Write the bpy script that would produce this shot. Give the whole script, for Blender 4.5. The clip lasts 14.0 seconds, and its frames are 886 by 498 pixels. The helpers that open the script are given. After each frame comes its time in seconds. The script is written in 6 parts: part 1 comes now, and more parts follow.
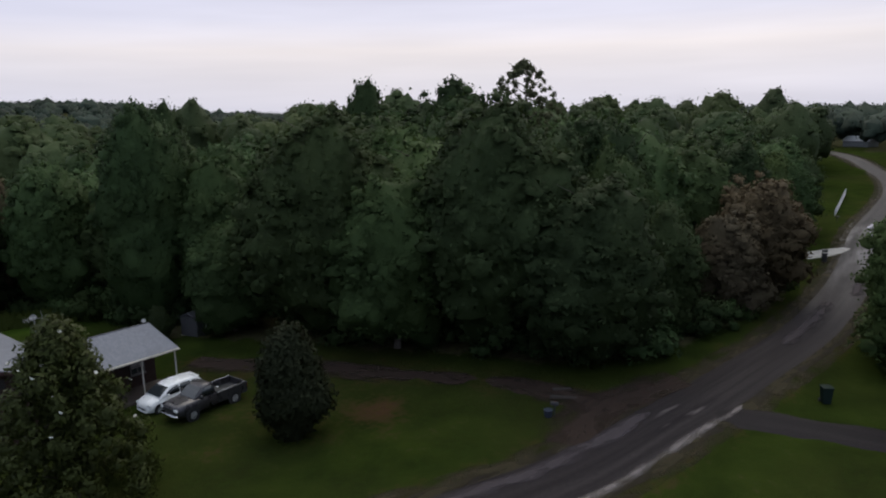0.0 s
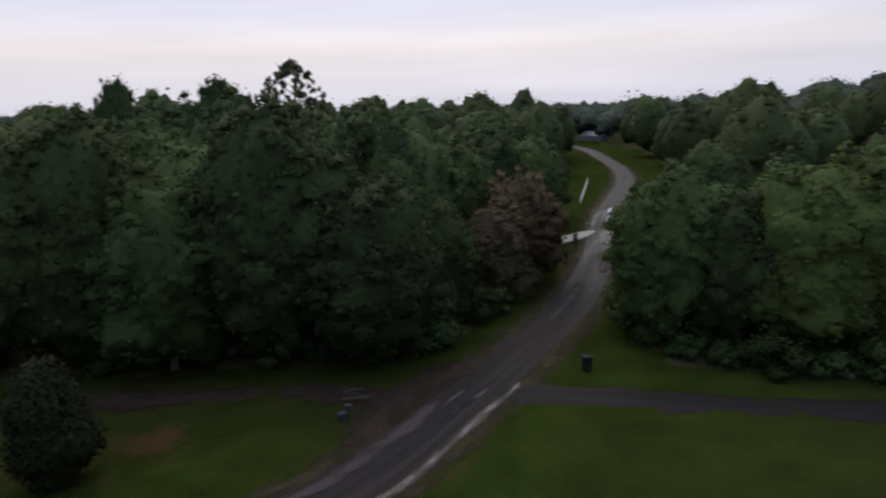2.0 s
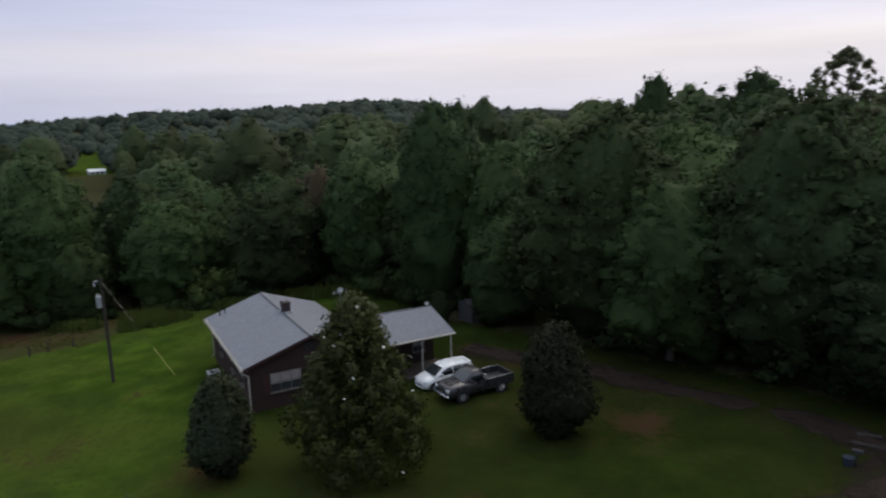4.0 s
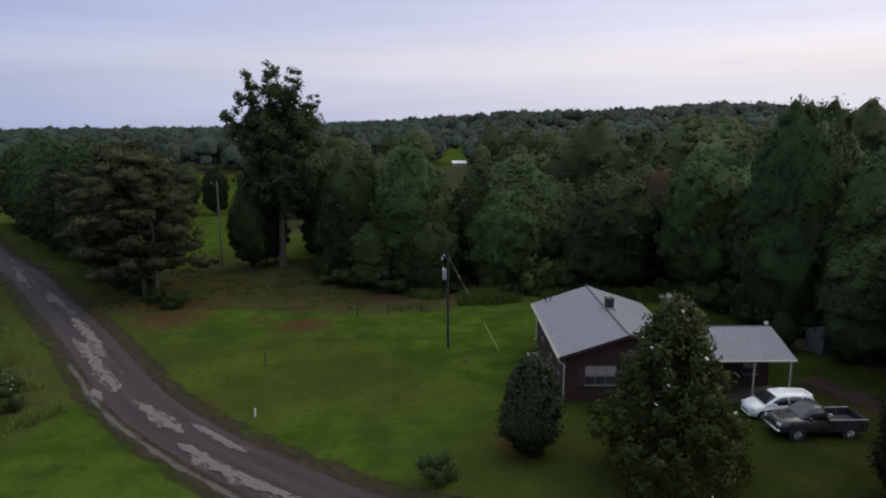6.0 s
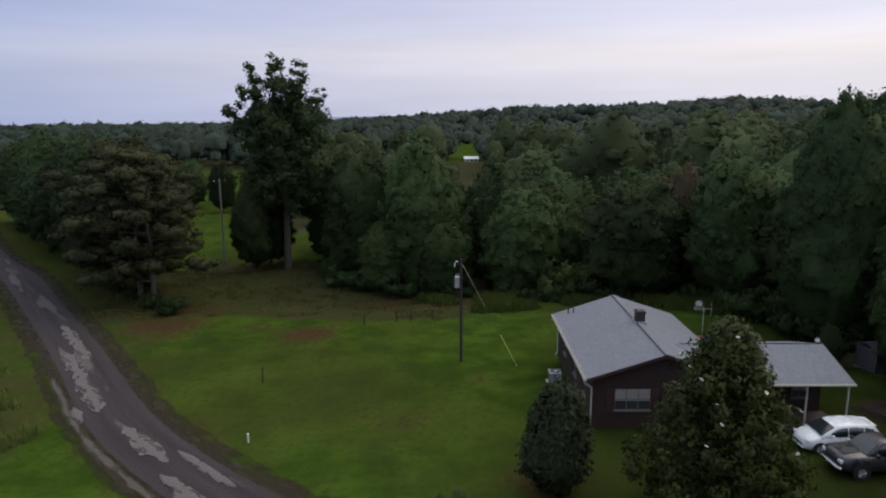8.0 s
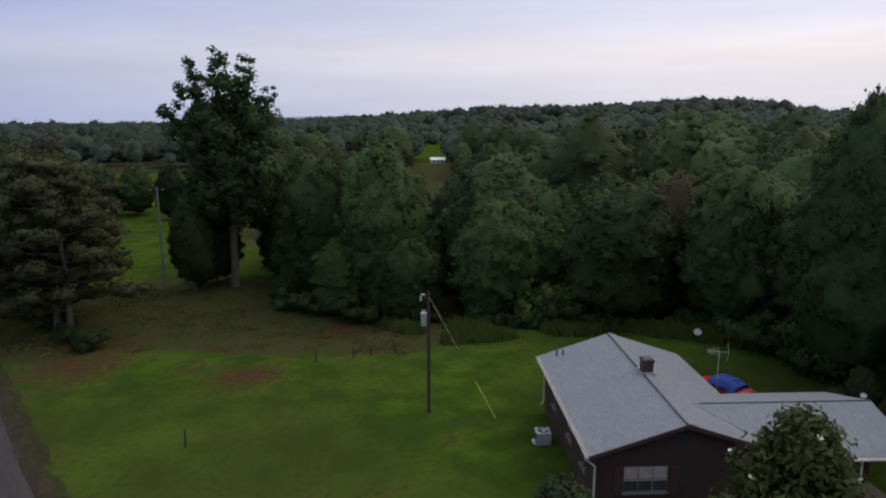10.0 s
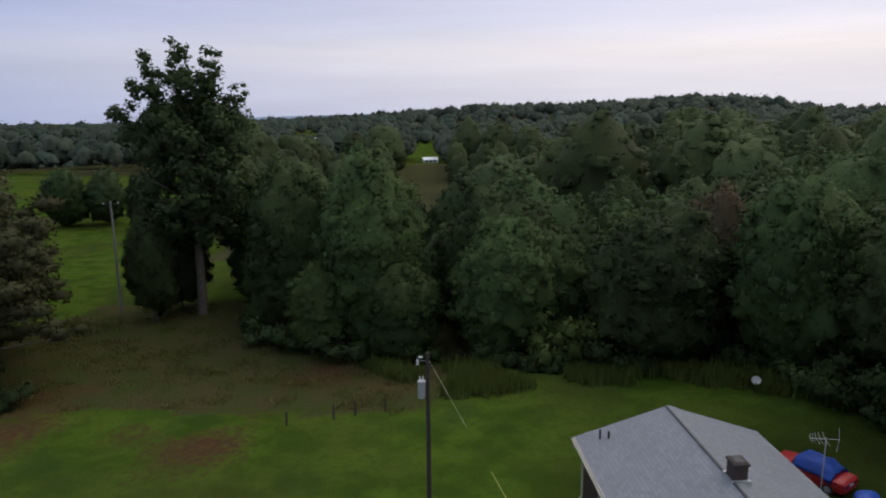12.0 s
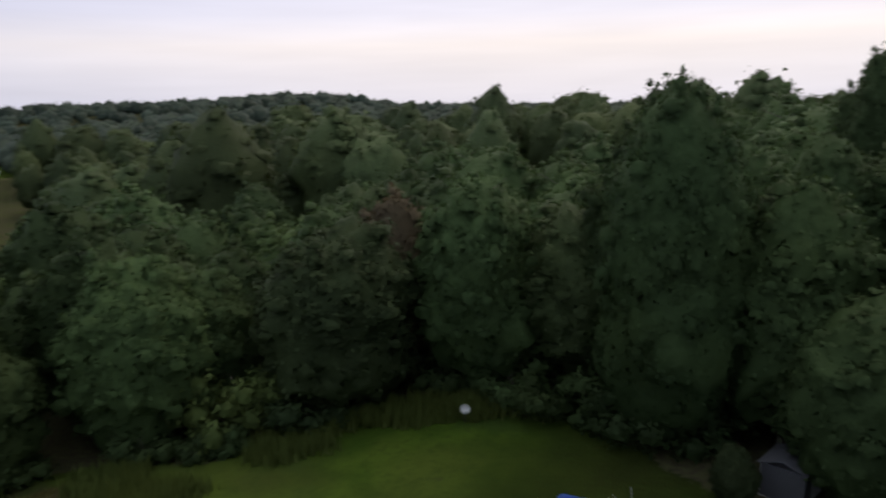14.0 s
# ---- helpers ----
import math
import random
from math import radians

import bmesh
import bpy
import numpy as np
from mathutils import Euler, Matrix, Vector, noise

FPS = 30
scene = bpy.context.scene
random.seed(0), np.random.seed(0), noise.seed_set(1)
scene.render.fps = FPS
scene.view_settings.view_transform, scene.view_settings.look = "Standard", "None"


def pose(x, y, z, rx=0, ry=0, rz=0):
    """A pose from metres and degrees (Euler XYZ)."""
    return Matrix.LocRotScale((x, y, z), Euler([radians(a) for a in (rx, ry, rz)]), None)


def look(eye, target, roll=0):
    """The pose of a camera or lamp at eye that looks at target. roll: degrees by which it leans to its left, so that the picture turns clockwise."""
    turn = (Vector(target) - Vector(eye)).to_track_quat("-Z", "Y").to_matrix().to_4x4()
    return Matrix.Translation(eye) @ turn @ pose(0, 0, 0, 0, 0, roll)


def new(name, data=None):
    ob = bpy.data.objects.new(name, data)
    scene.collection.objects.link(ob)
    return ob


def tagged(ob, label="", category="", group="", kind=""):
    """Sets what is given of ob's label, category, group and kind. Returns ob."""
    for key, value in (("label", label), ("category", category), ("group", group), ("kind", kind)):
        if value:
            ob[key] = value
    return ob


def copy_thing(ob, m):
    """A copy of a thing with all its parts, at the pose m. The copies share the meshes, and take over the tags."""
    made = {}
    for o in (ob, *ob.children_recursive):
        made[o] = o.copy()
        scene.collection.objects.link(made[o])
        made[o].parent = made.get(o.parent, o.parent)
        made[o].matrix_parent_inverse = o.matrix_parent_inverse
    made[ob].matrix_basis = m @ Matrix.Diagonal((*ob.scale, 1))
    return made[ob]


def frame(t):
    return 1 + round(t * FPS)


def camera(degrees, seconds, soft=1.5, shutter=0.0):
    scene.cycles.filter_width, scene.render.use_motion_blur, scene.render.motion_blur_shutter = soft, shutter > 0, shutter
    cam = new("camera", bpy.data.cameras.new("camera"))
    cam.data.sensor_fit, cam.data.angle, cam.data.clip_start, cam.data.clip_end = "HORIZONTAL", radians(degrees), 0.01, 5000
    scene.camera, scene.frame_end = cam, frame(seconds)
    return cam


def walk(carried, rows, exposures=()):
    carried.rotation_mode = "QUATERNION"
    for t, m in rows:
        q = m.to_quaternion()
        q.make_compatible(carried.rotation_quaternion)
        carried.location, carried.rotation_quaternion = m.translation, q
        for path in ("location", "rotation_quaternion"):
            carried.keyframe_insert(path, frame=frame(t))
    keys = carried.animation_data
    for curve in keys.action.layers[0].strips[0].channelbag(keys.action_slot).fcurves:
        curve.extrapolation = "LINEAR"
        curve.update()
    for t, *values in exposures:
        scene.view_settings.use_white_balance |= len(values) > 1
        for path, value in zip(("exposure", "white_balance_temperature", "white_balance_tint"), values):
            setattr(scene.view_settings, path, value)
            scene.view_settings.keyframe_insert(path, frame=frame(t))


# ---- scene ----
# the flight: seconds, x, y, z, tilt, heading, roll
PATH = [
    (0.0, -8.396, -41.980, 18.390, 78.50, -51.85, -1.15),
    (0.5, -8.333, -42.026, 18.421, 78.50, -52.11, -1.15),
    (1.0, -8.246, -42.070, 18.430, 78.39, -56.84, -1.20),
    (1.2, -8.210, -42.050, 18.434, 78.25, -62.00, -1.25),
    (1.5, -8.169, -42.001, 18.439, 78.05, -71.77, -1.35),
    (1.8, -8.180, -41.860, 18.450, 78.00, -73.90, -1.40),
    (2.0, -8.197, -41.720, 18.462, 78.09, -70.64, -1.50),
    (2.5, -8.215, -41.561, 18.522, 78.53, -50.27, -1.60),
    (2.7, -8.130, -41.610, 18.528, 78.60, -43.60, -1.60),
    (3.0, -8.024, -41.688, 18.533, 78.63, -40.05, -1.60),
    (3.5, -8.032, -41.703, 18.547, 78.64, -37.79, -1.65),
    (4.0, -8.086, -41.669, 18.534, 78.73, -28.51, -1.50),
    (4.2, -8.112, -41.657, 18.528, 78.77, -23.42, -1.35),
    (6.3, -7.730, -41.632, 17.916, 79.28, 0.36, -0.10),
    (6.5, -7.741, -41.323, 17.859, 79.28, 0.56, -0.09),
    (7.0, -7.863, -40.229, 17.847, 79.18, 1.13, -0.11),
    (7.5, -7.926, -38.735, 17.867, 79.03, 1.49, -0.22),
    (8.0, -7.811, -36.952, 17.938, 78.90, 0.64, -0.27),
    (8.2, -7.795, -36.196, 17.972, 78.88, -0.19, -0.31),
    (10.3, -7.661, -26.480, 18.194, 78.87, -2.34, -0.21),
    (10.5, -7.647, -25.404, 18.161, 78.81, -2.38, -0.33),
    (11.0, -7.608, -22.664, 18.195, 78.77, -2.31, -0.41),
    (11.5, -7.607, -19.861, 18.252, 78.75, -2.34, -0.40),
    (12.0, -7.741, -16.940, 18.391, 78.74, -2.83, -0.47),
    (12.5, -7.731, -14.227, 18.408, 78.71, -4.44, -0.57),
    (13.0, -7.744, -11.270, 18.502, 78.63, -7.46, -0.55),
    (13.5, -7.710, -8.096, 18.550, 78.50, -16.27, -0.85),
    (14.0, -7.534, -4.908, 18.456, 78.13, -35.45, -1.24),
]
cam = camera(66.2, 14.0, soft=2.0, shutter=0.2)
walk(cam, [(t, pose(x, y, z, tilt, 0, heading) @ pose(0, 0, 0, 0, 0, roll)) for t, x, y, z, tilt, heading, roll in PATH],
     [(0.0, 0.07, 6250, 10), (4.2, 0.10, 6250, 10), (6.3, 0.15, 6300, 10), (12.0, 0.17, 6400, 10), (14.0, 0.25, 6550, 10)])


# ---- light: an overcast evening, the sun low behind the cloud over the wood ----
def sky_world():
    w = bpy.data.worlds.new("evening_sky")
    scene.world = w
    w.use_nodes = True
    nt = w.node_tree
    nt.nodes.clear()
    out = nt.nodes.new("ShaderNodeOutputWorld")
    sky = nt.nodes.new("ShaderNodeTexSky")
    sky.sky_type, sky.sun_disc = "NISHITA", False
    sky.sun_elevation, sky.sun_rotation = radians(50), radians(60)
    sky_bg = nt.nodes.new("ShaderNodeBackground")
    sky_bg.inputs["Strength"].default_value = 0.05
    nt.links.new(sky.outputs[0], sky_bg.inputs[0])
    # the cloud sheet: lavender grey overhead, paler and warmer low down, with long soft streaks
    co = nt.nodes.new("ShaderNodeTexCoord")
    sep = nt.nodes.new("ShaderNodeSeparateXYZ")
    nt.links.new(co.outputs["Generated"], sep.inputs[0])
    ramp = nt.nodes.new("ShaderNodeValToRGB")
    els = ramp.color_ramp.elements
    els[0].position, els[0].color = 0.0, (0.68, 0.67, 0.75, 1)
    els[1].position, els[1].color = 1.0, (1.85, 1.78, 1.58, 1)
    for p, c in ((0.045, (0.76, 0.73, 0.77, 1)), (0.085, (0.86, 0.80, 0.79, 1)), (0.125, (0.76, 0.75, 0.84, 1)), (0.20, (0.66, 0.67, 0.81, 1)), (0.40, (1.0, 0.97, 0.92, 1))):
        e = els.new(p)
        e.color = c
    nt.links.new(sep.outputs["Z"], ramp.inputs[0])
    # warmer towards the set sun, bluer away from it
    dot = nt.nodes.new("ShaderNodeVectorMath")
    dot.operation = "DOT_PRODUCT"
    nt.links.new(co.outputs["Generated"], dot.inputs[0])
    dot.inputs[1].default_value = (0.87, 0.5, 0.0)
    side = nt.nodes.new("ShaderNodeMapRange")
    side.inputs["From Min"].default_value, side.inputs["From Max"].default_value = -0.1, 0.95
    nt.links.new(dot.outputs["Value"], side.inputs["Value"])
    tint = nt.nodes.new("ShaderNodeMix")
    tint.data_type = "RGBA"
    tint.inputs["A"].default_value = (0.52, 0.60, 0.79, 1)
    tint.inputs["B"].default_value = (1.06, 1.03, 1.02, 1)
    nt.links.new(side.outputs[0], tint.inputs["Factor"])
    mul = nt.nodes.new("ShaderNodeMix")
    mul.data_type, mul.blend_type = "RGBA", "MULTIPLY"
    mul.inputs["Factor"].default_value = 1.0
    nt.links.new(ramp.outputs[0], mul.inputs["A"])
    nt.links.new(tint.outputs["Result"], mul.inputs["B"])
    mp = nt.nodes.new("ShaderNodeMapping")
    mp.inputs["Scale"].default_value = (1.5, 1.5, 16)
    nt.links.new(co.outputs["Generated"], mp.inputs[0])
    nz = nt.nodes.new("ShaderNodeTexNoise")
    nz.inputs["Scale"].default_value, nz.inputs["Detail"].default_value = 1.6, 3
    nt.links.new(mp.outputs[0], nz.inputs["Vector"])
    streak = nt.nodes.new("ShaderNodeMapRange")
    streak.inputs["From Min"].default_value, streak.inputs["From Max"].default_value = 0.3, 0.7
    streak.inputs["To Min"].default_value, streak.inputs["To Max"].default_value = 0.93, 1.06
    nt.links.new(nz.outputs[0], streak.inputs["Value"])
    mul2 = nt.nodes.new("ShaderNodeVectorMath")
    mul2.operation = "SCALE"
    nt.links.new(mul.outputs["Result"], mul2.inputs[0])
    nt.links.new(streak.outputs[0], mul2.inputs["Scale"])
    cloud = nt.nodes.new("ShaderNodeBackground")
    cloud.inputs["Strength"].default_value = 1.0
    nt.links.new(mul2.outputs[0], cloud.inputs[0])
    mix = nt.nodes.new("ShaderNodeMixShader")
    mix.inputs[0].default_value = 0.94
    nt.links.new(sky_bg.outputs[0], mix.inputs[1])
    nt.links.new(cloud.outputs[0], mix.inputs[2])
    nt.links.new(mix.outputs[0], out.inputs[0])


sky_world()
sun = new("sun", bpy.data.lights.new("sun", "SUN"))
sun.data.energy, sun.data.angle, sun.data.color = 0.9, radians(45), (1.0, 0.90, 0.76)
sun.matrix_world = look((87, 50, 120), (0, 0, 0))


# ---- materials ----
def material(name, rough=0.8, metal=0.0, spec=0.3):
    m = bpy.data.materials.new(name)
    m.use_nodes = True
    b = m.node_tree.nodes["Principled BSDF"]
    b.inputs["Roughness"].default_value, b.inputs["Metallic"].default_value = rough, metal
    b.inputs["Specular IOR Level"].default_value = spec
    return m, m.node_tree, b


def node(nt, kind, **values):
    n = nt.nodes.new(kind)
    for k, v in values.items():
        n.inputs[k].default_value = v
    return n


def noise_node(nt, scale, detail=4, vector=None):
    n = node(nt, "ShaderNodeTexNoise", Scale=scale, Detail=detail)
    if vector is None:
        vector = nt.nodes.new("ShaderNodeTexCoord").outputs["Object"]
    nt.links.new(vector, n.inputs["Vector"])
    return n.outputs[0]


def world_pos(nt):
    return nt.nodes.new("ShaderNodeNewGeometry").outputs["Position"]


def ramp_node(nt, value, stops):
    r = nt.nodes.new("ShaderNodeValToRGB")
    els = r.color_ramp.elements
    els[0].position, els[0].color = stops[0][0], (*stops[0][1], 1)
    els[1].position, els[1].color = stops[-1][0], (*stops[-1][1], 1)
    for p, c in stops[1:-1]:
        e = els.new(p)
        e.color = (*c, 1)
    nt.links.new(value, r.inputs[0])
    return r.outputs[0]


def mix_node(nt, factor, a, b, blend="MIX"):
    m = nt.nodes.new("ShaderNodeMix")
    m.data_type, m.blend_type = "RGBA", blend
    for sock, v in (("Factor", factor), ("A", a), ("B", b)):
        if isinstance(v, (int, float)):
            m.inputs[sock].default_value = v
        elif isinstance(v, tuple):
            m.inputs[sock].default_value = (*v, 1)
        else:
            nt.links.new(v, m.inputs[sock])
    return m.outputs["Result"]


def range_node(nt, value, a, b, lo=0.0, hi=1.0):
    m = node(nt, "ShaderNodeMapRange", **{"From Min": a, "From Max": b, "To Min": lo, "To Max": hi})
    nt.links.new(value, m.inputs["Value"])
    return m.outputs[0]


def bump(nt, b, height, strength=0.4, distance=0.02):
    n = node(nt, "ShaderNodeBump", Strength=strength, Distance=distance)
    nt.links.new(height, n.inputs["Height"])
    nt.links.new(n.outputs[0], b.inputs["Normal"])


def plain(name, colour, rough=0.6, metal=0.0, scale=6.0, vary=0.25, spec=0.4, relief=0.15):
    """Paint, plastic or metal with a little dirt and unevenness."""
    m, nt, b = material(name, rough, metal, spec)
    big, small = noise_node(nt, scale, 3), noise_node(nt, scale * 9, 4)
    dark = tuple(c * (1 - vary) for c in colour)
    c = mix_node(nt, range_node(nt, big, 0.35, 0.65), dark, colour)
    c = mix_node(nt, range_node(nt, small, 0.3, 0.8, 0.0, 0.35), c, tuple(v * 0.75 + 0.01 for v in colour))
    nt.links.new(c, b.inputs["Base Color"])
    nt.links.new(range_node(nt, big, 0.3, 0.7, max(0.05, rough - 0.12), min(1, rough + 0.12)), b.inputs["Roughness"])
    bump(nt, b, small, relief, 0.004)
    return m


def leaf_material(name, dark, light, rough=0.7, spec=0.10, spread=1.0, joined=False):
    """Leaves: each spray a little different, each tree lighter, darker or yellower than the next."""
    m, nt, b = material(name, rough, 0, spec)
    geo = nt.nodes.new("ShaderNodeNewGeometry")
    pos = geo.outputs["Position"]
    c = mix_node(nt, range_node(nt, geo.outputs["Random Per Island"], 0, 1, 0.25, 0.75), dark, light)
    if joined:
        att = nt.nodes.new("ShaderNodeVertexColor")
        att.layer_name = "tone"
        tone = att.outputs[0]
        which = range_node(nt, tone, 0.55, 1.45)
    else:
        which = nt.nodes.new("ShaderNodeObjectInfo").outputs["Random"]
        tone = range_node(nt, which, 0, 1, 1 - spread * 0.5, 1 + spread * 0.5)
    # some trees turn olive
    h = nt.nodes.new("ShaderNodeMath")
    h.operation = "FRACT"
    h7 = nt.nodes.new("ShaderNodeMath")
    h7.operation = "MULTIPLY"
    nt.links.new(which, h7.inputs[0])
    h7.inputs[1].default_value = 7.3
    nt.links.new(h7.outputs[0], h.inputs[0])
    mean = tuple(0.5 * (x + y) for x, y in zip(dark, light))
    c = mix_node(nt, range_node(nt, h.outputs[0], 0.3, 1.0, 0, 0.75), c, (mean[0] * 1.22, mean[1] * 1.06, mean[2] * 0.88))
    sc = nt.nodes.new("ShaderNodeVectorMath")
    sc.operation = "SCALE"
    nt.links.new(c, sc.inputs[0])
    nt.links.new(tone, sc.inputs["Scale"])
    c = sc.outputs[0]
    leafy_n = noise_node(nt, 1.6, 6, pos)
    c = mix_node(nt, range_node(nt, leafy_n, 0.35, 0.65, 0.0, 0.4), c, tuple(v * 0.72 for v in mean))
    patch = noise_node(nt, 0.22, 3, pos)
    c = mix_node(nt, range_node(nt, patch, 0.45, 0.75, 0, 0.5), c, (mean[0] * 1.25, mean[1] * 1.1, mean[2] * 0.95))
    nt.links.new(c, b.inputs["Base Color"])
    bump(nt, b, noise_node(nt, 2.2, 4, pos), 0.5, 0.30)
    tr = nt.nodes.new("ShaderNodeBsdfTranslucent")
    nt.links.new(c, tr.inputs[0])
    mx = nt.nodes.new("ShaderNodeMixShader")
    mx.inputs[0].default_value = 0.3
    nt.links.new(b.outputs[0], mx.inputs[1])
    nt.links.new(tr.outputs[0], mx.inputs[2])
    nt.links.new(mx.outputs[0], nt.nodes["Material Output"].inputs[0])
    return m


LEAF = leaf_material("broad_leaves", (0.030, 0.052, 0.020), (0.052, 0.086, 0.029))
# the far woods: blue of distance haze mixed into the leaf colour
WOODS_HAZY = leaf_material("ridge_leaves_hazed", (0.030, 0.045, 0.034), (0.042, 0.060, 0.044), joined=True)
WOODS = leaf_material("woodland_leaves", (0.034, 0.050, 0.021), (0.058, 0.082, 0.031), joined=True)
LEAF_DARK = leaf_material("dark_leaves", (0.026, 0.043, 0.017), (0.043, 0.066, 0.026))
LEAF_LIGHT = leaf_material("light_leaves", (0.060, 0.088, 0.025), (0.083, 0.119, 0.034), spread=0.3)
LEAF_BROWN = leaf_material("browned_leaves", (0.070, 0.058, 0.037), (0.091, 0.076, 0.047), spread=0.3)
LEAF_GLOSSY = leaf_material("magnolia_leaves", (0.020, 0.032, 0.010), (0.064, 0.082, 0.022), 0.5, 0.12, 0.2)
NEEDLE = leaf_material("pine_needles", (0.046, 0.052, 0.026), (0.064, 0.070, 0.034))
CEDAR = leaf_material("cedar_leaves", (0.022, 0.030, 0.015), (0.032, 0.041, 0.020))


MEADOW_BLADE = leaf_material("meadow_blades", (0.100, 0.094, 0.034), (0.140, 0.135, 0.046), 0.9, 0.02, 0.2)
WEED_BLADE = leaf_material("weed_blades", (0.052, 0.074, 0.020), (0.085, 0.115, 0.030), 0.9, 0.02, 0.2)
VERGE_BLADE = leaf_material("verge_blades", (0.095, 0.130, 0.034), (0.135, 0.165, 0.050), 0.9, 0.02, 0.2)


def bark_material(name, a, b_):
    m, nt, b = material(name, 0.9)
    co = nt.nodes.new("ShaderNodeTexCoord")
    mp = node(nt, "ShaderNodeMapping", Scale=(6, 6, 1.2))
    nt.links.new(co.outputs["Object"], mp.inputs[0])
    n = noise_node(nt, 3, 6, mp.outputs[0])
    nt.links.new(ramp_node(nt, n, [(0.3, a), (0.7, b_)]), b.inputs["Base Color"])
    bump(nt, b, n, 0.8, 0.03)
    return m


BARK = bark_material("bark", (0.05, 0.04, 0.032), (0.16, 0.135, 0.11))
POLE_WOOD = bark_material("pole_wood", (0.022, 0.018, 0.015), (0.052, 0.044, 0.037))


def ground_material():
    """Lawn, rough meadow, bare red clay and leaf litter; which of them lies where comes from the ground's own marks."""
    m, nt, b = material("ground_cover", 1.0, 0, 0.0)
    pos = world_pos(nt)
    big, mid, fine, tiny = (noise_node(nt, s, d, pos) for s, d in ((0.05, 4), (0.35, 5), (2.2, 5), (9.0, 4)))
    att = nt.nodes.new("ShaderNodeVertexColor")
    att.layer_name = "cover"
    sep = nt.nodes.new("ShaderNodeSeparateColor")
    nt.links.new(att.outputs[0], sep.inputs[0])
    # thin grass, its colour also darkened for the dimmer light over it
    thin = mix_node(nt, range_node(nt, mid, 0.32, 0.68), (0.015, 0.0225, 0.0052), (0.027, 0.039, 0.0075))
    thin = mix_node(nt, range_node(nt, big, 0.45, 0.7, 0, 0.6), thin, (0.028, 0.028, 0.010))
    lush_bright = mix_node(nt, range_node(nt, mid, 0.38, 0.62), (0.030, 0.054, 0.0075), (0.052, 0.086, 0.011))
    lush_bright = mix_node(nt, range_node(nt, big, 0.45, 0.62, 0, 0.7), lush_bright, (0.040, 0.044, 0.012))
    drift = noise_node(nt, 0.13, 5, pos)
    lush_bright = mix_node(nt, range_node(nt, drift, 0.52, 0.68, 0, 0.75), lush_bright, (0.060, 0.082, 0.014))
    lush_bright = mix_node(nt, range_node(nt, drift, 0.30, 0.44, 0.65, 0), lush_bright, (0.024, 0.042, 0.012))
    lawn = mix_node(nt, att.outputs["Alpha"], thin, lush_bright)
    lawn = mix_node(nt, range_node(nt, fine, 0.48, 0.75, 0, 0.5), lawn, (0.025, 0.040, 0.008))
    meadow = mix_node(nt, range_node(nt, mid, 0.35, 0.65), (0.038, 0.046, 0.014), (0.056, 0.045, 0.022))
    meadow = mix_node(nt, range_node(nt, fine, 0.45, 0.7, 0, 0.6), meadow, (0.031, 0.044, 0.012))
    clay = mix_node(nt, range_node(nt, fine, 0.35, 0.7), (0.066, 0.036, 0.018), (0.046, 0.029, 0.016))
    litter = mix_node(nt, range_node(nt, fine, 0.35, 0.7), (0.040, 0.034, 0.022), (0.060, 0.062, 0.026))

    def rough_edge(v, a=0.35, c=0.65):
        add = nt.nodes.new("ShaderNodeMath")
        add.operation = "ADD"
        nt.links.new(v, add.inputs[0])
        nt.links.new(range_node(nt, fine, 0.3, 0.7, -0.22, 0.22), add.inputs[1])
        add2 = nt.nodes.new("ShaderNodeMath")
        add2.operation = "ADD"
        nt.links.new(add.outputs[0], add2.inputs[0])
        nt.links.new(range_node(nt, mid, 0.3, 0.7, -0.2, 0.2), add2.inputs[1])
        return range_node(nt, add2.outputs[0], a, c)

    c = mix_node(nt, rough_edge(sep.outputs["Green"], 0.2, 0.8), lawn, meadow)
    c = mix_node(nt, rough_edge(sep.outputs["Blue"]), c, litter)
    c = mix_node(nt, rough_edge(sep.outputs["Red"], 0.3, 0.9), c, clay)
    nt.links.new(c, b.inputs["Base Color"])
    h = nt.nodes.new("ShaderNodeMath")
    h.operation = "ADD"
    nt.links.new(fine, h.inputs[0])
    nt.links.new(tiny, h.inputs[1])
    bump(nt, b, h.outputs[0], 0.9, 0.12)
    return m


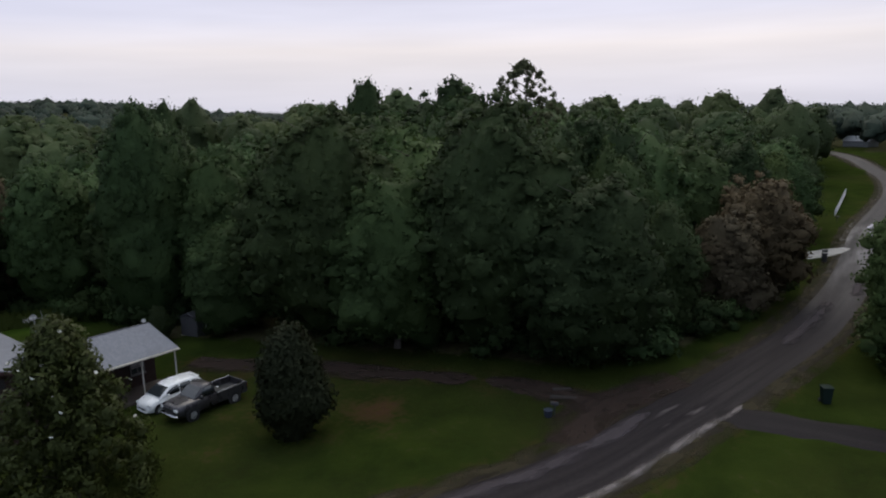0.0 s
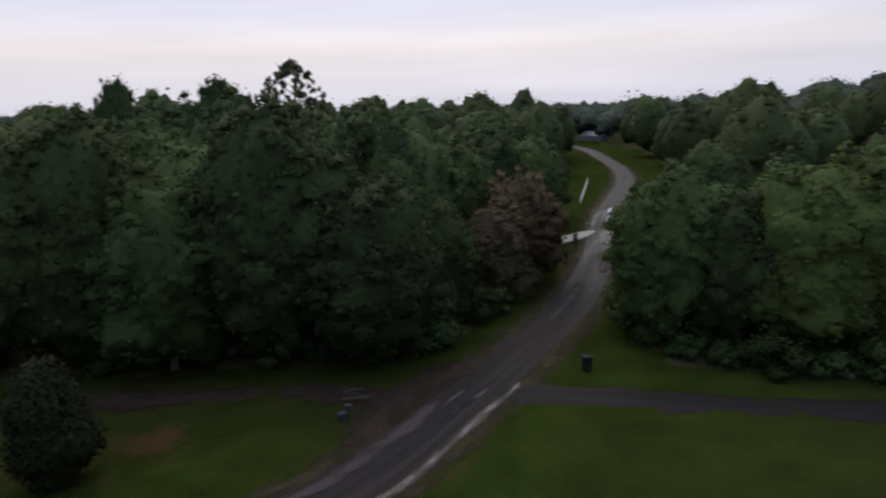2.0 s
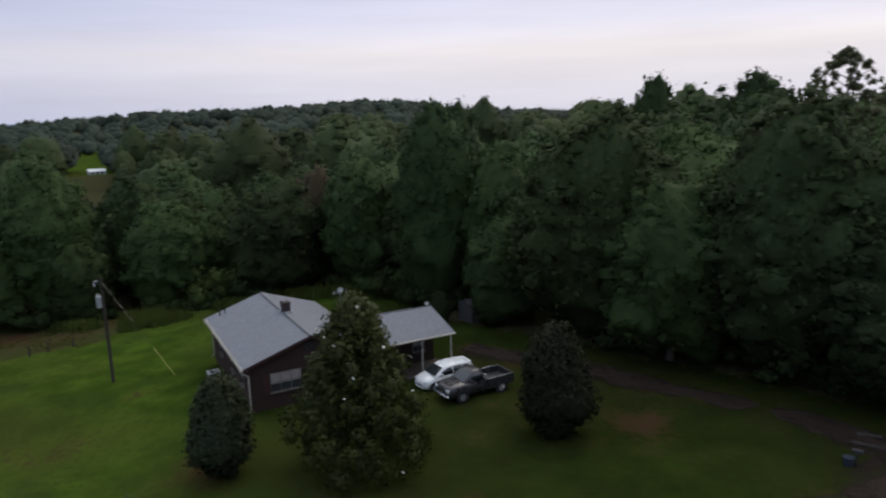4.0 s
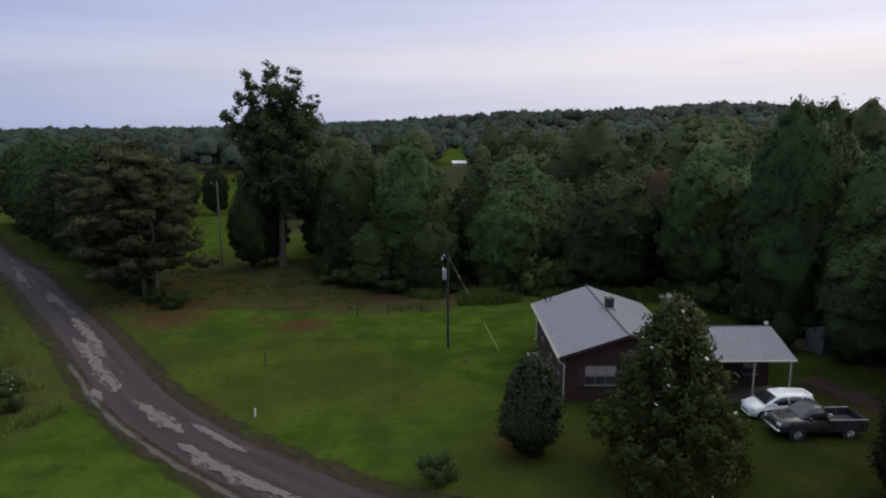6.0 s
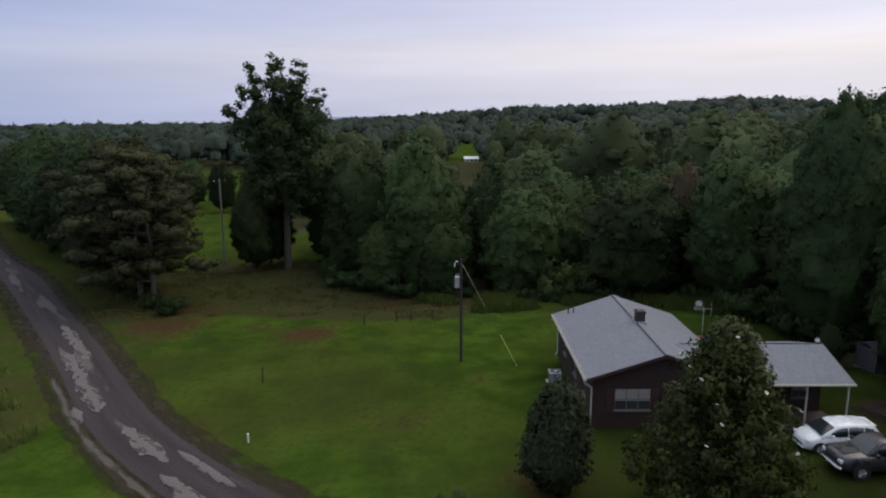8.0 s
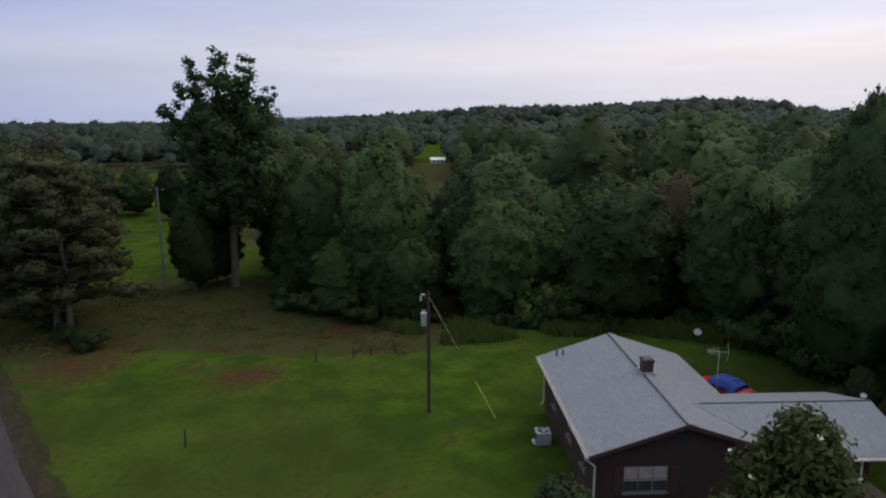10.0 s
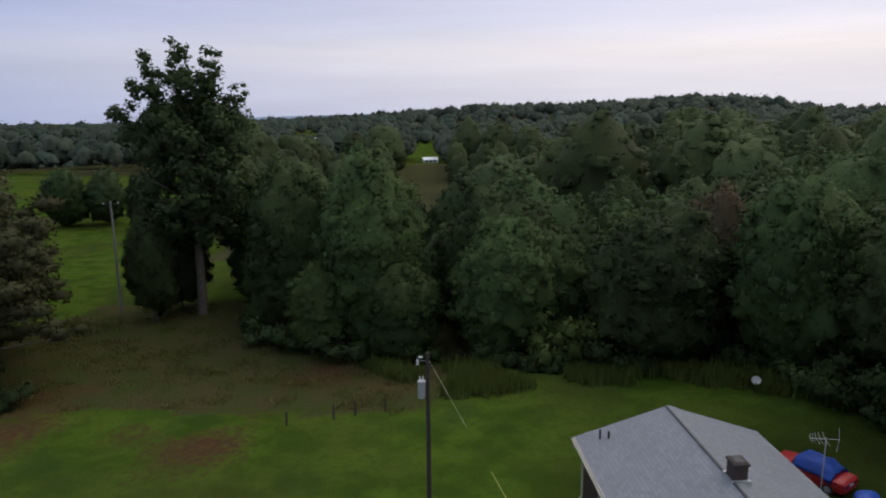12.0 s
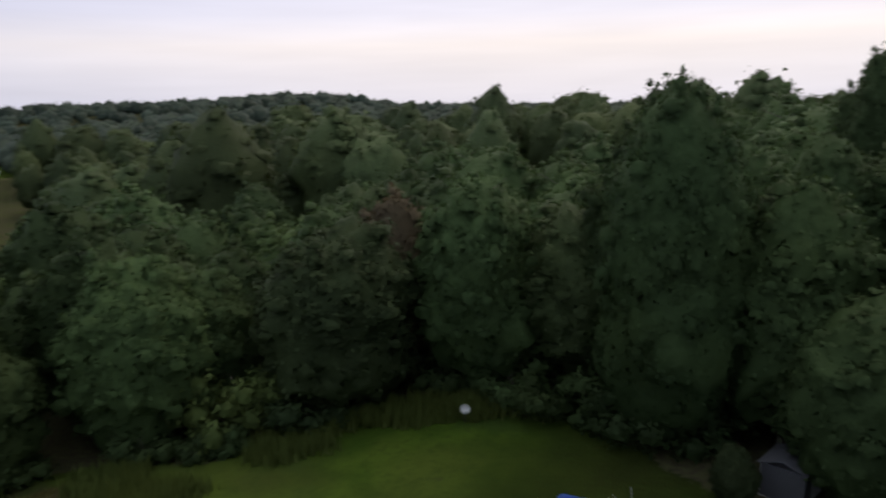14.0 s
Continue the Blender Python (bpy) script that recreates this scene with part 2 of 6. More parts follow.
def road_material(name, base, west, pale, share):
    """Old asphalt with a pale, worn layer showing in long patches, and gravel washed to its sides. UV: metres across and along."""
    m, nt, b = material(name, 0.85, 0, 0.15)
    uv = nt.nodes.new("ShaderNodeUVMap").outputs[0]
    mp = node(nt, "ShaderNodeMapping", Scale=(0.60, 0.075, 1))
    nt.links.new(uv, mp.inputs[0])
    sepuv = nt.nodes.new("ShaderNodeSeparateXYZ")
    nt.links.new(uv, sepuv.inputs[0])
    sq = nt.nodes.new("ShaderNodeMath")
    sq.operation = "MULTIPLY"
    nt.links.new(sepuv.outputs[0], sq.inputs[0])
    nt.links.new(sepuv.outputs[0], sq.inputs[1])
    patch0 = noise_node(nt, 1.0, 8, mp.outputs[0])
    pm = nt.nodes.new("ShaderNodeMath")
    pm.operation = "SUBTRACT"
    nt.links.new(patch0, pm.inputs[0])
    nt.links.new(range_node(nt, sq.outputs[0], 0.0, 5.0, -0.02, 0.16), pm.inputs[1])
    east = nt.nodes.new("ShaderNodeSeparateXYZ")
    nt.links.new(world_pos(nt), east.inputs[0])
    pm2 = nt.nodes.new("ShaderNodeMath")
    pm2.operation = "SUBTRACT"
    nt.links.new(pm.outputs[0], pm2.inputs[0])
    nt.links.new(range_node(nt, east.outputs[0], -10, 20, -0.022, 0.095), pm2.inputs[1])
    patch = pm2.outputs[0]
    mp2 = node(nt, "ShaderNodeMapping", Scale=(1.6, 0.05, 1))
    nt.links.new(uv, mp2.inputs[0])
    track = noise_node(nt, 1.0, 4, mp2.outputs[0])
    fine, grit = noise_node(nt, 6, 5, uv), noise_node(nt, 40, 3, uv)
    place = nt.nodes.new("ShaderNodeSeparateXYZ")
    nt.links.new(world_pos(nt), place.inputs[0])
    old = mix_node(nt, range_node(nt, place.outputs[0], -14, 16), west, base)
    c = mix_node(nt, range_node(nt, track, 0.35, 0.65, 0, 0.16), old, pale)
    worn = mix_node(nt, range_node(nt, fine, 0.35, 0.65), tuple(v * 0.7 for v in pale), pale)
    c = mix_node(nt, range_node(nt, patch, share - 0.01, share + 0.04), c, worn)
    c = mix_node(nt, range_node(nt, fine, 0.45, 0.7, 0, 0.45), c, tuple(v * 0.7 for v in base))
    c = mix_node(nt, range_node(nt, grit, 0.55, 0.75, 0, 0.3), c, tuple(v * 0.9 for v in pale))
    nt.links.new(c, b.inputs["Base Color"])
    # still wet where the road runs low between the trees
    wet = mix_node(nt, range_node(nt, east.outputs[0], 104, 112), range_node(nt, east.outputs[0], 48, 84), (0.0, 0.0, 0.0))
    dry = range_node(nt, patch, share - 0.1, share + 0.05, 0.7, 0.95)
    nt.links.new(mix_node(nt, wet, dry, range_node(nt, patch0, 0.4, 0.6, 0.38, 0.75)), b.inputs["Roughness"])
    nt.links.new(range_node(nt, east.outputs[0], 48, 84, 0.07, 0.22), b.inputs["Specular IOR Level"])
    bump(nt, b, grit, 0.5, 0.01)
    return m


GROUND = ground_material()
ROAD = road_material("worn_asphalt", (0.0125, 0.0100, 0.0110), (0.038, 0.030, 0.0315), (0.135, 0.117, 0.112), 0.60)
DRIVE = road_material("drive_asphalt", (0.012, 0.010, 0.011), (0.012, 0.010, 0.011), (0.050, 0.043, 0.042), 0.62)


def strewn_material(name, a, b_, half, lo, hi, grain=1.3):
    """Grit or soil strewn over a strip, thinning out unevenly towards both its sides. UV: metres across and along."""
    m, nt, b = material(name, 0.95, 0, 0.1)
    uv = nt.nodes.new("ShaderNodeUVMap").outputs[0]
    mp = node(nt, "ShaderNodeMapping", Scale=(1.0, 0.35, 1))
    nt.links.new(uv, mp.inputs[0])
    sep = nt.nodes.new("ShaderNodeSeparateXYZ")
    nt.links.new(uv, sep.inputs[0])
    ab = nt.nodes.new("ShaderNodeMath")
    ab.operation = "ABSOLUTE"
    nt.links.new(sep.outputs[0], ab.inputs[0])
    wide, grit = noise_node(nt, grain, 8, mp.outputs[0]), noise_node(nt, 9, 4, uv)
    nt.links.new(mix_node(nt, range_node(nt, grit, 0.35, 0.65), a, b_), b.inputs["Base Color"])
    s = nt.nodes.new("ShaderNodeMath")
    s.operation = "SUBTRACT"
    nt.links.new(wide, s.inputs[0])
    nt.links.new(range_node(nt, ab.outputs[0], 0.0, half, 0.0, 0.45), s.inputs[1])
    nt.links.new(range_node(nt, s.outputs[0], lo, hi), b.inputs["Alpha"])
    bump(nt, b, grit, 0.6, 0.02)
    return m


GRAVEL = strewn_material("pale_gravel", (0.20, 0.175, 0.165), (0.12, 0.105, 0.10), 0.55, 0.20, 0.62)
GRAVEL_THIN = strewn_material("thin_gravel", (0.10, 0.09, 0.075), (0.07, 0.062, 0.05), 0.4, 0.15, 0.45)
PATCH = strewn_material("worn_pale_layer", (0.160, 0.140, 0.134), (0.085, 0.074, 0.072), 1.0, 0.24, 0.36, 2.4)
# grey of the worn lane, used as well for wet sheen put into colour
SHEEN = strewn_material("worn_sheen_grey", (0.060, 0.050, 0.052), (0.044, 0.037, 0.039), 0.8, 0.12, 0.42)
SHOULDER = strewn_material("road_soil", (0.040, 0.030, 0.019), (0.026, 0.025, 0.012), 4.3, 0.0, 0.34)
WHITE = plain("white_paint", (0.72, 0.71, 0.68), 0.55)
RIDGE = plain("dark_ridge_cap", (0.06, 0.06, 0.065), 0.6)
DARK = plain("dark_plastic", (0.03, 0.03, 0.032), 0.5)
GLASS_DARK = plain("window_glass", (0.04, 0.045, 0.05), 0.08, 0, 3, 0.1, 0.6, 0.02)
CURTAIN = plain("white_curtain", (0.34, 0.30, 0.29), 0.9)
FRAME = plain("weathered_frame_paint", (0.15, 0.135, 0.125), 0.6)
TRIM = plain("cream_trim_paint", (0.46, 0.43, 0.37), 0.6)
PORCH = plain("brown_porch_boards", (0.07, 0.055, 0.048), 0.8)
SHUTTER = plain("dark_red_shutter", (0.060, 0.026, 0.024), 0.6)
STEEL = plain("galvanised_steel", (0.48, 0.49, 0.50), 0.45, 0.6)
CONCRETE = plain("concrete", (0.38, 0.36, 0.33), 0.9, 0, 1.5)


def brick_material():
    m, nt, b = material("dark_red_brick", 0.85, 0, 0.25)
    co = nt.nodes.new("ShaderNodeTexCoord")
    sep = nt.nodes.new("ShaderNodeSeparateXYZ")
    nt.links.new(co.outputs["Object"], sep.inputs[0])
    add = nt.nodes.new("ShaderNodeMath")
    nt.links.new(sep.outputs[0], add.inputs[0])
    nt.links.new(sep.outputs[1], add.inputs[1])
    comb = nt.nodes.new("ShaderNodeCombineXYZ")
    nt.links.new(add.outputs[0], comb.inputs[0])
    nt.links.new(sep.outputs[2], comb.inputs[1])
    br = node(nt, "ShaderNodeTexBrick", Scale=1.0)
    br.inputs["Brick Width"].default_value, br.inputs["Row Height"].default_value = 0.21, 0.075
    br.inputs["Mortar Size"].default_value = 0.008
    br.inputs["Color1"].default_value = (0.042, 0.019, 0.014, 1)
    br.inputs["Color2"].default_value = (0.027, 0.015, 0.013, 1)
    br.inputs["Mortar"].default_value = (0.058, 0.047, 0.043, 1)
    nt.links.new(comb.outputs[0], br.inputs[0])
    c = mix_node(nt, range_node(nt, noise_node(nt, 1.2, 4), 0.4, 0.7, 0, 0.5), br.outputs[0], (0.034, 0.020, 0.017))
    nt.links.new(c, b.inputs["Base Color"])
    bump(nt, b, br.outputs[1], -0.5, 0.01)
    return m


def shingle_material():
    """Grey shingles: overlapping courses across the slope, each tab a little lighter or darker, with faint streaks down it."""
    m, nt, b = material("grey_shingles", 0.75, 0, 0.25)
    co = nt.nodes.new("ShaderNodeTexCoord").outputs["Object"]
    br = node(nt, "ShaderNodeTexBrick", Scale=1.0)
    br.inputs["Brick Width"].default_value, br.inputs["Row Height"].default_value = 0.28, 0.17
    br.inputs["Mortar Size"].default_value = 0.014
    br.inputs["Color1"].default_value = (0.178, 0.184, 0.206, 1)
    br.inputs["Color2"].default_value = (0.140, 0.146, 0.166, 1)
    br.inputs["Mortar"].default_value = (0.128, 0.133, 0.149, 1)
    rot_ = node(nt, "ShaderNodeMapping", Rotation=(0, 0, radians(90)))
    nt.links.new(co, rot_.inputs[0])
    nt.links.new(rot_.outputs[0], br.inputs[0])
    c = mix_node(nt, range_node(nt, noise_node(nt, 0.7, 4), 0.4, 0.7, 0, 0.35), br.outputs[0], (0.135, 0.138, 0.152))
    c = mix_node(nt, range_node(nt, noise_node(nt, 14, 4), 0.5, 0.8, 0, 0.4), c, (0.22, 0.225, 0.245))
    nt.links.new(c, b.inputs["Base Color"])
    bump(nt, b, br.outputs[1], -0.6, 0.012)
    return m


ROOF = shingle_material()
BRICK = brick_material()


# ---- helpers for parts ----
def mesh_of(name, bm, mat):
    me = bpy.data.meshes.new(name)
    bm.to_mesh(me)
    bm.free()
    me.materials.append(mat)
    return me


def part(name, bm, mat, parent, label="", smooth=False):
    """One bmesh as one mesh object under its thing."""
    ob = new(name, mesh_of(name, bm, mat))
    ob.parent = parent
    if smooth:
        ob.data.shade_smooth()
    if label:
        tagged(ob, label)
    return ob


def thing(name, x, y, z, turn=0, label="", category="", group="", kind=""):
    ob = new(name)
    ob.matrix_world = pose(x, y, z, 0, 0, turn)
    ob.empty_display_size = 0.3
    return tagged(ob, label, category, group, kind)


def box(bm, x0, y0, z0, x1, y1, z1, bevel=0.0):
    r = bmesh.ops.create_cube(bm, size=1, matrix=Matrix.Translation(((x0 + x1) / 2, (y0 + y1) / 2, (z0 + z1) / 2)) @ Matrix.Diagonal((x1 - x0, y1 - y0, z1 - z0, 1)))
    if bevel:
        es = {e for v in r["verts"] for e in v.link_edges}
        bmesh.ops.bevel(bm, geom=list(es), offset=bevel, segments=1, affect="EDGES")
    return bm


def cyl(bm, a, b, r0, r1=None, n=10, caps=True):
    a, b = Vector(a), Vector(b)
    d = b - a
    m = Matrix.Translation((a + b) / 2) @ d.to_track_quat("Z", "Y").to_matrix().to_4x4()
    bmesh.ops.create_cone(bm, cap_ends=caps, segments=n, radius1=r0, radius2=r0 if r1 is None else r1, depth=d.length, matrix=m)
    return bm


def prism(bm, outline, y0, y1, axis="y"):
    """An outline of (across, up) pushed from y0 to y1 along an axis."""
    def p(u, w, s):
        return (u, s, w) if axis == "y" else (s, u, w)
    a = [bm.verts.new(p(u, w, y0)) for u, w in outline]
    b = [bm.verts.new(p(u, w, y1)) for u, w in outline]
    n = len(a)
    fs = [bm.faces.new(a), bm.faces.new(b[::-1])]
    for i in range(n):
        fs.append(bm.faces.new((a[i], b[i], b[(i + 1) % n], a[(i + 1) % n])))
    bmesh.ops.recalc_face_normals(bm, faces=fs)
    return bm


B = bmesh.new


# ---- the lie of the land ----
LAND = np.array([
    (5, 5, 0), (0, -8, -.3), (14, -5, 0), (21, 5, 0), (-7, 14, -1), (-20, 1, -1.5), (-14, -8, -1.2), (-30, 4, -1.3),
    (-40, 16, -1.5), (-40, 59, -3.7), (-30, 57, -3.1), (-62, 46, -1.4), (8, 26, -.7), (17, 24, -.7), (-4, 26, -1.3), (-15, 42, -3.2),
    (5, 42, -3), (32, 22, -.6), (45, 5, .2), (29, -32, .7), (17, -27, .3), (-8, -42, .2)], float)
LAND2 = np.array([(36, -38, .8), (77, -31, .8), (106, -28, 1), (160, -25, 1.5), (235, -10, 3), (36, -56, 1), (70, -65, 3),
    (130, -95, 7), (260, -170, 17), (0, 130, -9), (2, 430, -12), (13, 720, -14), (-300, 480, -25), (150, 280, -7), (280, 650, 2), (430, 1030, 27)], float)
LAND3 = np.array([(105, 115, 2.5), (112, 75, 3), (150, 110, 4), (195, 130, 3), (250, 1020, 17), (700, 980, 2), (320, 100, -3), (600, 0, -8), (-130, 240, -6), (-60, 100, -5), (-90, 78, -2), (-300, 0, 0),
    (-400, -400, 0), (0, -300, 0), (500, -400, 22), (1200, 700, -14), (1500, -300, -10), (-800, 1500, -31), (100, 1900, -28), (-2500, 2500, -20), (2500, 2500, -8), (2500, -2500, 0), (-2500, -2500, 0)], float)
CONTROL = np.concatenate([LAND, LAND2, LAND3])


def ground_z(x, y):
    """Height of the ground; takes arrays."""
    x, y = np.asarray(x, float), np.asarray(y, float)
    num, den = np.zeros_like(x), np.zeros_like(x)
    for cx, cy, cz in CONTROL:
        w = 1.0 / ((x - cx) ** 2 + (y - cy) ** 2 + 30.0) ** 1.7
        num += w * cz
        den += w
    return num / den


def gz(x, y):
    return float(ground_z(np.array([x]), np.array([y]))[0])


ROAD_LINE = [(-118, 112), (-96, 86), (-72, 56), (-60, 43), (-47, 27), (-38, 15.5), (-29.2, 3.8), (-22.25, -2.95), (-15.3, -8.65), (-6.25, -14.5), (4, -19.8),
             (12, -24.2), (20, -27.6), (28, -29.6), (38, -31.4), (50, -33), (65, -33.4), (80, -32.6), (100, -31.2), (124, -31), (143, -30.6), (165, -28), (184, -24), (215, -14), (240, -4), (300, 30)]
SIDE_LINE = [(30.5, -31.5), (31.2, -35), (31.8, -40), (32.4, -46.5), (33.8, -54.5), (36, -66), (42, -90)]
CLAY_LINE = [(27.2, -27), (28.2, -22.5), (27.5, -17.5), (25.6, -12), (23.6, -6), (20.4, -1), (18.4, 3.5)]
FAR_DRIVE = [(86, -31), (80, -27.5), (74, -22), (70, -12)]


def smooth_line(pts, step):
    """A Catmull-Rom line through the points, at even steps."""
    p = np.array([pts[0], *pts, pts[-1]], float)
    out = []
    for i in range(1, len(p) - 2):
        n = max(2, int(np.linalg.norm(p[i + 1] - p[i]) / step))
        for s in np.arange(n) / n:
            a, b, c, d = p[i - 1], p[i], p[i + 1], p[i + 2]
            out.append(0.5 * (2 * b + (c - a) * s + (2 * a - 5 * b + 4 * c - d) * s * s + (3 * b - a - 3 * c + d) * s ** 3))
    out.append(p[-1])
    return np.array(out)


def near_line(x, y, line):
    d = np.full(np.shape(x), 1e9)
    for cx, cy in line:
        d = np.minimum(d, (x - cx) ** 2 + (y - cy) ** 2)
    return np.sqrt(d)


def inside(x, y, poly):
    x, y = np.asarray(x, float), np.asarray(y, float)
    r = np.zeros(x.shape, bool)
    n = len(poly)
    for i in range(n):
        (x0, y0), (x1, y1) = poly[i], poly[(i + 1) % n]
        if y0 == y1:
            continue
        hit = ((y0 > y) != (y1 > y)) & (x < (x1 - x0) * (y - y0) / (y1 - y0) + x0)
        r ^= hit
    return r


WOOD_EAST = [(20.5, 11), (24, 5), (27, -2), (31, -11), (32.5, -19), (37, -25), (54, -28.5), (72, -28), (88, -23), (130, -17), (130, 60), (60, 70), (31, 31), (22, 22)]
WOOD_SOUTH = [(43, -39.5), (38.5, -42), (37.5, -48), (38.5, -58), (42, -85), (120, -85), (120, -36), (75, -38)]
WOOD_NORTH = [(20, 23), (18.5, 28), (14.5, 30.5), (8, 32), (2, 32.5), (-1.5, 37.5), (-10, 39.5), (-18, 43.5), (-23, 50), (-26, 66), (-24, 95), (60, 95), (60, 70), (31, 31)]
PASTURE = [(-44, 66), (-62, 62), (-105, 105), (-190, 210), (-180, 280), (-90, 270), (-60, 150), (-40, 100)]
ROUGH = [(-44, 26), (-30, 29), (-18, 27), (-8, 26), (-3, 30), (-6, 39), (-18, 43), (-24, 52), (-27, 62), (-44, 62), (-50, 45)]


def build_ground():
    fine = np.concatenate([np.arange(-75, 115, 1.25)])
    grow = np.cumsum(np.geomspace(2.0, 420, 34))
    xs = np.concatenate([fine[0] - grow[::-1], fine, fine[-1] + grow])
    fy = np.arange(-62, 112, 1.25)
    ys = np.concatenate([fy[0] - grow[::-1], fy, fy[-1] + grow])
    X, Y = np.meshgrid(xs, ys)
    Z = ground_z(X, Y)
    road = smooth_line(ROAD_LINE, 2.0)
    rd = near_line(X, Y, road)
    roughness = 0.10 * np.sin(X * 0.9 + 1.3 * np.sin(Y * 0.6)) * np.sin(Y * 0.8 + 1.1 * np.sin(X * 0.5)) + 0.10 * np.sin(X * 0.23 + 2) * np.sin(Y * 0.27)
    Z = Z + roughness * np.clip((rd - 4) / 6, 0, 1)
    nx, ny = len(xs), len(ys)
    V = np.stack([X, Y, Z], -1).reshape(-1, 3)
    i = np.arange((ny - 1) * (nx - 1))
    r, c = i // (nx - 1), i % (nx - 1)
    q = r * nx + c
    F = np.stack([q, q + 1, q + nx + 1, q + nx], 1)
    me = bpy.data.meshes.new("ground")
    me.from_pydata(V.tolist(), [], F.tolist())
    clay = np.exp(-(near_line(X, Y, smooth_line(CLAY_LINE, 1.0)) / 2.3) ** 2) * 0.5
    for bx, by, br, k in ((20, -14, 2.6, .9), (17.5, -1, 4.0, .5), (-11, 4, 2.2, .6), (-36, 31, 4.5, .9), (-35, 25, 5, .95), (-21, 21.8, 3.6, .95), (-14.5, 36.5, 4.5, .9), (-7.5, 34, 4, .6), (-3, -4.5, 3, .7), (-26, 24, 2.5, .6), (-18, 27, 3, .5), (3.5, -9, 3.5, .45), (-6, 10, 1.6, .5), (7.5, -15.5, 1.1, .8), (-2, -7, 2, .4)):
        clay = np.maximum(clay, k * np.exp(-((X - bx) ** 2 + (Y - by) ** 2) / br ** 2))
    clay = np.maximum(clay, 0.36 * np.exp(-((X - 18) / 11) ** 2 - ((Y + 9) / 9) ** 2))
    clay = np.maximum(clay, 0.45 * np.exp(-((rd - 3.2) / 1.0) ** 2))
    wood = (inside(X, Y, WOOD_EAST) | inside(X, Y, WOOD_SOUTH) | inside(X, Y, WOOD_NORTH)).astype(float)
    far = ((X ** 2 + Y ** 2) > 95 ** 2) & ~inside(X, Y, PASTURE) & (rd > 14)
    far &= ~((Y > 390) & (Y < 760) & (np.abs(X + 8 - 0.027 * (Y + 22)) < 0.034 * Y)) & ~((Y > 380) & (Y < 900) & (np.abs(X + 8 + 0.15 * Y) < 0.025 * Y))
    wood = np.maximum(wood, far * 0.7)
    rough = np.maximum(inside(X, Y, ROUGH) * 0.9, inside(X, Y, PASTURE) * 0.2)
    rough = np.maximum(rough, 0.5 * ((X < -33) & (rd < 12)))
    col = me.color_attributes.new("cover", "FLOAT_COLOR", "POINT")
    # grass by place: bright thick west lawns; yard before the wood and lot over the road thin, and darkened to carry
    # dimmer light
    lush_bright = 1 / (1 + np.exp(-(-X - 1 + np.clip(Y - 13, 0, 60) * 2).clip(-40, 40) / 2.5))
    lush_bright = np.where((Y > 300) | inside(X, Y, PASTURE), 1.0, lush_bright)
    data = np.stack([clay, rough, wood, lush_bright], -1).reshape(-1).astype(np.float32)
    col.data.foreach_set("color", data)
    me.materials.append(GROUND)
    me.shade_smooth()
    return tagged(new("ground", me), "mown lawn, rough meadow, red clay patches and woodland floor", "ground", kind="structure")


build_ground()


def ribbon(name, line, width, lift, mat, label, category, step=1.0, ragged=0.25, kind="structure", seed=1, taper=0.0):
    """A road on the ground: six strips across with a slight crown, its edges uneven."""
    pts = smooth_line(line, step)
    tang = np.gradient(pts, axis=0)
    tang /= np.linalg.norm(tang, axis=1)[:, None]
    nor = np.stack([-tang[:, 1], tang[:, 0]], 1)
    along = np.concatenate([[0], np.cumsum(np.linalg.norm(np.diff(pts, axis=0), axis=1))])
    V, F, UV = [], [], []
    K = 7
    for i in range(len(pts)):
        zc = None
        for k in range(K):
            u = k / (K - 1) * 2 - 1
            wob = 0
            if k in (0, K - 1):
                wob = ragged * (noise.noise((along[i] * 0.45, seed + k, 0)) + 0.5 * noise.noise((along[i] * 1.9, seed + k, 3)))
            full = width * min(1.0, 0.12 + math.sqrt(min(along[i], along[-1] - along[i]) / taper)) if taper else width
            x, y = pts[i] + nor[i] * (u * full / 2 + (wob if u > 0 else -wob))
            z = gz(x, y) + lift + 0.05 * (1 - u * u) - (0.06 if k in (0, K - 1) else 0)
            V.append((x, y, z))
            UV.append((u * width / 2, along[i]))
    for i in range(len(pts) - 1):
        for k in range(K - 1):
            a = i * K + k
            F.append((a, a + K, a + K + 1, a + 1))
    me = bpy.data.meshes.new(name)
    me.from_pydata(V, [], F)
    uv = me.uv_layers.new(name="UVMap")
    for poly in me.polygons:
        for li in poly.loop_indices:
            uv.data[li].uv = UV[me.loops[li].vertex_index]
    me.materials.append(mat)
    me.shade_smooth()
    ob = tagged(new(name, me), label, category, kind=kind)
    if me.polygons[0].normal.z < 0:
        me.flip_normals()
    return ob


ribbon("road", ROAD_LINE, 5.2, 0.06, ROAD, "narrow old asphalt road with pale worn patches", "road", 1.0, 0.35)
ribbon("road_shoulder", ROAD_LINE, 7.6, 0.035, SHOULDER, "worn brown soil along both sides of the road", "verge", 1.0, 0.5, seed=3)
SOIL = strewn_material("dark_track_soil", (0.036, 0.023, 0.018), (0.024, 0.018, 0.014), 2.4, 0.06, 0.42)
ribbon("dirt_track", CLAY_LINE, 3.2, 0.03, SOIL, "dark red-brown dirt track along the edge of the wood", "track", 1.0, 0.5, seed=12)
ribbon("track_mouth", [(22.5, -26.3), (26.5, -25.6), (30, -26.4), (34, -28.6)], 5.0, 0.045, SOIL, "dark soil where the track meets the road", "track", 1.0, 0.6, seed=13)
ribbon("driveway", SIDE_LINE, 3.0, 0.045, DRIVE, "dark asphalt side drive joining the road", "driveway", 1.0, 0.6, seed=5)
